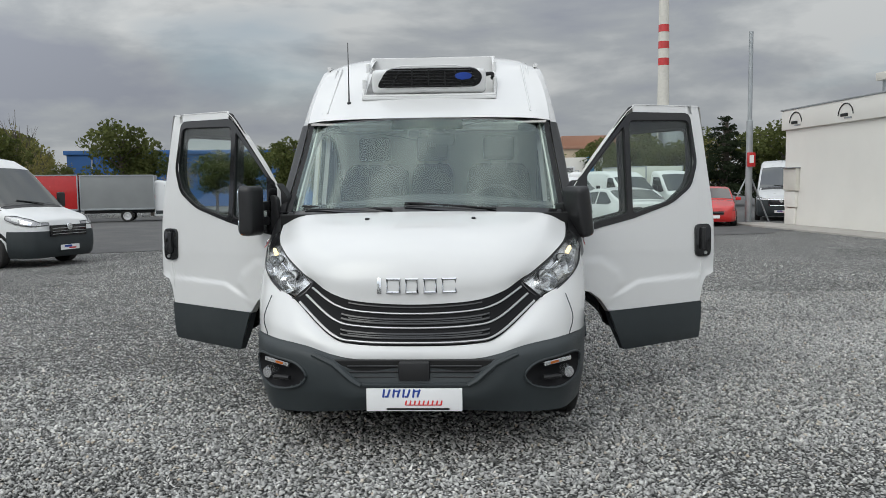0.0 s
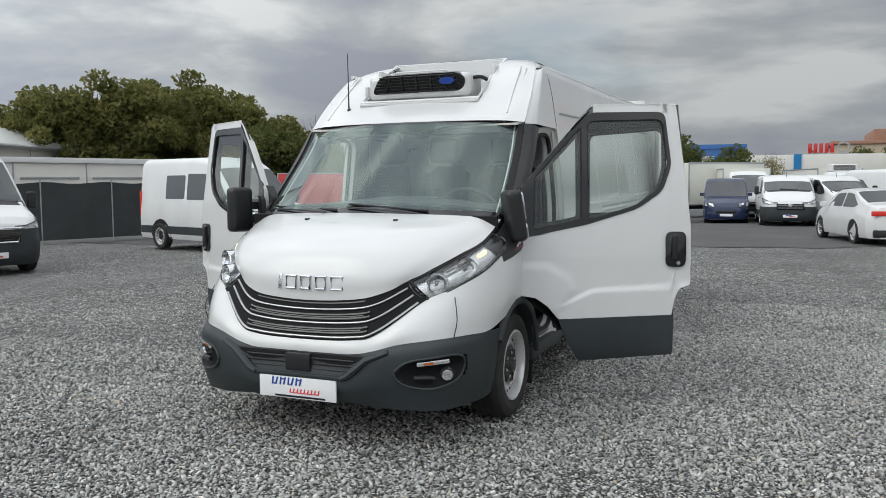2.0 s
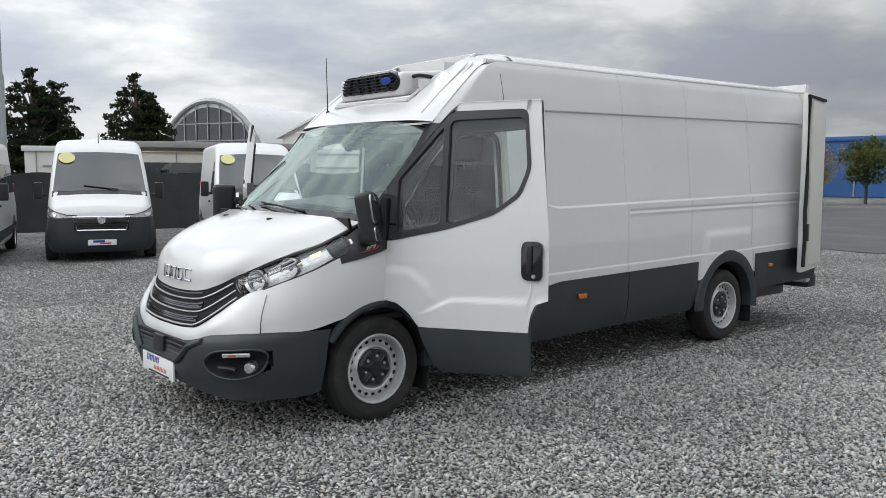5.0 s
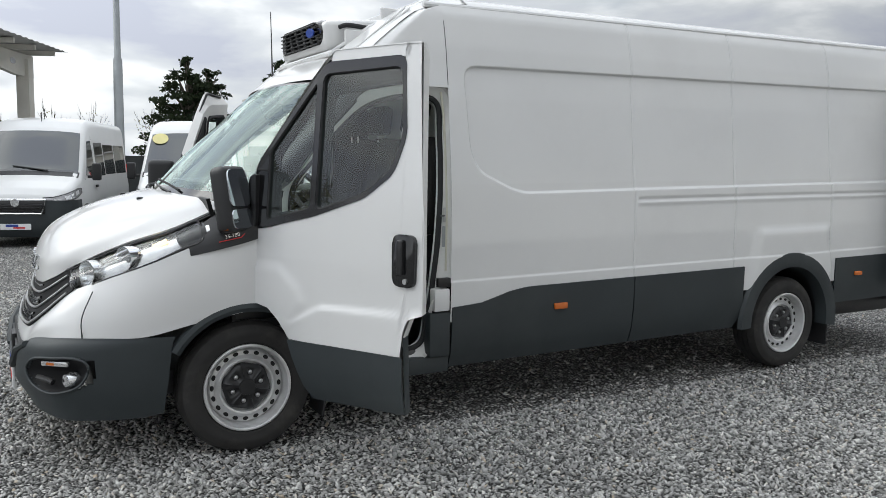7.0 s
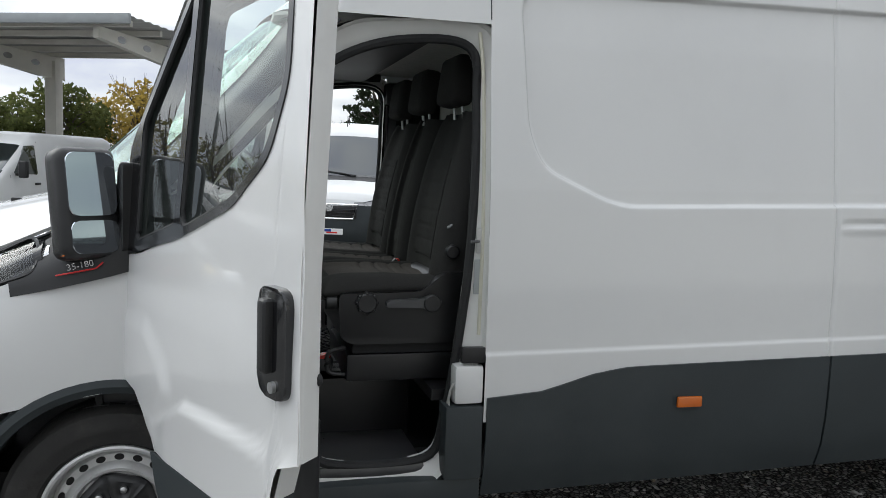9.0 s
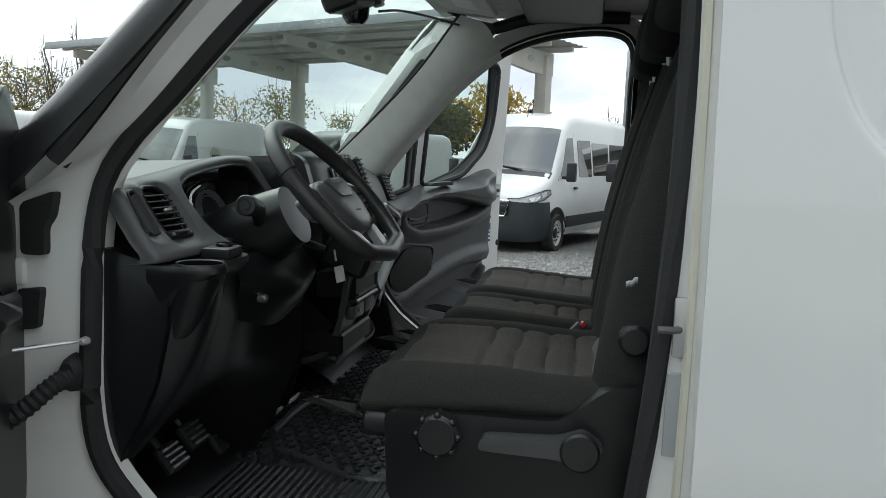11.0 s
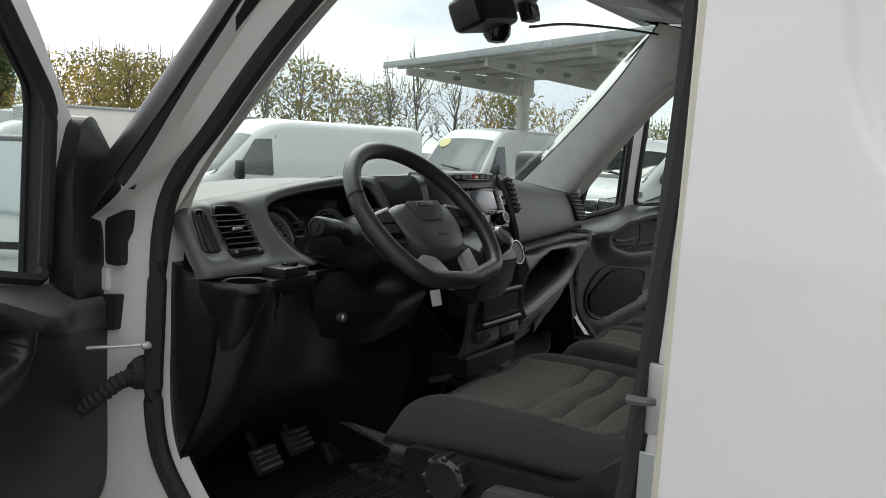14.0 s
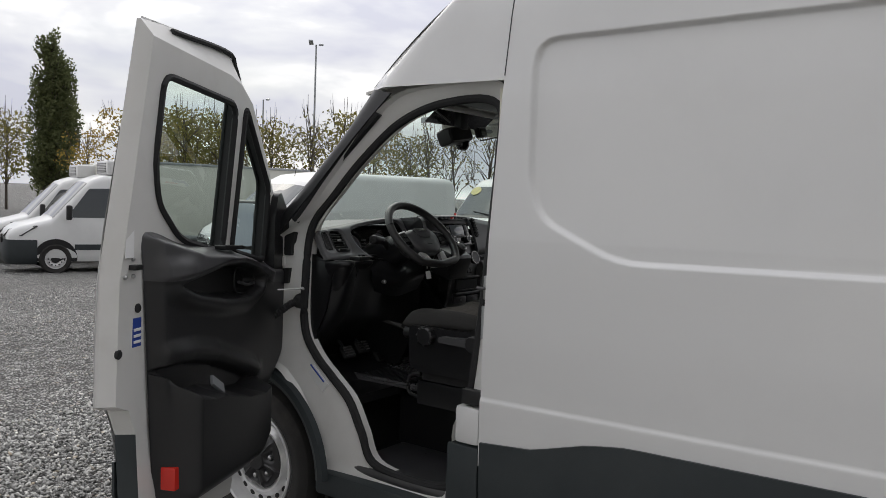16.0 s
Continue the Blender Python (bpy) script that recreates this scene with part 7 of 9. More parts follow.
    part("pillar_gap_shade", prism(rounded([(1.155, 1.212), (1.196, 1.216), (1.190, 1.150), (1.155, 1.145)], 0.006), "x", s * 0.934, s * 0.960, 0.004, 1), RUBBER, van, "black strip standing for the dark gap beside the hinge")
    part("sill_corner", span((s * 0.90, 2.07, 0.40), (s * 1.005, 2.205, 0.66), 0.012), CLAD, van, "dark lower corner trim")
    part("sill_white", span((s * 0.93, 2.10, 0.665), (s * 1.003, 2.203, 0.80), 0.015), WHITE, van)
    part("hinge_plate", box((s * 0.985, 2.165, 0.835), (0.03, 0.085, 0.055), 0.006), BLACK, van, "black lock plate")
    part("step_tread", span((s * 0.55, 1.52, 0.40), (s * 0.93, 2.02, 0.445), 0.012), MATRIB, van, "dark step tread")
    part("step_riser", span((s * 0.53, 1.50, 0.40), (s * 0.56, 2.04, 0.72), 0.01), DASHLOW, van)
    part("sill_label", moved(box((0, 0, 0), (0.004, 0.11, 0.05), 0.001, 1), pose(s * 0.948, 1.372, 0.768, -38, 0, 0)), PLATEW, van, "white label with a blue edge")
    part("label_edge", moved(box((0, 0, 0), (0.004, 0.10, 0.007), 0.001, 1), pose(s * 0.951, 1.367, 0.790, -38, 0, 0)), LOGOBLUE, van)
part("tyre_note", box((1.002, 1.015, 0.79), (0.004, 0.10, 0.032), 0.001, 1), PLATEW, van, "small white tyre pressure note")
part("dealer_tag", box((1.004, 1.03, 1.055), (0.004, 0.062, 0.085), 0.001, 1), GALV, van, "small grey paper tag")
note = bpy.data.curves.new("note", "FONT")
note.body, note.size, note.align_x, note.align_y = "450 kPa", 0.026, "CENTER", "CENTER"
nob = new("note_text", note)
nob.parent, nob.matrix_basis = van, pose(1.0048, 1.015, 0.79, 90, 0, 90)
note.materials.append(INK_SHADE)


# doors
def door_x(z, off=0.0):
    return flank(z) + off


def build_door(s, theta):
    hinge = Vector((s * 0.972, 1.074, 0))
    root = empty("cab_door")
    root.parent = van
    tagged(root, "white cab door standing open")
    root.matrix_basis = Matrix.Translation(hinge) @ Matrix.Rotation(radians(-s * theta), 4, "Z") @ Matrix.Translation(-hinge)
    Y0 = 1.074

    def lean(u, z):
        return u - 0.09 * max(0.0, z - 1.25) / 0.8 * float(smooth01((u - 0.95) / 0.1))

    def relief(u, z):
        d = 0.010 * float(smooth01((0.05 - polydist((u, z), [(-0.1, 0.70), (-0.1, 0.98), (0.20, 0.985), (0.33, 0.90), (0.36, 0.84), (0.25, 0.70)])) / 0.07)) if u < 0.6 else 0
        c = float(np.interp(u, (0.28, 0.5, 1.13), (0.74, 0.845, 0.875)))
        return d + 0.014 * float(smooth01((c - z) / 0.02)) * float(smooth01((u - 0.2) / 0.2))

    us = np.linspace(0, 1.13, 66)
    lo = lambda u: float(np.interp(u, (0, 0.12, 0.20, 0.27, 1.015, 1.02, 1.03, 1.06, 1.13), (0.805, 0.785, 0.73, 0.645, 0.672, 0.74, 0.80, 0.845, 0.87)))
    hi = lambda u: float(np.interp(u, (0, 0.15, 0.45, 0.78, 0.90, 0.96, 1.0, 1.03, 1.13), (1.175, 1.195, 1.275, 1.375, 1.46, 1.56, 1.72, 2.045, 2.045)))
    P = []
    for u in us:
        row = []
        for v in np.linspace(0, 1, 46):
            z = lo(u) + (hi(u) - lo(u)) * v
            row.append((s * (door_x(z) + relief(u, z)), Y0 + lean(u, z), z))
        P.append(row)
    part("door_skin", grid_bm(np.array(P)), WHITE, root, "white door skin", 50)
    lo2 = lambda u: float(np.interp(u, (0.27, 0.32, 0.37, 0.41, 1.02), (0.64, 0.52, 0.42, 0.36, 0.405)))
    P = [[(s * (door_x(z) + 0.016 - 0.02 * float(smooth01((0.45 - z) / 0.1))), Y0 + u, z) for z in np.linspace(lo2(u), 0.643 + 0.027 * (u - 0.27) / 0.75, 9)] for u in np.linspace(0.27, 1.02, 24)]
    part("lower_cladding", grid_bm(np.array(P), 0.008), CLAD, root, "dark grey-green lower door cladding")
    P = [[(s * door_x(z), Y0 + u, z) for z in np.linspace(1.985, 2.045, 5)] for u in np.linspace(0.50, 0.985, 12)]
    part("door_top", grid_bm(np.array(P)), WHITE, root)
    # window frame with two panes
    FR = rounded([(0.005, 1.172), (0.45, 1.262), (0.78, 1.362), (0.945, 1.475), (1.005, 1.64), (0.965, 1.992), (0.47, 1.99), (0.02, 1.505)], 0.05, 6)
    MAIN = rounded([(0.458, 1.288), (0.775, 1.382), (0.925, 1.488), (0.983, 1.64), (0.952, 1.945), (0.458, 1.935)], 0.05, 6)
    QUART = rounded([(0.105, 1.225), (0.422, 1.300), (0.422, 1.900), (0.112, 1.570)], 0.03, 5)
    def ringed(loops, off, thick):
        bm = bmesh.new()
        for loop in loops:
            vs = [bm.verts.new((s * door_x(z, off), Y0 + u, z)) for u, z in loop]
            for k in range(len(vs)):
                bm.edges.new((vs[k], vs[(k + 1) % len(vs)]))
        bmesh.ops.triangle_fill(bm, use_beauty=True, edges=bm.edges[:])
        if thick:
            bmesh.ops.recalc_face_normals(bm, faces=bm.faces)
            bmesh.ops.solidify(bm, geom=list(bm.faces), thickness=thick)
        return bm
    part("window_frame", ringed([FR, MAIN, QUART], 0.004, 0.012), GLOSSBLK, root, "black window surround")
    for loop in (MAIN, QUART):
        pane = part("window", ringed([loop], -0.012, 0), GLASS, root, "clear door window")
        pane.visible_shadow = False
        part("window_seal", tube([(s * door_x(z, -0.004), Y0 + u, z) for u, z in loop], 0.007, 6, 0, True), RUBBER, root)
    # inner steel and edges
    LOW = [(0.0, 0.81), (0.12, 0.785), (0.20, 0.73), (0.27, 0.64), (0.33, 0.50), (0.41, 0.365), (1.02, 0.405), (1.022, 0.76), (1.06, 0.845), (1.128, 0.872), (1.122, 1.25)]
    OUT = LOW + [(1.055, 2.035), (0.92, 2.040), (0.52, 2.040), (0.46, 1.995), (0.35, 1.88), (0.17, 1.675), (0.02, 1.50), (0.0, 1.17)]
    INS = [(u * 0.968 + 0.012, z) for u, z in LOW] + [(1.045, 1.985), (0.92, 1.975), (0.54, 1.945), (0.45, 1.922), (0.345, 1.865), (0.165, 1.66), (0.015, 1.46), (0.008, 1.17)]
    MAIN_IN = rounded([(0.470, 1.300), (0.77, 1.362), (0.925, 1.485), (0.968, 1.62), (0.965, 1.885), (0.478, 1.848)], 0.055, 6)
    QUART_IN = rounded([(0.118, 1.248), (0.402, 1.305), (0.402, 1.850), (0.122, 1.550)], 0.03, 5)
    part("inner_steel", ringed([INS, MAIN_IN, QUART_IN], -0.055, 0.0), JAMB, root, "white inner door steel")
    E1, E2, E3 = ([(s * door_x(z, o), Y0 + u, z) for u, z in lp + lp[:1]] for o, lp in ((0.004, OUT), (-0.008, OUT), (-0.055, INS)))
    EG = np.array([E1, E2, E3])
    low_edge = np.array([[EG[i, j, 2] < 0.70 and EG[i, j + 1, 2] < 0.78 for j in range(EG.shape[1] - 1)] for i in range(2)])
    part("door_edge", grid_bm(EG, 0.0, ~low_edge), JAMB, root, "white door edge", 25)
    part("lower_edge", grid_bm(EG, 0.0, low_edge), CLAD, root, "dark lower door edge", 25)
    part("top_strip", tube([(s * door_x(z, -0.022), Y0 + u, z + 0.006) for u, z in ((0.90, 2.022), (0.54, 2.022), (0.46, 1.98), (0.36, 1.872))], 0.009, 6, 24), RUBBER, root, "black rubber strip on the door's top edge")
    for loop, lin in ((MAIN, MAIN_IN), (QUART, QUART_IN)):
        part("window_seal", tube([(s * door_x(z, -0.056), Y0 + u, z) for u, z in lin], 0.012, 6, 0, True), RUBBER, root)
        A = [[(s * door_x(z, o), Y0 + u, z) for u, z in list(lp) + [lp[0]]] for o, lp in ((-0.056, lin), (-0.01, loop))]
        part("window_reveal", grid_bm(np.array(A)), RUBBER, root)
    # inner trim
    def trim(poly, x0, x1, mat, name, label="", bev=0.012):
        b = prism([(Y0 + u, z) for u, z in poly], "x", s * x0, s * x1, bev, 2)
        return part(name, b, mat, root, label)
    def bowed(pts, x, r, mat, name, label="", flat=1.0, closed=True, n=60):
        return part(name, tube([(s * x, Y0 + u, z) for u, z in pts], r, 8, n, closed, flat), mat, root, label)
    EDGE = rounded([(-0.03, 1.235), (-0.045, 1.10), (-0.04, 0.94), (-0.005, 0.83), (0.09, 0.745), (0.20, 0.66), (0.32, 0.54), (0.44, 0.45), (0.90, 0.47), (0.925, 0.60), (0.945, 0.80), (0.968, 1.07), (0.985, 1.25), (1.004, 1.385), (0.985, 1.402), (0.93, 1.397), (0.86, 1.374), (0.78, 1.350), (0.60, 1.337), (0.42, 1.315), (0.28, 1.268), (0.17, 1.245)], 0.03)
    PULL = rounded([(0.28, 1.20), (0.36, 1.243), (0.48, 1.268), (0.62, 1.266), (0.78, 1.245), (0.90, 1.224), (0.78, 1.180), (0.58, 1.142), (0.38, 1.13), (0.29, 1.16)], 0.03)
    ledge = lambda u: np.interp(u, (-0.02, 0.14, 0.27, 0.35, 0.48, 0.62, 0.78, 0.93, 1.03), (1.15, 1.165, 1.205, 1.243, 1.275, 1.275, 1.252, 1.238, 1.248))
    lip_z = lambda u: np.interp(u, (0.27, 0.37, 0.5, 0.68, 0.76, 0.85, 0.90, 0.95), (0.80, 0.775, 0.79, 0.84, 0.845, 0.87, 0.915, 0.94))
    mouth_z = lambda u: np.interp(u, (0.27, 0.29, 0.36, 0.50, 0.60, 0.77, 0.93, 0.95), (0.80, 0.81, 0.84, 0.89, 0.925, 0.96, 0.97, 0.955))

    def inboard(u, z, edge):
        e = smooth01(edge / 0.04)
        x = 0.935 - 0.05 * e
        e = e * (0.3 + 0.7 * smooth01((0.985 - u) / 0.14)) * smooth01((u - 0.10) / 0.16)
        x = x - 0.060 * smooth01((z - ledge(u) + 0.012) / 0.03) * e * (1 - 0.55 * smooth01((u - 0.80) / 0.1) * smooth01((z - 1.28) / 0.05))
        d = outline_field(PULL, u, z)[0]
        x = x - 0.038 * smooth01(1 - np.abs(d - 0.012) / 0.060) * smooth01((ledge(u) - z) / 0.02 + 0.6) * e
        x = x + 0.072 * smooth01(-d / 0.016)
        low = smooth01((lip_z(u) - z) / 0.014) * smooth01((z - 0.43) / 0.12) * smooth01((u - 0.25) / 0.07) * smooth01((0.915 - u) / 0.07)
        x = x - 0.090 * low
        x = x + 0.040 * smooth01((z - lip_z(u)) / 0.01) * smooth01((mouth_z(u) - z) / 0.02)
        x = x - 0.022 * smooth01(1 - np.abs(z - mouth_z(u) - 0.035) / 0.05) * e * smooth01((u - 0.2) / 0.1)
        return np.minimum(x, 0.936)
    U, Z, X, kp = pressed(EDGE, 180, 180, inboard, (lip_z, ledge))
    zc = (Z[:-1, :-1] + Z[1:, :-1] + Z[:-1, 1:] + Z[1:, 1:]) / 4
    above = (zc > (ledge(U[:-1, :-1]) + ledge(U[1:, 1:])) / 2) & kp
    TP = np.stack([s * X, Y0 + U, Z], axis=2)
    # one moulding, two colours: shaded on the driver's side, lit on the other
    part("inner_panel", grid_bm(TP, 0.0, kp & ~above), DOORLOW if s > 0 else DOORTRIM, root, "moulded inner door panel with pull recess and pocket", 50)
    part("sill_trim", grid_bm(TP, 0.0, above), DOORTRIM, root, "grey upper door trim", 50)
    trim(rounded([(0.44, 1.318), (0.46, 1.332), (0.60, 1.338), (0.60, 1.322)], 0.006), 0.90, 0.858, INK_SHADE, "sill_tray", "dark tray in the window sill", 0.003)
    bowed([(0.305, 1.155), (0.315, 1.215), (0.40, 1.240), (0.46, 1.236), (0.455, 1.160), (0.38, 1.145)], 0.890, 0.0035, DOORLOW, "cup_rim", "", 1.0, True, 40)
    bowed([(0.325, 1.180), (0.37, 1.176), (0.41, 1.184), (0.445, 1.192)], 0.880, 0.009, DOORTRIM, "inner_handle", "grey inner door handle", 0.7, False, 12)
    if s < 0:
        trim(rounded([(0.313, 1.062), (0.49, 1.040), (0.474, 0.935), (0.304, 0.87), (0.22, 0.90), (0.205, 0.96)], 0.035), 0.895, 0.872, INK_SHADE, "speaker_cover", "black perforated speaker cover", 0.004)
        bowed([(0.30, 1.072), (0.40, 1.066), (0.495, 1.048), (0.488, 0.98), (0.478, 0.926), (0.39, 0.892), (0.300, 0.858), (0.215, 0.893), (0.197, 0.965), (0.24, 1.04)], 0.882, 0.006, DOORLOW, "speaker_rim")
    trim([(0.862, 0.555), (0.862, 0.63), (0.912, 0.63), (0.912, 0.555)], 0.91, 0.858, RED, "reflector", "red reflector", 0.004)
    trim(rounded([(0.0, 1.16), (0.104, 1.22), (0.104, 1.42), (0.075, 1.52), (0.045, 1.535), (-0.04, 1.44), (-0.065, 1.21)], 0.02), 0.95, 0.895, BLACK, "sail_trim", "black mirror-corner trim", 0.012)
    if s > 0:
        part("paper_scrap", moved(box((0, 0, 0), (0.014, 0.085, 0.040), 0.005), pose(0.858, Y0 + 0.64, 0.848, 38, 24, 10)), GALV, root, "crumpled paper in the pocket")
    part("door_latch", box((s * 0.93, Y0 + 1.035, 1.290), (0.03, 0.045, 0.016), 0.004), BLACK, root)
    part("door_sticker", box((s * (door_x(1.07) - 0.059), Y0 + 1.005, 1.085), (0.004, 0.046, 0.092), 0.001, 1), LOGOBLUE, root, "blue label of plain bars")
    for k in range(3):
        part("sticker_bar", box((s * (door_x(1.07) - 0.062), Y0 + 1.005, 1.055 + 0.019 * k), (0.003, 0.036, 0.009), 0.001, 1), PLATEW, root)
    part("door_sticker", box((s * (door_x(1.40) - 0.059), Y0 + 1.065, 1.40), (0.004, 0.042, 0.16), 0.001, 1), PLATEW, root, "pale label of plain bars")
    for u, z in ((1.005, 1.16), (1.095, 1.03), (1.04, 1.315), (1.075, 1.262), (1.035, 1.262)):
        part("grommet", cyl((s * (door_x(z) - 0.058), Y0 + u, z), 0.015 if z < 1.2 else 0.007, 0.012, "x", 14, 0.003), RUBBER if z < 1.2 else SATIN, root)
    # outer handle
    hd = part("door_handle", moved(prism(rounded([(0.965, 0.985), (0.965, 1.215), (1.095, 1.215), (1.095, 0.985)], 0.04), "x", 0, 0.022, 0.006, 2), Matrix.Translation((s * 0.995 if s > 0 else -1.017, Y0, 0))), GLOSSBLK, root, "black recessed handle plate")
    part("pull_bar", moved(box((0, 0, 0), (0.032, 0.035, 0.155), 0.012, 3), pose(s * 1.022, Y0 + 1.02, 1.115, 0, 0, 0)), BLACK, root, "black pull bar")
    part("lock_barrel", cyl((s * 1.02, Y0 + 1.045, 1.012), 0.012, 0.012, "x", 14), SATIN, root)
    # mirror on two arms
    mo = empty("mirror")
    mo.parent = root
    tagged(mo, "large black door mirror")
    world_m = pose(0.986, 0.930, 1.325, 9, 0, -54) if s > 0 else pose(-1.135, 0.975, 1.352, 0, 0, 72)
    mo.matrix_basis = root.matrix_basis.inverted() @ world_m
    part("housing", box((0, 0.014, 0), (0.184, 0.104, 0.330), 0.042, 4), BLACK, mo, "black mirror housing")
    part("upper_glass", prism(rounded([(-0.073, -0.040), (0.073, -0.040), (0.073, 0.146), (-0.073, 0.146)], 0.030), "y", 0.060, 0.072, 0.002, 1), MIRROR, mo, "mirror glass")
    part("lower_glass", prism(rounded([(-0.070, -0.150), (0.070, -0.150), (0.072, -0.054), (-0.072, -0.054)], 0.026), "y", 0.060, 0.072, 0.002, 1), MIRROR, mo, "small convex mirror glass")
    part("indicator", box((s * 0.070, 0.022, -0.120), (0.034, 0.05, 0.070), 0.012), AMBER, mo, "amber indicator")
    part("clear_strip", box((s * 0.072, 0.022, -0.015), (0.025, 0.035, 0.12), 0.01), DARKLAMP, mo)
    for z in (0.03, -0.07):
        part("mirror_arm", span((-s * 0.07, -0.04, z - 0.03), (-s * 0.17, 0.035, z + 0.03), 0.012), BLACK, mo)
    part("mirror_foot", prism(rounded([(Y0 - 0.04, 1.17), (Y0 + 0.045, 1.19), (Y0 + 0.05, 1.46), (Y0 + 0.0, 1.44)], 0.02), "x", s * 0.985, s * 1.018, 0.01), BLACK, root, "black mirror foot")
    return root


build_door(1, 67)
build_door(-1, 62.5)


# wheels with pressed steel rims
def big_wheel():
    r, w, rr = 0.348, 0.225, 0.222
    h = w / 2
    t = lathe([(rr, -h * 0.8), (rr + 0.02, -h), (r - 0.05, -h * 1.04), (r - 0.018, -h * 0.9), (r, -h * 0.6), (r, -h * 0.42), (r - 0.008, -h * 0.4), (r - 0.008, -h * 0.36), (r, -h * 0.34), (r, -0.006), (r - 0.008, -0.004), (r - 0.008, 0.004), (r, 0.006), (r, h * 0.34), (r - 0.008, h * 0.36), (r - 0.008, h * 0.4), (r, h * 0.42), (r, h * 0.6), (r - 0.018, h * 0.9), (r - 0.05, h * 1.04), (r - 0.07, h * 1.045), (r - 0.075, h * 1.03), (rr + 0.02, h), (rr, h * 0.8), (rr, -h * 0.8)], 56)
    rim = lathe([(0.230, h * 0.90), (0.229, h * 0.98), (0.222, h * 1.0), (0.214, h * 0.97), (0.208, h * 0.80), (0.206, h * 0.62), (0.204, h * 0.40), (0.199, h * 0.34), (0.196, h * 0.42), (0.188, h * 0.50), (0.166, h * 0.52), (0.156, h * 0.60), (0.146, h * 0.68), (0.136, h * 0.66), (0.126, h * 0.50), (0.0, h * 0.48), (0, 0), (rr, -h * 0.5), (0.230, h * 0.90)], 64)
    nring, nang = (0.0, 0.2, 0.34, 0.36, 0.42, 0.50, 0.56, 0.62, 0.68, 0.76, 0.86, 0.95, 1.0, 1.0), 96
    P = []
    for f in nring:
        row = []
        for k in range(nang + 1):
            a = 2 * math.pi * k / nang
            rad = f * (0.124 + 0.004 * math.cos(6 * a + math.pi))
            x = h * float(np.interp(f, (0, 0.34, 0.36, 0.45, 0.86, 0.97, 1.0), (0.86, 0.86, 0.80, 0.78, 0.74, 0.66, 0.60)))
            well = math.exp(-((f - 0.62) / 0.19) ** 4) * math.exp(-((math.sin(3 * a)) / 0.62) ** 4)
            ridge = 0.006 * max(0.0, 1 - abs(math.cos(3 * a)) / 0.22) * float(smooth01((f - 0.36) / 0.1))
            row.append((x - 0.013 * well + ridge - (0.02 if (f, len(P)) == (1.0, 13) else 0), rad * math.cos(a), rad * math.sin(a)))
        P.append(row)
    cap = grid_bm(np.array(P))
    hole = moved(cyl((0, 0, 0), 0.0120, 0.008, "x", 16), Matrix.Diagonal((1, 0.86, 1.25, 1)))
    nut = lathe([(0.0, 0.014), (0.006, 0.0135), (0.0105, 0.010), (0.0125, 0.0), (0.0125, -0.012), (0, -0.012)], 14)
    return [finish(b, m) for b, m in ((t, TYRE), (rim, STEEL), (cap, BLACK), (hole, INK_SHADE), (nut, SATIN))]


WHEEL_ME = big_wheel()
for y in (AXF, AXR):
    for s in (1, -1):
        w = part("wheel", WHEEL_ME[0], None, van, "black tyre on a worn silver steel rim")
        w.matrix_basis = pose(s * 0.868, y, RW, 0, 0, 0 if s > 0 else 180) @ Matrix.Rotation(radians(17), 4, "X")
        part("rim", WHEEL_ME[1], None, w, "scuffed silver steel rim")
        part("hub_cap", WHEEL_ME[2], None, w, "black plastic hub cap")
        # dark discs laid on the uncut rim: shade of its holes as colour
        for k in range(20):
            a = 2 * math.pi * k / 20
            part("rim_hole_disc", WHEEL_ME[3], None, w).matrix_basis = pose(0.0545, 0.177 * math.cos(a), 0.177 * math.sin(a), math.degrees(a))
        for k in range(6):
            a = 2 * math.pi * k / 6
            part("wheel_nut", WHEEL_ME[4], None, w).matrix_basis = pose(0.074, 0.077 * math.cos(a), 0.077 * math.sin(a))

# ---- cab interior ----
# floor, front wall, rear wall, lining
part("cab_floor", bm_join(span((-0.56, 0.95, 0.655), (0.56, 2.5, 0.695)), span((0.56, 0.95, 0.655), (0.93, 1.49, 0.695)), span((-0.93, 0.95, 0.655), (-0.56, 1.49, 0.695)), span((0.56, 2.045, 0.655), (0.90, 2.5, 0.695)), span((-0.90, 2.045, 0.655), (-0.56, 2.5, 0.695))), DASHLOW, van, "dark cab floor")
mat1 = part("floor_mat", prism(rounded([(0.60, 1.18), (0.60, 1.95), (-0.10, 1.95), (-0.10, 1.52), (-0.20, 1.33), (-0.20, 1.20), (0.2, 1.16)], 0.05), "z", 0.696, 0.708, 0.004, 1), MAT, van, "black rubber floor mat with raised ribs")
mat2 = part("floor_mat", prism(rounded([(-0.22, 1.20), (-0.22, 1.33), (-0.13, 1.52), (-0.13, 1.80), (-0.84, 1.48), (-0.86, 1.10)], 0.05), "z", 0.696, 0.706, 0.004, 1), MAT, van, "black rubber floor mat with raised ribs")


def chevron(x, y, z):
    return bm_join(*[moved(box((0, 0, 0), (0.009, 0.027, 0.007)), pose(x + dx, y, z, 0, 0, a)) for dx, a in ((-0.008, 52), (0.010, -52))])


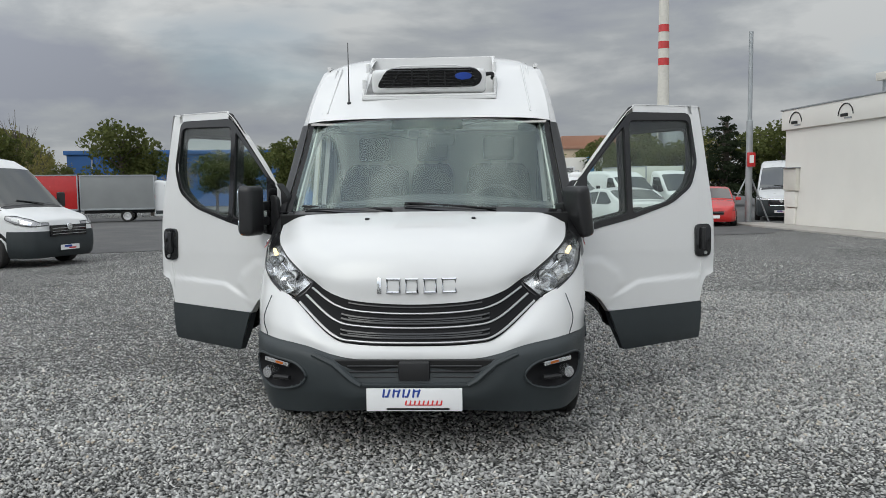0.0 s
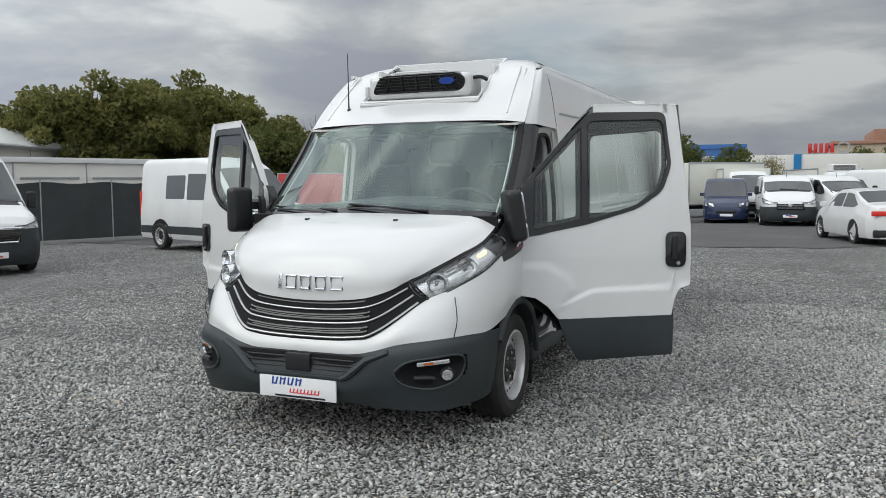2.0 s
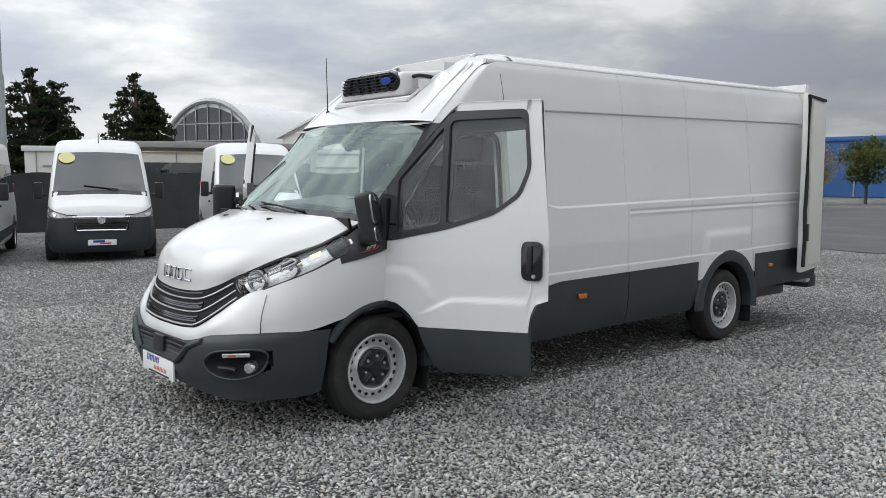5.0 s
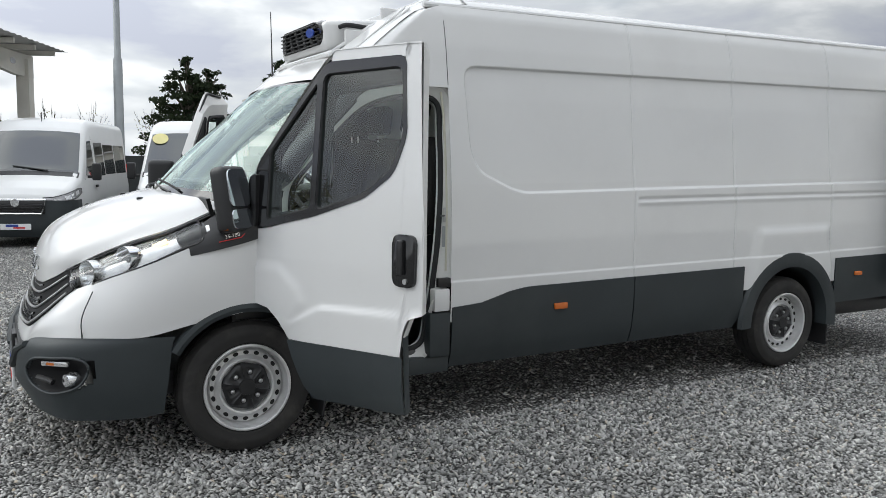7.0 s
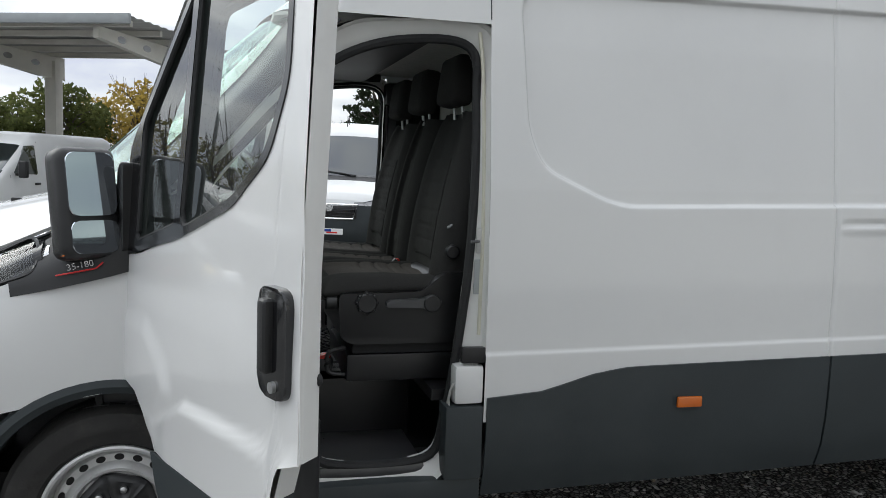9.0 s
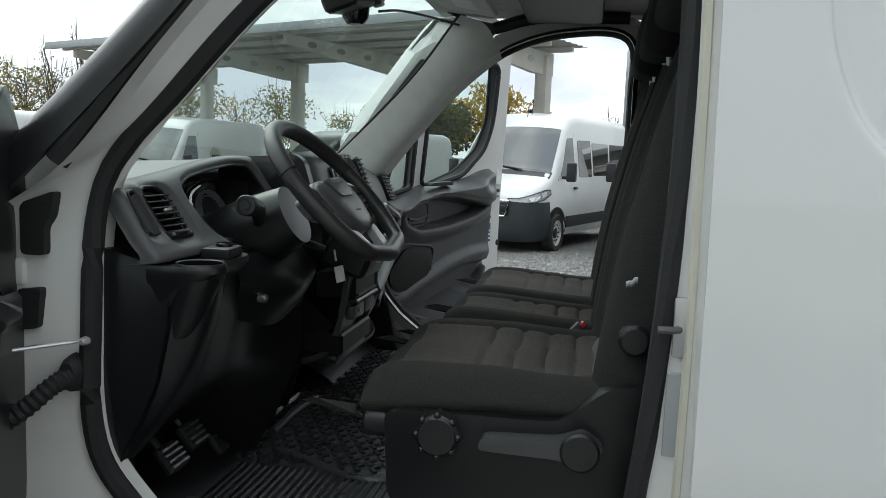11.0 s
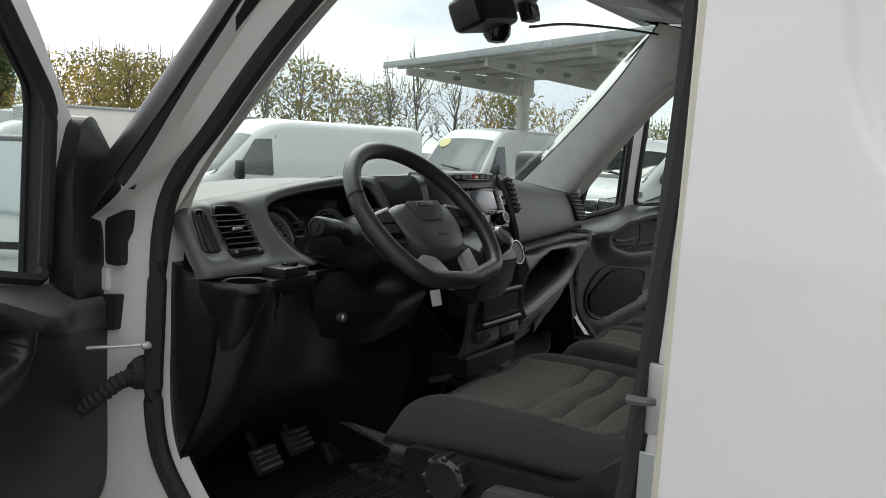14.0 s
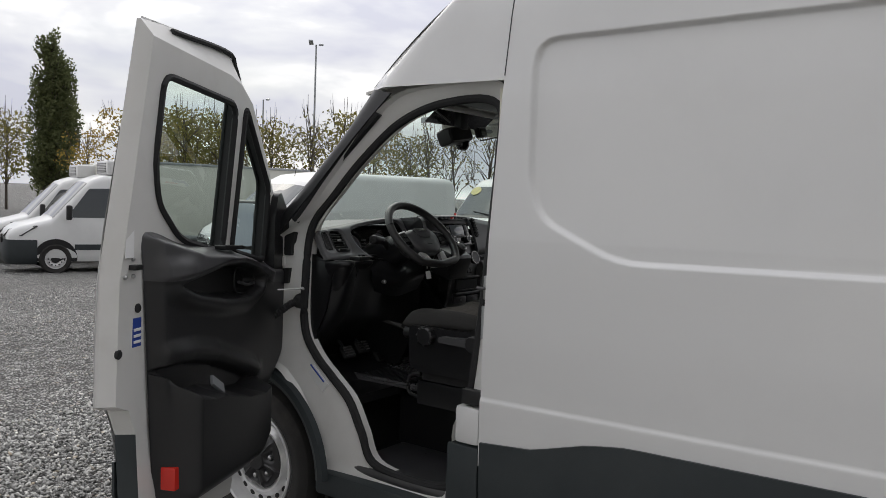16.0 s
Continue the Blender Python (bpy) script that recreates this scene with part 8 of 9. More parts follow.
tread1 = [span((0.36, 1.22 + 0.018 * k, 0.706), (0.58, 1.229 + 0.018 * k, 0.714)) for k in range(26)]
for i in range(14):
    for j in range(16):
        x, y = 0.315 - 0.037 * i, 1.225 + 0.040 * j + 0.02 * (i % 2)
        if x > -0.08 or (y < 1.5 and x > -0.18 and y > 1.25 and y < 1.36):
            tread1.append(chevron(x, y, 0.710))
tread2 = [chevron(-0.25 - 0.037 * i, 1.16 + 0.040 * j + 0.02 * (i % 2), 0.709) for i in range(16) for j in range(10) if 1.16 + 0.040 * j < 1.72 - 0.38 * 0.037 * i]
# ribs darker than their mat: edge shade put into the colour
part("mat_tread", bm_join(*tread1), MATRIB, mat1, "raised tread ribs", kind="stuff")
part("mat_tread", bm_join(*tread2), MATRIB, mat2, "raised tread ribs", kind="stuff")
part("mat_rim", tube([(0.59, 1.20, 0.712), (0.59, 1.93, 0.712), (-0.09, 1.93, 0.712), (-0.09, 1.52, 0.712), (-0.19, 1.33, 0.712), (-0.19, 1.21, 0.712)], 0.010, 6, 0, True), MAT, mat1)
part("mat_rim", tube([(0.26, 1.33, 0.712), (0.335, 1.47, 0.712), (0.38, 1.535, 0.712), (0.375, 1.64, 0.712), (0.30, 1.75, 0.712)], 0.009, 6, 24), MAT, mat1)
part("heel_strip", tube([(0.17, 1.272, 0.722), (0.0, 1.270, 0.726), (-0.14, 1.282, 0.724)], 0.011, 8, 12), DOORTRIM, van, "grey floor strip beside the console")
# near-black wall: the shade behind the dashboard put into its colour
part("front_wall", patch([[(x, 0.98, 0.66) for x in (-0.92, 0, 0.92)], [(x, 0.93, 1.0) for x in (-0.92, 0, 0.92)], [(x, 0.85, 1.33) for x in (-0.92, 0, 0.92)]], 8, 6, 0.02), INK_SHADE, van, "front wall lining, near-black for the shade behind the dash")
for s in (1, -1):
    part("footwell_side", prism([(0.95, 0.66), (1.36, 0.66), (1.30, 0.90), (1.25, 1.15), (1.25, 1.30), (1.0, 1.34), (0.95, 1.34)], "x", s * 0.865, s * 0.90, 0.008, 1), DASHLOW, van, "black footwell side trim")
    part("pillar_lining", patch([[(s * 0.862, 0.953, 1.292), (s * 0.847, 1.210, 1.536), (s * 0.827, 1.409, 1.743), (s * 0.805, 1.565, 1.945)], [(s * 0.862, 1.08, 1.34), (s * 0.848, 1.265, 1.525), (s * 0.832, 1.47, 1.735), (s * 0.80, 1.65, 1.915)], [(s * 0.872, 1.20, 1.33), (s * 0.862, 1.345, 1.50), (s * 0.852, 1.52, 1.69), (s * 0.83, 1.69, 1.855)], [(s * 0.918, 1.268, 1.352), (s * 0.908, 1.405, 1.525), (s * 0.892, 1.548, 1.682), (s * 0.872, 1.705, 1.812)]], 12, 16, 0.01), PILLAR, van, "pale grey A-pillar lining")
    part("side_lining", span((s * 0.865, 2.205, 0.70), (s * 0.885, 2.5, 1.93), 0.008), DASHLOW, van, "dark B-pillar lining")
    part("door_header", tube([(s * 0.835, 1.68, 1.905), (s * 0.835, 1.85, 1.945), (s * 0.835, 2.15, 1.945)], 0.022, 8, 12), DASHLOW, van)
part("cab_wall", span((-0.86, 2.50, 0.66), (0.86, 2.53, 2.0)), HEADLINER, van, "pale cab rear wall")
part("headliner", patch([[(x, 1.49, 1.955) for x in (-0.84, -0.4, 0, 0.4, 0.84)], [(x, 1.75, 1.985 + 0.02 * (abs(x) < 0.5)) for x in (-0.86, -0.4, 0, 0.4, 0.86)], [(x, 2.1, 1.975 + 0.03 * (abs(x) < 0.5)) for x in (-0.87, -0.4, 0, 0.4, 0.87)], [(x, 2.51, 1.97 + 0.03 * (abs(x) < 0.5)) for x in (-0.87, -0.4, 0, 0.4, 0.87)]], 16, 18, 0.012), HEADLINER, van, "grey-beige cab headliner")
part("overhead_shelf", span((-0.80, 1.80, 1.915), (0.80, 2.06, 1.965), 0.02), DASH, van, "dark overhead shelf edge")
for x in (0.42, -0.42):
    vis = part("sun_visor", moved(box((0, 0, 0), (0.46, 0.19, 0.02), 0.008, 3), pose(x, 1.62, 1.935, -10)), PILLAR, van, "pale grey sun visor")
    part("visor_label", moved(box((0, 0, 0), (0.16, 0.07, 0.003), 0.001, 1), pose(x - 0.05, 1.625, 1.9235, -10)), PLATEW, vis)
dome = part("roof_console", box((0.02, 1.66, 1.945), (0.24, 0.15, 0.035), 0.012, 2), PILLAR, van, "roof console with lamp")
part("dome_lens", box((0.02, 1.66, 1.925), (0.10, 0.06, 0.01), 0.004, 1), REFLECT, dome)
cam_u = part("screen_camera", moved(box((0, 0, 0), (0.19, 0.09, 0.080), 0.022, 3), pose(0.10, 1.425, 1.838, 18, 9, 0)), BLACK, van, "black camera box hanging at the windscreen")
part("camera_dome", moved(lathe([(0, -0.028), (0.022, -0.024), (0.034, -0.008), (0.036, 0.02), (0, 0.02)], 20, "z"), pose(0.04, 1.43, 1.80)), GLOSSBLK, cam_u)
part("camera_bracket", span((0.05, 1.43, 1.87), (0.12, 1.47, 1.965), 0.01), BLACK, cam_u)
disp = part("fridge_display", moved(box((0, 0, 0), (0.085, 0.03, 0.05), 0.006, 2), pose(-0.10, 1.445, 1.872, 15, 6, 8)), BLACK, van, "small black cooling display")
part("display_pane", moved(box((0, 0, 0), (0.066, 0.004, 0.03), 0.001, 1), pose(-0.10, 1.461, 1.877, 15, 6, 8)), GLOSSBLK, disp)
part("cable", tube([(0.80, 1.56, 1.93), (0.60, 1.50, 1.955), (0.35, 1.46, 1.945), (0.15, 1.43, 1.90)], 0.004, 6, 24), BLACK, van, "thin loose cable")
part("cable", tube([(-0.08, 1.46, 1.83), (-0.3, 1.47, 1.87), (-0.6, 1.51, 1.90), (-0.8, 1.56, 1.91)], 0.004, 6, 24), BLACK, van, "thin loose cable")

# dashboard
XS = (0.885, 0.76, 0.64, 0.52, 0.38, 0.26, 0.08, -0.10, -0.35, -0.65, -0.885)
def drow(ys_, zs_):
    return [(x, y, z) for x, y, z in zip(XS, ys_, zs_)]
TOPD = [drow((1.075, 0.99, 0.935, 0.90, 0.875, 0.86, 0.85, 0.85, 0.875, 0.935, 1.075), (1.360, 1.374, 1.388, 1.397, 1.402, 1.405, 1.405, 1.405, 1.402, 1.392, 1.372)),
        drow((1.16, 1.13, 1.11, 1.10, 1.10, 1.08, 1.09, 1.09, 1.09, 1.12, 1.15), (1.368, 1.382, 1.396, 1.408, 1.414, 1.416, 1.420, 1.420, 1.402, 1.386, 1.370)),
        drow((1.25, 1.255, 1.25, 1.245, 1.24, 1.25, 1.31, 1.32, 1.28, 1.25, 1.22), (1.378, 1.391, 1.404, 1.420, 1.429, 1.430, 1.446, 1.446, 1.412, 1.39, 1.372))]
dash = part("dashboard", patch(TOPD, 16, 60, 0.014), DASH, van, "grey moulded dashboard top")
part("dash_brow", patch([[(0.30, 1.262, 1.431), (0.08, 1.31, 1.446), (-0.10, 1.32, 1.446), (-0.35, 1.28, 1.412), (-0.65, 1.25, 1.39), (-0.885, 1.22, 1.372)], [(0.30, 1.345, 1.432), (0.08, 1.372, 1.444), (-0.10, 1.372, 1.440), (-0.35, 1.325, 1.420), (-0.65, 1.285, 1.390), (-0.89, 1.245, 1.368)]], 4, 40, 0.012), DASH, dash)


def face_y(z):
    """Sloping face of the driver's fascia."""
    return 2.196 - 0.65 * z


def inside(poly, x, z):
    hit = np.zeros(x.shape, bool)
    for k in range(len(poly)):
        (xa, za), (xb, zb) = poly[k - 1], poly[k]
        if za != zb:
            hit ^= ((za > z) != (zb > z)) & (x < (xb - xa) * (z - za) / (zb - za) + xa)
    return hit


XF = (0.905, 0.893, 0.80, 0.69, 0.58, 0.45, 0.36, 0.295)
CY = (1.235, 1.262, 1.262, 1.256, 1.252, 1.246, 1.246, 1.255)
CZ = (1.358, 1.380, 1.391, 1.403, 1.417, 1.429, 1.432, 1.431)
BACK = (-0.04, -0.006, 0, 0, 0, 0, 0, 0)
fr = [[(x, y, z) for x, y, z in zip(XF, CY, CZ)]]
fr.append([(x, face_y(z - 0.014) - 0.003 + b, z - 0.012) for x, z, b in zip(XF, CZ, BACK)])
for z, dy in ((1.345, 0), (1.29, 0), (1.270, 0.004), (1.258, -0.006), (1.254, -0.04)):
    fr.append([(x, face_y(z) + dy + b, z) for x, b in zip(XF, BACK)])
FP = patch_points(fr, 110, 220)
VENT = rounded([(0.832, 1.377), (0.764, 1.374), (0.748, 1.292), (0.832, 1.292)], 0.022)
SLIM = rounded([(0.875, 1.369), (0.851, 1.372), (0.849, 1.302), (0.882, 1.302)], 0.010)
GAUGE = rounded([(0.696, 1.374), (0.640, 1.390), (0.56, 1.400), (0.42, 1.412), (0.335, 1.408), (0.315, 1.35), (0.315, 1.250), (0.586, 1.250), (0.650, 1.278), (0.690, 1.325)], 0.02)
for poly in (VENT, SLIM, GAUGE):
    gap = np.maximum(outline_field(poly, FP[..., 0], FP[..., 2])[0], 0)
    FP[..., 1] -= 0.011 * (1 - smooth01(gap / 0.017)) * (FP[..., 1] > 1.262)
FC = (FP[:-1, :-1] + FP[1:, 1:] + FP[1:, :-1] + FP[:-1, 1:]) / 4
hole = np.zeros(FC.shape[:2], bool)
for poly in (VENT, SLIM, GAUGE):
    hole |= inside(poly, FC[..., 0], FC[..., 2]) & (FC[..., 1] > 1.248)
fascia = part("fascia", grid_bm(FP, 0.0, ~hole), DASH, dash, "smooth grey fascia round vents and gauges")
for poly, r in ((VENT, 0.0035), (SLIM, 0.0035), (GAUGE, 0.003)):
    part("opening_rim", tube([(x, face_y(z) - 0.0125, z) for x, z in poly], r, 8, 0, True), BLACK, fascia)
for poly, w in ((VENT, 0.082), (SLIM, 0.028)):
    xm, zm = sum(p[0] for p in poly) / len(poly), sum(p[1] for p in poly) / len(poly)
    vm = pose(xm, face_y(zm), zm, 33)
    vent = part("air_vent", moved(prism([((x - xm) * 1.06, (z - zm) / 0.839 * 1.06) for x, z in poly], "y", -0.045, -0.020, 0.0, 1), vm), INK_SHADE, dash, "black air vent with slats")
    for k in range(7 if w > 0.05 else 1):
        if w > 0.05:
            part("vent_slat", moved(moved(box((0, 0, 0), (w + 0.004 - 0.002 * k, 0.018, 0.003), 0.001, 1), pose(0.002 - 0.001 * k, -0.012, 0.040 - 0.012 * k, -28)), vm), BLACK, vent)
    if w > 0.05:
        part("vent_slider", moved(box((0.004, 0.0, 0.004), (0.024, 0.008, 0.007), 0.002, 1), vm), SATIN, vent)
        part("vent_foot", moved(box((-0.002, -0.010, -0.041), (w, 0.016, 0.016), 0.004, 2), vm), BLACK, vent)
        part("vent_wheel", moved(box((0.0, 0.0, -0.041), (0.034, 0.008, 0.007), 0.003, 1), vm), RUBBER, vent)
        for dx in (-0.030, 0.028):
            part("vent_dot", moved(cyl((dx, -0.001, -0.041), 0.0036, 0.004, "y", 10), vm), SATIN, vent)
    else:
        for k in range(3):
            part("vent_slat", moved(moved(box((0, 0, 0), (0.003, 0.018, 0.076), 0.001, 1), pose(-0.008 + 0.008 * k, -0.012, 0, 0, 0, 30)), vm), BLACK, vent)
        for k in range(7):
            part("vent_slat", moved(box((0, -0.018, -0.033 + 0.011 * k), (0.028, 0.010, 0.002)), vm), BLACK, vent)
# instrument cluster
part("console_cheek", prism(rounded([(1.18, 1.425), (1.372, 1.440), (1.392, 1.424), (1.412, 1.36), (1.440, 1.28), (1.44, 1.22), (1.28, 1.22), (1.18, 1.26)], 0.012), "x", 0.272, 0.299, 0.006, 2), DASHLOW, dash, "black cheek between gauges and radio")
part("gauge_housing", span((0.30, 1.12, 1.255), (0.70, 1.135, 1.378)), INK_SHADE, dash, "black instrument housing")
part("gauge_floor", patch([[(0.72, 1.12, 1.262), (0.30, 1.12, 1.262)], [(0.72, 1.34, 1.268), (0.30, 1.34, 1.268)]], 3, 3, 0.006), BLACK, dash)
part("gauge_roof", patch([[(0.70, 1.12, 1.374), (0.5, 1.12, 1.394), (0.30, 1.12, 1.40)], [(0.70, 1.255, 1.378), (0.5, 1.255, 1.404), (0.30, 1.255, 1.408)]], 4, 8, 0.004), INK_SHADE, dash)
for x in (0.31, 0.704):
    part("gauge_cheek", span((x - 0.004, 1.12, 1.26), (x + 0.004, 1.26, 1.372)), INK_SHADE, dash)
part("gauge_plate", moved(box((0, 0, 0), (0.38, 0.01, 0.13), 0.004, 1), pose(0.51, 1.190, 1.312, 22)), GLOSSBLK, dash, "gloss black gauge plate")
for x in (0.605, 0.405):
    dial = part("dial", moved(cyl((0, 0, 0), 0.056, 0.012, "y", 32, 0.003), pose(x, 1.214, 1.293, 22)), GLOSSBLK, dash, "round black dial with pale figures as bars")
    part("dial_ring", moved(lathe([(0.057, -0.002), (0.061, -0.002), (0.061, 0.014), (0.058, 0.012), (0.057, -0.002)], 48, "y"), pose(x, 1.217, 1.293, 22)), SILVER, dial)
    for k in range(21):
        a = radians(-40 + 13 * k)
        part("dial_tick", moved(box((0.049 * math.cos(a), 0.007, 0.049 * math.sin(a)), (0.006, 0.002, 0.002)), pose(x, 1.214, 1.293, 22)), PLATEW, dial)
    part("dial_hand", moved(moved(box((0.018, 0.010, 0), (0.040, 0.002, 0.003)), pose(0, 0, 0, 0, 35)), pose(x, 1.214, 1.293, 22)), RED, dial, "thin red needle")
for text, a in (("150", 42), ("170", 18), ("190", -6)):
    fig = bpy.data.curves.new("dial_figure", "FONT")
    fig.body, fig.size, fig.align_x, fig.align_y = text, 0.011, "CENTER", "CENTER"
    fig.materials.append(PLATEW)
    fob = new("dial_figure", fig)
    fob.parent, fob.matrix_basis = dash, pose(0.605, 1.214, 1.293, 22) @ pose(-0.036 * math.cos(radians(a)), 0.0075, 0.036 * math.sin(radians(a)), 90, 0, 180)
part("trip_panel", moved(box((0, 0, 0), (0.072, 0.006, 0.085), 0.003, 1), pose(0.505, 1.208, 1.312, 22)), GLOSSBLK, dash, "dark display between the dials")
for k in range(3):
    part("trip_bar", moved(box((0.004 * k, 0.005, 0.012 - 0.016 * k), (0.034 - 0.006 * k, 0.002, 0.004)), pose(0.505, 1.208, 1.312, 22)), GALV, dash)
GX = (0.702, 0.685, 0.655, 0.60, 0.51, 0.40, 0.325)
part("gauge_lens", patch([[(x, y + d, z) for x, y in zip(GX, (1.178, 1.198, 1.222, 1.240, 1.246, 1.246, 1.242))] for d, z in ((-0.022, 1.392), (-0.008, 1.36), (0.008, 1.32), (0.024, 1.28), (0.030, 1.268))], 12, 28), CLUSTER, dash, "clear instrument lens")
# lower dash, driver's side
LX = (0.893, 0.862, 0.81, 0.765, 0.66, 0.50, 0.30)
LOWER = [[(x, y, z) for x, y, z in zip(LX, ys_, zs_)] for ys_, zs_ in (
    ((1.385, 1.42, 1.425, 1.405, 1.395, 1.36, 1.38), (1.250, 1.250, 1.250, 1.250, 1.250, 1.245, 1.25)),
    ((1.392, 1.435, 1.435, 1.410, 1.392, 1.37, 1.40), (1.20, 1.20, 1.20, 1.20, 1.19, 1.16, 1.16)),
    ((1.375, 1.412, 1.412, 1.395, 1.380, 1.35, 1.395), (1.11, 1.11, 1.11, 1.11, 1.10, 1.08, 1.08)),
    ((1.350, 1.365, 1.36, 1.35, 1.340, 1.33, 1.39), (1.02, 1.01, 1.00, 1.00, 0.99, 0.98, 0.98)),
    ((1.27, 1.25, 1.22, 1.20, 1.18, 1.20, 1.34), (0.86, 0.85, 0.84, 0.85, 0.86, 0.86, 0.84)),
    ((1.22, 1.15, 1.10, 1.09, 1.08, 1.08, 1.28), (0.72, 0.72, 0.72, 0.73, 0.74, 0.74, 0.72)))]
part("lower_dash", patch(LOWER, 36, 60, 0.014), DASHLOW, van, "black lower dashboard")
part("panel_seam", tube([(0.777, 1.418, 1.247), (0.783, 1.424, 1.21), (0.800, 1.421, 1.165), (0.818, 1.415, 1.145), (0.845, 1.414, 1.138), (0.868, 1.410, 1.150), (0.882, 1.400, 1.18), (0.900, 1.388, 1.235)], 0.0028, 6, 40), INK_SHADE, van, "dark seam round the cup holder")
part("dash_end", prism(rounded([(1.02, 1.30), (1.24, 1.286), (1.366, 1.253), (1.384, 1.22), (1.378, 1.15), (1.358, 1.05), (1.31, 0.95), (1.26, 0.88), (1.20, 0.80), (1.02, 0.80)], 0.02), "x", 0.872, 0.899, 0.007, 2), DASHLOW, van, "black end panel of the dashboard")
SHELF = catmull([(0.902, 1.345), (0.908, 1.40), (0.898, 1.446), (0.866, 1.466), (0.836, 1.450), (0.808, 1.438), (0.74, 1.440), (0.695, 1.432), (0.672, 1.405), (0.668, 1.345)], 60)
CUP = (0.862, 1.420)


def loft(levels):
    """Closed outlines stacked on one another, capped at both ends."""
    bm = bmesh.new()
    rings = [[bm.verts.new(p) for p in lv] for lv in levels]
    n = len(rings[0])
    for a, b in zip(rings, rings[1:]):
        for k in range(n):
            bm.faces.new((a[k], a[(k + 1) % n], b[(k + 1) % n], b[k]))
    bm.faces.new(rings[0][::-1])
    bm.faces.new(rings[-1])
    return bm


def shrink(z, d, f=1.0, yb=1.345):
    return [(0.79 + (x - 0.79) * (1 - d), yb + (y - yb) * (f - d * 0.8), z) for x, y in SHELF]


shelf = part("dash_shelf", loft([shrink(1.180, 0.10, 0.42), shrink(1.212, 0.05, 0.62), shrink(1.232, 0.015, 0.92), shrink(1.244, 0.0), shrink(1.251, 0.004), shrink(1.2545, 0.018)]), DASHLOW, van, "black shelf under the fascia")
ring = [(CUP[0] + 0.041 * math.cos(2 * math.pi * k / 32), CUP[1] + 0.041 * math.sin(2 * math.pi * k / 32)) for k in range(32)]


def ringed(z, f, dx=0.0, dy=0.0):
    return [(CUP[0] + (x - CUP[0]) * f + dx, CUP[1] + (y - CUP[1]) * f + dy, z) for x, y in ring]


part("cup_body", loft([ringed(1.128, 0.62, -0.004, -0.042), ringed(1.133, 0.76, -0.004, -0.040), ringed(1.16, 0.86, -0.004, -0.030), ringed(1.21, 0.95, -0.002, -0.014), ringed(1.244, 1.04), ringed(1.252, 1.0)]), DASHLOW, van, "black cup holder bowl")
# flat disc on the uncut shelf; the hollow's shade is its colour
part("cup_well_disc", cyl((CUP[0], CUP[1], 1.2555), 0.036, 0.003, "z", 32), WELL_SHADE, van, "black disc standing for the shaded cup well")
part("cup_ring", moved(lathe([(0.036, -0.004), (0.0365, 0.003), (0.039, 0.0045), (0.042, 0.002), (0.044, -0.004), (0.036, -0.004)], 40, "z"), pose(CUP[0], CUP[1], 1.2545)), BLACK, van)
part("knee_bolster", patch([[(0.66, 1.37, 1.245), (0.5, 1.39, 1.24), (0.31, 1.38, 1.245)], [(0.66, 1.40, 1.19), (0.5, 1.46, 1.17), (0.31, 1.43, 1.18)], [(0.64, 1.36, 1.12), (0.5, 1.40, 1.08), (0.33, 1.40, 1.10)]], 10, 14, 0.012), DASHLOW, van)
ctl = part("control_box", moved(box((0, 0, 0), (0.074, 0.052, 0.018), 0.004, 2), pose(0.748, 1.404, 1.2635, 0, 0, 6)), BLACK, van, "small black control box with a knob")
part("control_knob", cyl((0.738, 1.404, 1.275), 0.0155, 0.008, "z", 28, 0.002), GLOSSBLK, ctl)
part("lower_knob", cyl((0.60, 1.42, 1.155), 0.009, 0.02, "y", 14, 0.003), SATIN, van)
# column, wheel
part("steering_column", tube([(0.48, 1.22, 1.20), (0.48, 1.36, 1.275), (0.48, 1.44, 1.315)], [0.088, 0.078, 0.064], 28), DASHLOW, van, "black steering column cowl")
WM = Matrix.Translation((0.48, 1.537, 1.360)) @ Matrix(((1, 0, 0, 0), (0, -0.69, 0.724, 0), (0, 0.724, 0.69, 0), (0, 0, 0, 1)))
wpts = []
for k in range(48):
    a = 2 * math.pi * k / 48
    wpts.append((0.190 * math.cos(a), max(0.185 * math.sin(a), -0.158 + 0.03 * abs(math.cos(a))), 0))
sw = part("steering_wheel", moved(tube(wpts, 0.0175, 12, 0, True), WM), LEATHER, van, "black leather steering wheel with flattened bottom")
HUBO = rounded([(-0.108, 0.020), (-0.075, 0.042), (0.075, 0.042), (0.108, 0.020), (0.100, -0.030), (0.070, -0.078), (0.03, -0.090), (-0.03, -0.090), (-0.070, -0.078), (-0.100, -0.030)], 0.02, 5)


def hub_level(f, z, dip=0.0):
    return [(x * f, -0.02 + (y + 0.02) * f, z - dip * (y < -0.05)) for x, y in HUBO]


part("hub_pad", moved(loft([hub_level(0.80, -0.045), hub_level(1.0, -0.030), hub_level(1.02, -0.012), hub_level(0.99, -0.003), hub_level(0.92, 0.004), hub_level(0.75, 0.009), hub_level(0.4, 0.011)]), WM), HUB, sw, "dark airbag pad", 60)
part("pad_panel", moved(prism(rounded([(-0.062, 0.036), (0.062, 0.036), (0.040, -0.012), (-0.040, -0.012)], 0.014), "z", 0.006, 0.0145, 0.003, 2), WM), HUB, sw)
part("pad_mark", moved(box((0.0, -0.048, 0.010), (0.034, 0.005, 0.003), 0.001, 1), WM), INK_SHADE, sw)
for k in range(5):
    part("chrome_mark", moved(box((-0.024 + 0.012 * k, 0.026, 0.0155), (0.009, 0.011, 0.004), 0.001, 1), WM), CHROME, sw, "plain chrome shape")
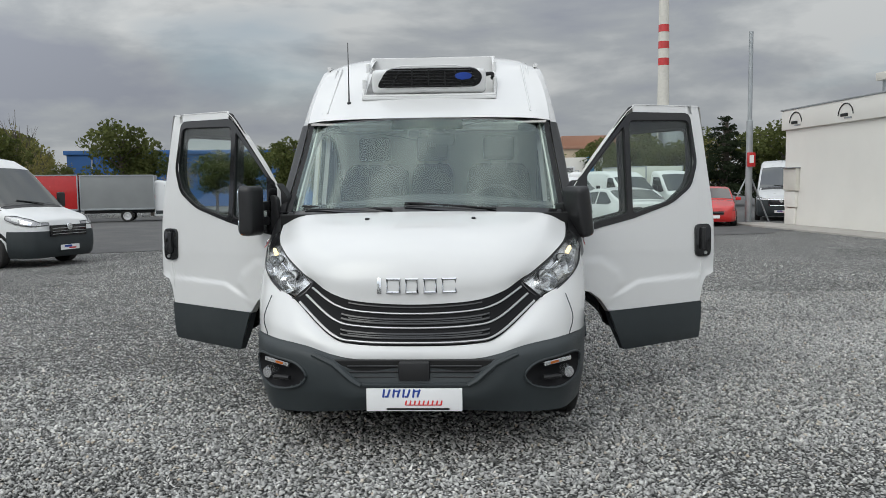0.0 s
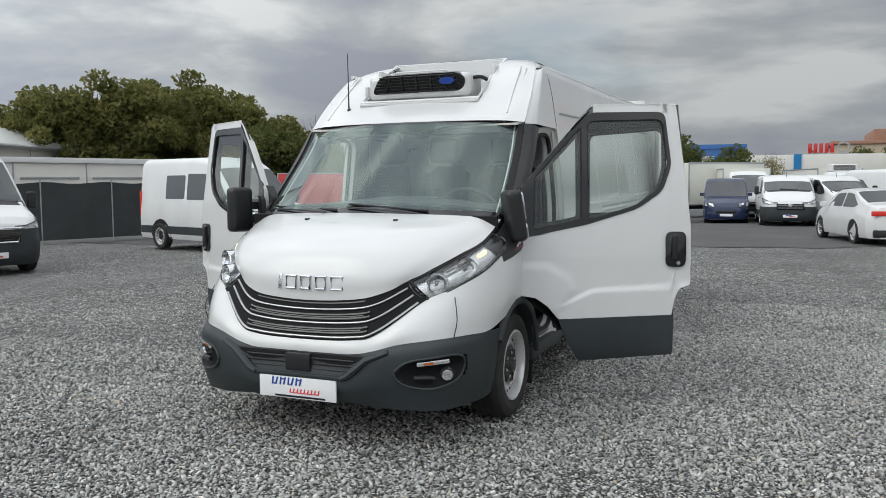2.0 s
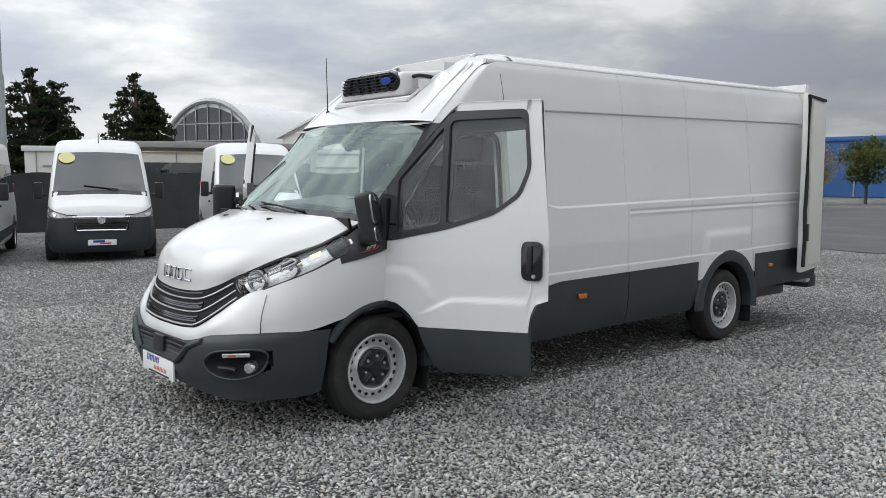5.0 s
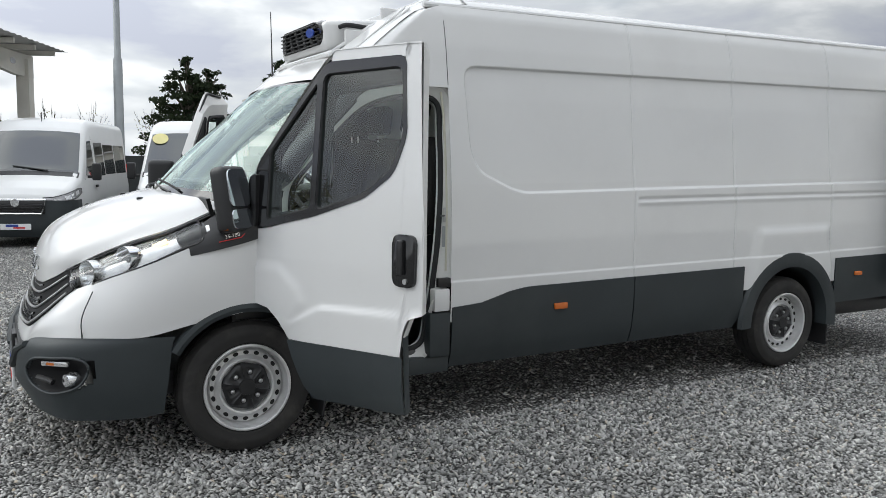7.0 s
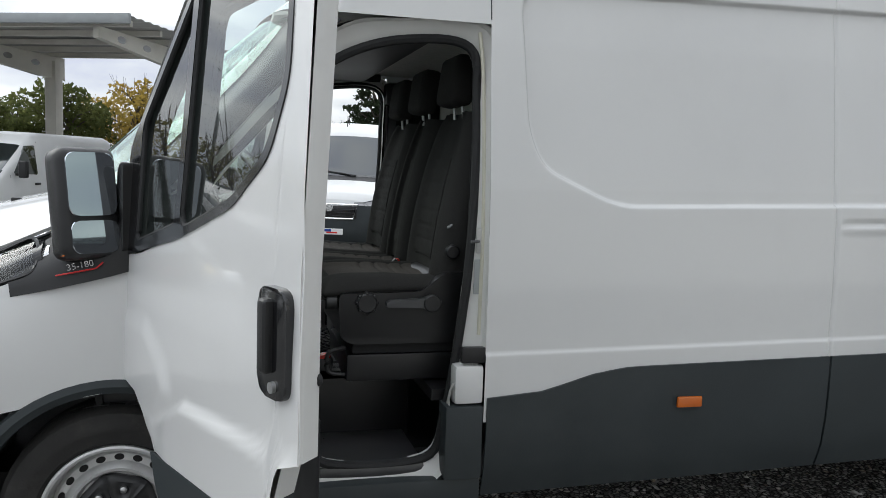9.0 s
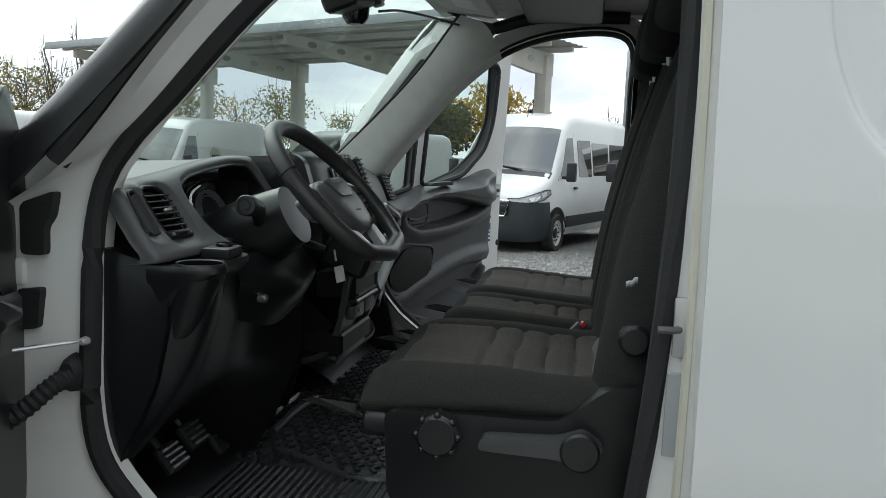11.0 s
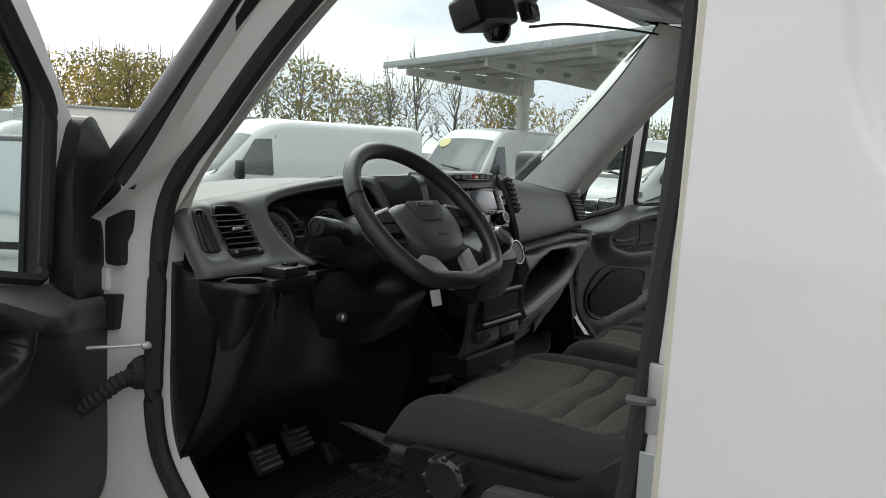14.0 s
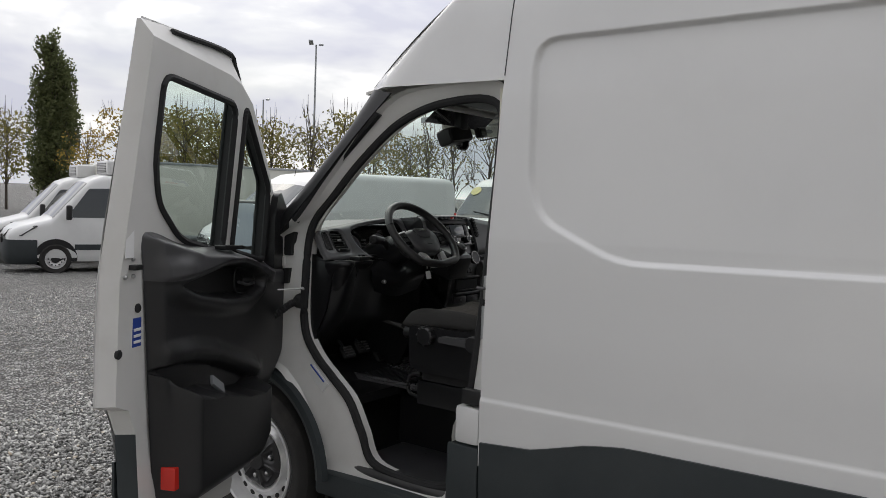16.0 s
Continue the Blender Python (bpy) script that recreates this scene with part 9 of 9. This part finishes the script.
for s in (1, -1):
    part("wheel_spoke", moved(prism(rounded([(s * 0.085, 0.040), (s * 0.185, 0.012), (s * 0.185, -0.030), (s * 0.085, -0.050)], 0.012), "z", -0.030, -0.010, 0.006, 2), WM), HUB, sw, "spoke with buttons")
    pad_ = part("button_pad", moved(prism(rounded([(s * 0.104, 0.030), (s * 0.166, 0.012), (s * 0.166, -0.026), (s * 0.104, -0.040)], 0.010), "z", -0.010, -0.003, 0.002, 2), WM), GLOSSBLK, sw, "gloss black button pad")
    part("spoke_trim", moved(tube([(s * 0.104, 0.032, -0.004), (s * 0.140, 0.024, -0.004), (s * 0.166, 0.014, -0.006)], 0.0045, 8, 12), WM), SATIN, sw)
    for k in range(4):
        part("wheel_button", moved(box((s * (0.120 + 0.026 * (k % 2)), 0.010 - 0.026 * (k // 2), -0.0025), (0.024, 0.022, 0.003), 0.001, 1), WM), INK_SHADE, pad_)
    part("lower_spoke", moved(prism(rounded([(s * 0.048, -0.090), (s * 0.090, -0.078), (s * 0.070, -0.150), (s * 0.026, -0.157)], 0.008), "z", -0.022, -0.006, 0.005, 2), WM), SILVER, sw, "silver lower spoke")
part("lower_bridge", moved(prism(rounded([(-0.07, -0.136), (0.07, -0.136), (0.06, -0.162), (-0.06, -0.162)], 0.006), "z", -0.018, -0.004, 0.004, 2), WM), SILVER, sw)
for s in (1, -1):
    part("rim_seam", moved(tube([(s * (0.190 + 0.0182 * math.cos(a)) * 0.94, 0.063 + 0.004 * math.cos(a), 0.0182 * math.sin(a)) for a in np.linspace(0, 2 * math.pi, 16)], 0.0012, 5), WM), INK_SHADE, sw)
st = part("stalk", tube([tuple(p) for p in catmull([(0.535, 1.385, 1.292), (0.565, 1.395, 1.318), (0.598, 1.405, 1.334), (0.655, 1.415, 1.341)], 14)], list(np.linspace(0.012, 0.0185, 14)), 16), BLACK, van, "black column stalk")
part("stalk_tip", moved(lathe([(0, 0.020), (0.008, 0.020), (0.0085, 0.017), (0.0125, 0.017), (0.013, 0.020), (0.018, 0.019), (0.020, 0.014), (0.020, -0.012), (0.017, -0.016), (0, -0.016)], 28, "x"), pose(0.668, 1.417, 1.342, 0, -6, 10)), BLACK, st)
part("stalk_mark", moved(box((0, 0, 0), (0.010, 0.002, 0.006), 0.001, 1), pose(0.612, 1.424, 1.338, 0, 0, 10)), GALV, st)
part("stalk", tube([tuple(p) for p in catmull([(0.425, 1.385, 1.292), (0.39, 1.40, 1.318), (0.33, 1.41, 1.335)], 12)], list(np.linspace(0.012, 0.017, 12)), 16), BLACK, van, "black column stalk")
part("ignition_key", tube([(0.41, 1.44, 1.25), (0.40, 1.48, 1.235)], 0.008, 8), BLACK, van, "black ignition key")
part("key_tag", moved(box((0, 0, 0), (0.022, 0.003, 0.036), 0.001, 1), pose(0.40, 1.516, 1.182, 0, 12, -50)), PLATEW, van, "white paper key tag")
part("tag_ring", tube([(0.395, 1.50, 1.235), (0.395, 1.505, 1.21)], 0.0025, 6), SATIN, van)
# centre stack
CS = [[(x, y - 0.02 * (abs(x - 0.09) > 0.15), z) for x in (float(np.interp(z, (0.88, 0.95, 1.02, 1.20, 1.28), (0.14, 0.14, 0.135, 0.135, 0.285))), 0.10 if z < 1.25 else 0.20, 0.02, -0.105)] for y, z in ((1.372, 1.446), (1.393, 1.425), (1.415, 1.36), (1.446, 1.28), (1.470, 1.20), (1.458, 1.12), (1.446, 1.03), (1.428, 0.97), (1.40, 0.925), (1.34, 0.90))]
cst = part("console", patch(CS, 40, 20, 0.014), DOORTRIM, van, "dark grey centre console")
SM = pose(0.047, 1.412, 1.366, 21)


def stack_box(x, v, w, h, mat, name, label="", up=0.006, bev=0.004, parent=None):
    """Piece on the sloping face of the console: x across, v down the slope."""
    return part(name, moved(box((x, up, -v), (w, 0.012, h), bev, 2), SM), mat, parent or cst, label)


stack_box(0.012, -0.071, 0.215, 0.016, GLOSSBLK, "button_strip", "black strip of buttons")
for k in range(7):
    stack_box(-0.080 + 0.0305 * k, -0.071, 0.026, 0.011, RED if k == 3 else DASHLOW, "button", "red warning button" if k == 3 else "", 0.010, 0.002)
rad = stack_box(0.0, 0.012, 0.205, 0.112, GLOSSBLK, "radio", "black radio with a pale display")
stack_box(0.0, -0.008, 0.110, 0.052, SCREEN, "radio_display", "pale grey display", 0.010, 0.002, rad)
for s in (1, -1):
    for k in range(3):
        stack_box(s * 0.075, -0.026 + 0.019 * k, 0.024, 0.017, BLACK, "radio_key", "", 0.010, 0.002, rad)
    kb = part("radio_knob", moved(cyl((s * 0.058, 0.018, -0.044), 0.0165, 0.026, "y", 24, 0.004), SM), BLACK, rad)
    part("knob_ring", moved(lathe([(0.0125, 0.0), (0.0145, 0.0), (0.0145, 0.002), (0.0125, 0.002), (0.0125, 0.0)], 24, "y"), SM @ pose(s * 0.058, 0.0305, -0.044)), SATIN, kb)
for k in range(6):
    stack_box(-0.044 + 0.0176 * k, 0.026, 0.016, 0.010, BLACK, "radio_key", "", 0.010, 0.002, rad)
for k in range(3):
    stack_box(-0.02 + 0.02 * k, 0.056, 0.018, 0.012, BLACK, "radio_key", "", 0.010, 0.002, rad)
pod = part("gear_pod", moved(box((0, 0, 0), (0.17, 0.12, 0.13), 0.03, 3), pose(0.20, 1.50, 1.225, -20)), BLACK, van, "black gear lever pod")
part("gear_lever", tube([(0.235, 1.52, 1.24), (0.245, 1.555, 1.27)], 0.020, 12), RUBBER, pod)
gk = part("gear_knob", moved(moved(lathe([(0, -0.04), (0.018, -0.04), (0.027, -0.01), (0.030, 0.012), (0.022, 0.032), (0, 0.036)], 22, "z"), Matrix.Identity(4)), pose(0.25, 1.575, 1.295, -40)), LEATHER, pod, "black gear knob with silver cap")
part("knob_ring", moved(lathe([(0.020, 0.030), (0.026, 0.026), (0.026, 0.030), (0.020, 0.034), (0.020, 0.030)], 22, "z"), pose(0.25, 1.575, 1.295, -40)), SATIN, gk)
for x, z in ((0.045, 1.240), (-0.045, 1.240)):
    cd = part("climate_dial", moved(cyl((0, 0, 0), 0.030, 0.022, "y", 24, 0.004), pose(x, 1.468, z, 18)), BLACK, cst, "round climate dial")
    part("dial_ring", moved(lathe([(0.030, 0.008), (0.033, 0.008), (0.033, 0.013), (0.030, 0.013), (0.030, 0.008)], 24, "y"), pose(x, 1.468, z, 18)), SATIN, cd)
for k in range(6):
    part("switch", moved(box((0, 0, 0), (0.020, 0.012, 0.024), 0.003, 1), pose(0.104 - 0.0225 * k, 1.475, 1.178, 8)), BLACK, cst)
# solid black blocks stand for the shaded hollows of the cubbies
part("cubby", span((-0.092, 1.36, 1.068), (0.103, 1.466, 1.138), 0.006, 1), INK_SHADE, cst, "black block standing for a shaded open cubby")
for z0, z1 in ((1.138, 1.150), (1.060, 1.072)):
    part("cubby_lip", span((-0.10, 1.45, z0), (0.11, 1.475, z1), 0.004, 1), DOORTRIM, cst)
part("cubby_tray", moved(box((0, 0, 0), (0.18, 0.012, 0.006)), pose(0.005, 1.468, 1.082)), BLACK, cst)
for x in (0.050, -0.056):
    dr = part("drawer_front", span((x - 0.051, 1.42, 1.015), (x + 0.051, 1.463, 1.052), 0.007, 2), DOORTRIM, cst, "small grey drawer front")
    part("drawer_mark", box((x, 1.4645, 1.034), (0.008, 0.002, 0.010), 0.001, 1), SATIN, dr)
part("cubby", span((-0.13, 1.34, 0.93), (0.14, 1.446, 0.985), 0.006, 1), INK_SHADE, cst, "black block standing for a shaded open cubby")
part("cubby_lip", span((-0.135, 1.36, 0.905), (0.14, 1.432, 0.928), 0.008, 2), DASHLOW, cst)
# passenger side
PD = [[(-0.105, 1.372, 1.442), (-0.35, 1.325, 1.420), (-0.62, 1.285, 1.394), (-0.88, 1.242, 1.370)], [(-0.105, 1.405, 1.40), (-0.35, 1.362, 1.388), (-0.62, 1.313, 1.368), (-0.88, 1.268, 1.352)], [(-0.105, 1.436, 1.33), (-0.35, 1.396, 1.325), (-0.62, 1.343, 1.316), (-0.88, 1.290, 1.306)], [(-0.105, 1.452, 1.270), (-0.35, 1.412, 1.272), (-0.62, 1.358, 1.268), (-0.88, 1.302, 1.264)], [(-0.105, 1.436, 1.244), (-0.35, 1.396, 1.252), (-0.62, 1.342, 1.250), (-0.88, 1.285, 1.246)]]
part("airbag_panel", patch(PD, 20, 30, 0.012), DASH, dash, "smooth grey airbag panel")
part("dash_shoulder", patch([[(-0.105, 1.41, 1.243), (-0.45, 1.37, 1.248), (-0.89, 1.26, 1.238)], [(-0.105, 1.470, 1.248), (-0.45, 1.419, 1.246), (-0.89, 1.356, 1.232)]], 5, 20, 0.008), DASH, dash)
SHELFO = rounded([(-0.10, 1.247), (-0.89, 1.232), (-0.89, 1.20), (-0.80, 1.168), (-0.68, 1.115), (-0.58, 1.075), (-0.46, 1.01), (-0.34, 0.962), (-0.10, 0.945)], 0.02)
CAVE = rounded([(-0.125, 1.165), (-0.24, 1.20), (-0.36, 1.222), (-0.56, 1.214), (-0.61, 1.19), (-0.585, 1.14), (-0.52, 1.118), (-0.30, 1.088), (-0.125, 1.068)], 0.025)


def shelf_face(x, z, edge):
    d = outline_field(CAVE, x, z)[0]
    y = 1.468 - 0.115 * (np.abs(x) - 0.1) / 0.79 - 0.32 * np.maximum(0, 1.06 - z) - 0.03 * (1 - smooth01(edge / 0.03))
    y = y + 0.012 * smooth01(1 - np.abs(d - 0.018) / 0.03) - 0.15 * smooth01(-d / 0.040)
    return y - 0.007 * np.exp(-((z - 1.045 - 0.10 * (np.abs(x) - 0.15)) / 0.004) ** 2)


SX, SZ, SY, kp = pressed(SHELFO, 150, 110, shelf_face)
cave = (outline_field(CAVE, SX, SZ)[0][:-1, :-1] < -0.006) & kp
SP = np.stack([SX, SY, SZ], axis=2)
gb = part("glove_box", grid_bm(SP, 0.010, kp & ~cave), DASH, dash, "grey glove box front with an open shelf", 50)
# cave faces of the grey skin coloured black for the shade inside
part("shelf_recess", grid_bm(SP, 0.0, cave), INK_SHADE, dash, "open shelf with its shade put into the black colour")
part("lid_catch", moved(box((0, 0, 0), (0.09, 0.012, 0.035), 0.008, 2), pose(-0.30, 1.428, 1.01, -14, 20, 6)), BLACK, gb)
part("dash_end_cup", moved(lathe([(0.030, -0.05), (0.036, 0.0), (0.044, 0.004), (0.046, -0.004), (0.04, -0.06), (0, -0.06), (0, -0.052), (0.03, -0.05)], 24, "z"), pose(-0.815, 1.325, 1.244)), DASH, dash, "cup holder at the dashboard's end")
for x, w in ((-0.125, 0.03), (-0.80, 0.05)):
    vm = pose(x, 1.404 if w < 0.04 else 1.308, 1.385 if w < 0.04 else 1.328, 24, 0, -6 if w < 0.04 else -10)
    vent = part("air_vent", moved(prism(rounded([(-w / 2, -0.052), (-w / 2, 0.052), (w / 2, 0.052), (w / 2, -0.052)], 0.012), "y", -0.01, 0.012, 0.003, 1), vm), INK_SHADE, dash, "black air vent with slats")
    for k in range(7):
        part("vent_slat", moved(box((0, 0.014, -0.042 + 0.014 * k), (w - 0.006, 0.012, 0.004), 0.001, 1), vm), BLACK, vent)
# near-black footwell wall: shade under the dashboard put into the colour
part("footwell_wall", patch([[(-0.07, 1.36, 0.87), (-0.5, 1.36, 0.86), (-0.87, 1.21, 0.86)], [(-0.07, 1.10, 0.80), (-0.5, 1.08, 0.80), (-0.87, 1.06, 0.80)], [(-0.07, 1.02, 0.70), (-0.5, 1.0, 0.70), (-0.87, 1.0, 0.70)]], 8, 10, 0.01), INK_SHADE, van)
part("centre_side", prism([(1.0, 0.70), (1.25, 0.70), (1.29, 0.86), (1.42, 1.0), (1.2, 1.2), (1.0, 1.2)], "x", 0.118, 0.132, 0.004, 1), DASHLOW, van)
part("centre_side", prism([(1.0, 0.70), (1.22, 0.70), (1.26, 0.86), (1.42, 1.0), (1.2, 1.2), (1.0, 1.2)], "x", -0.075, -0.06, 0.004, 1), DASHLOW, van)
# pedals
for x, y, z, w in ((0.62, 1.235, 0.815, 0.075), (0.51, 1.225, 0.825, 0.075), (0.38, 1.20, 0.79, 0.05)):
    pd = part("pedal", moved(box((0, 0, 0), (w, 0.018, 0.06 if w > 0.06 else 0.13), 0.005, 1), pose(x, y, z, 38)), RUBBER, van, "ribbed rubber pedal")
    for k in range(4):
        part("pedal_rib", moved(box((0, 0.011, -0.02 + 0.013 * k), (w * 0.85, 0.006, 0.005)), pose(x, y, z, 38)), MAT, pd)
    part("pedal_arm", tube([(x, y - 0.01, z), (x, y - 0.09, z + 0.08), (x, y - 0.12, z + 0.20)], 0.008, 6), BLACK, pd)


# seats
def cushion(x0, x1, y0, y1, z, bol=0.013):
    """Upholstered seat pad with raised bolsters and a rounded front."""
    w = x1 - x0
    rows = []
    for y, dz, nose in ((y0 + 0.02, -0.062, 1), (y0, -0.038, 1), (y0 + 0.02, -0.006, 0), (y0 + 0.08, 0.008, 0), (y0 + 0.22, 0.0, 0), (y0 + 0.36, -0.008, 0), (y1, 0.0, 0)):
        e = 0.0 if nose else bol
        rows.append([(x0 + 0.012, y + 0.02 * nose, z - 0.056), (x0, y + 0.012, z + min(dz, -0.03)), (x0 + 0.03, y + 0.006, z + dz + e * 0.7), (x0 + 0.085, y, z + dz + e), (x0 + 0.15, y, z + dz), ((x0 + x1) / 2, y - 0.004, z + dz + 0.002), (x1 - 0.15, y, z + dz), (x1 - 0.085, y, z + dz + e), (x1 - 0.03, y + 0.006, z + dz + e * 0.7), (x1, y + 0.012, z + min(dz, -0.03)), (x1 - 0.012, y + 0.02 * nose, z - 0.056)])
    return patch_points(rows, 88, 84)


def seat(x0, x1, driver, label):
    root = empty("seat")
    root.parent = van
    tagged(root, label)
    xm, w = (x0 + x1) / 2, x1 - x0
    cz = 1.072 if driver else 1.052
    CP = cushion(x0, x1, 1.665 if driver else 1.69, 2.13, cz)
    if driver:
        CP[..., 2] -= 0.016 * np.clip((1.90 - CP[..., 1]) / 0.2, 0, 1)
    pad = (np.abs(CP[..., 0] - xm) < w / 2 - 0.09) & (CP[..., 1] > (1.71 if driver else 1.735)) & (CP[..., 2] > cz - 0.03)
    for k in range(5):
        CP[..., 2] -= np.where(pad, 0.0075 * np.exp(-((CP[..., 1] - 1.865 - 0.058 * k) / 0.006) ** 2), 0)
    for sd in (-1, 1):
        CP[..., 2] -= np.where(CP[..., 1] > 1.73, 0.006 * np.exp(-((CP[..., 0] - xm - sd * (w / 2 - 0.09)) / 0.005) ** 2), 0) * (CP[..., 2] > cz - 0.03)
    inner = pad[:-1, :-1]
    part("cushion", grid_bm(CP, 0.01, ~inner), FABRIC, root, "black woven seat cushion", 60)
    part("ribbed_strip", grid_bm(CP, 0.008, inner), FABRIC2, root, "ribbed centre strip", 60)
    part("cushion_core", span((x0 + 0.01, 1.70, 0.99), (x1 - 0.01, 2.14, 1.03), 0.02), FABRIC, root)
    # backrest
    rows = []
    for f, ww in ((0.0, 1.0), (0.15, 1.02), (0.4, 1.02), (0.7, 0.98), (0.9, 0.90), (1.0, 0.70)):
        z = 1.06 + 0.62 * f
        y = 2.085 + 0.135 * f - (0.02 * math.sin(math.pi * f))
        h = w / 2 * ww
        rows.append([(xm - h + 0.01, y + 0.12, z), (xm - h, y + 0.05, z), (xm - h + 0.03, y - 0.004, z), (xm - h + 0.08, y - 0.018, z), (xm - h * 0.45, y + 0.008, z), (xm, y + 0.010, z), (xm + h * 0.45, y + 0.008, z), (xm + h - 0.08, y - 0.018, z), (xm + h - 0.03, y - 0.004, z), (xm + h, y + 0.05, z), (xm + h - 0.01, y + 0.12, z)])
    BP = patch_points(rows, 88, 74)
    pad = (np.abs(BP[..., 0] - xm) < w / 2 - 0.11) & (BP[..., 2] > 1.12) & (BP[..., 2] < 1.50)
    for k in range(7):
        BP[..., 1] += np.where(pad, 0.0045 * np.exp(-((BP[..., 2] - 1.13 - 0.056 * k) / 0.006) ** 2), 0)
    inner = pad[:-1, :-1]
    part("backrest", grid_bm(BP, 0.012, ~inner), FABRIC, root, "black woven backrest", 60)
    part("ribbed_strip", grid_bm(BP, 0.010, inner), FABRIC, root, "ribbed centre strip", 60)
    part("backrest_shell", moved(box((0, 0, 0), (w - 0.03, 0.05, 0.56), 0.02, 2), pose(xm, 2.30, 1.36, -12)), DASHLOW, root)
    hr = part("headrest", moved(box((0, 0, 0), (0.25, 0.09, 0.19), 0.035, 4), pose(xm, 2.205, 1.80, -8)), FABRIC, root, "black headrest")
    for s in (1, -1):
        part("headrest_bar", tube([(xm + s * 0.06, 2.22, 1.66), (xm + s * 0.06, 2.212, 1.73)], 0.006, 8), SATIN, hr)
    # base
    if driver:
        part("seat_base", prism(rounded([(1.735, 0.86), (1.725, 1.02), (2.02, 1.025), (2.10, 1.09), (2.2, 1.10), (2.2, 0.84), (1.78, 0.84)], 0.025), "x", x0 + 0.03, x1 + 0.02, 0.012, 2), DASHLOW, root, "black seat base with height knob and lever")
        part("base_bellows", span((x0 + 0.05, 1.78, 0.80), (x1 - 0.005, 2.2, 0.845), 0.01), RUBBER, root)
        part("seat_box", span((x0 + 0.04, 1.76, 0.70), (x1, 2.25, 0.80), 0.012), DASHLOW, root, "black seat box")
        kn = part("height_knob", cyl((x1 + 0.030, 1.822, 0.990), 0.036, 0.04, "x", 24, 0.006), BLACK, root, "ribbed round knob")
        for k in range(8):
            a = 2 * math.pi * k / 8
            part("knob_rib", box((x1 + 0.033, 1.822 + 0.035 * math.cos(a), 0.990 + 0.035 * math.sin(a)), (0.034, 0.012, 0.012), 0.004, 1), BLACK, kn)
        lv = part("tilt_lever", prism(rounded([(1.890, 0.975), (1.895, 0.998), (2.02, 1.004), (2.06, 1.02), (2.095, 0.995), (2.06, 0.96), (2.02, 0.972)], 0.012), "x", x1 + 0.02, x1 + 0.05, 0.006, 2), DOORTRIM, root, "dark grey tilt lever")
        part("lever_hub", cyl((x1 + 0.05, 2.055, 0.988), 0.032, 0.016, "x", 22, 0.004), BLACK, lv)
        part("front_knob", cyl((x1 - 0.02, 1.705, 0.985), 0.026, 0.045, "y", 20, 0.005), BLACK, root)
        part("slide_bar", tube([(x1 - 0.03, 1.76, 0.72), (x1 - 0.03, 1.70, 0.735), (x1 - 0.03, 1.70, 0.80), (x1 - 0.03, 1.76, 0.82)], 0.008, 8, 16), BLACK, root)
        part("recliner_knob", cyl((x1 + 0.02, 2.13, 1.17), 0.026, 0.03, "x", 16, 0.006), BLACK, root)
        for k, mt in enumerate((SILVER, GALV, DASH)):
            part("seat_mark", tube([(x1 + 0.009, 2.130, 1.268 - 0.0035 * k), (x1 + 0.009, 2.126, 1.2675 - 0.0035 * k), (x1 + 0.009, 2.121, 1.262 - 0.0035 * k), (x1 + 0.009, 2.116, 1.2615 - 0.0035 * k), (x1 + 0.009, 2.112, 1.259 - 0.003 * k)], 0.0018, 6, 18), mt, root, "small pale wave mark")
        part("belt_buckle", moved(box((0, 0, 0), (0.03, 0.03, 0.09), 0.008, 2), pose(x0 - 0.02, 2.02, 1.04, -40)), BLACK, root)
        part("buckle_button", moved(box((0, 0, 0.046), (0.022, 0.016, 0.012), 0.003, 1), pose(x0 - 0.02, 2.02, 1.04, -40)), RED, root, "red belt button")
        part("belt_strap", patch([[(x1 + 0.05, 2.20, 1.78), (x1 + 0.04, 2.18, 1.5), (x1 + 0.05, 2.18, 1.15)], [(x1 + 0.05, 2.245, 1.78), (x1 + 0.04, 2.225, 1.5), (x1 + 0.05, 2.225, 1.15)]], 4, 12, 0.003), RUBBER, root, "black seat belt")
    else:
        part("seat_box", span((x0 + 0.03, 1.80, 0.70), (x1 - 0.03, 2.3, 1.02), 0.02), DASHLOW, root, "black seat box")
    return root


seat(0.258, 0.785, True, "black fabric driver's seat with dark grey lever")
seat(-0.185, 0.165, False, "black fabric middle seat")
seat(-0.745, -0.20, False, "black fabric passenger seat")
part("red_switch", moved(box((0, 0, 0), (0.05, 0.07, 0.05), 0.01, 2), pose(0.60, 1.70, 0.725)), DASHLOW, van)
part("red_switch_top", moved(box((0, 0, 0), (0.045, 0.05, 0.018), 0.006, 2), pose(0.60, 1.70, 0.755, 12)), RED, van, "red battery switch")
part("belt_strap", patch([[(-0.80, 2.22, 1.88), (-0.76, 2.17, 1.5), (-0.70, 2.14, 1.12)], [(-0.80, 2.265, 1.88), (-0.72, 2.20, 1.5), (-0.66, 2.16, 1.12)]], 4, 14, 0.003), RUBBER, van, "black seat belt")
part("belt_reel", span((-0.88, 2.18, 1.80), (-0.80, 2.27, 1.92), 0.015), BLACK, van)
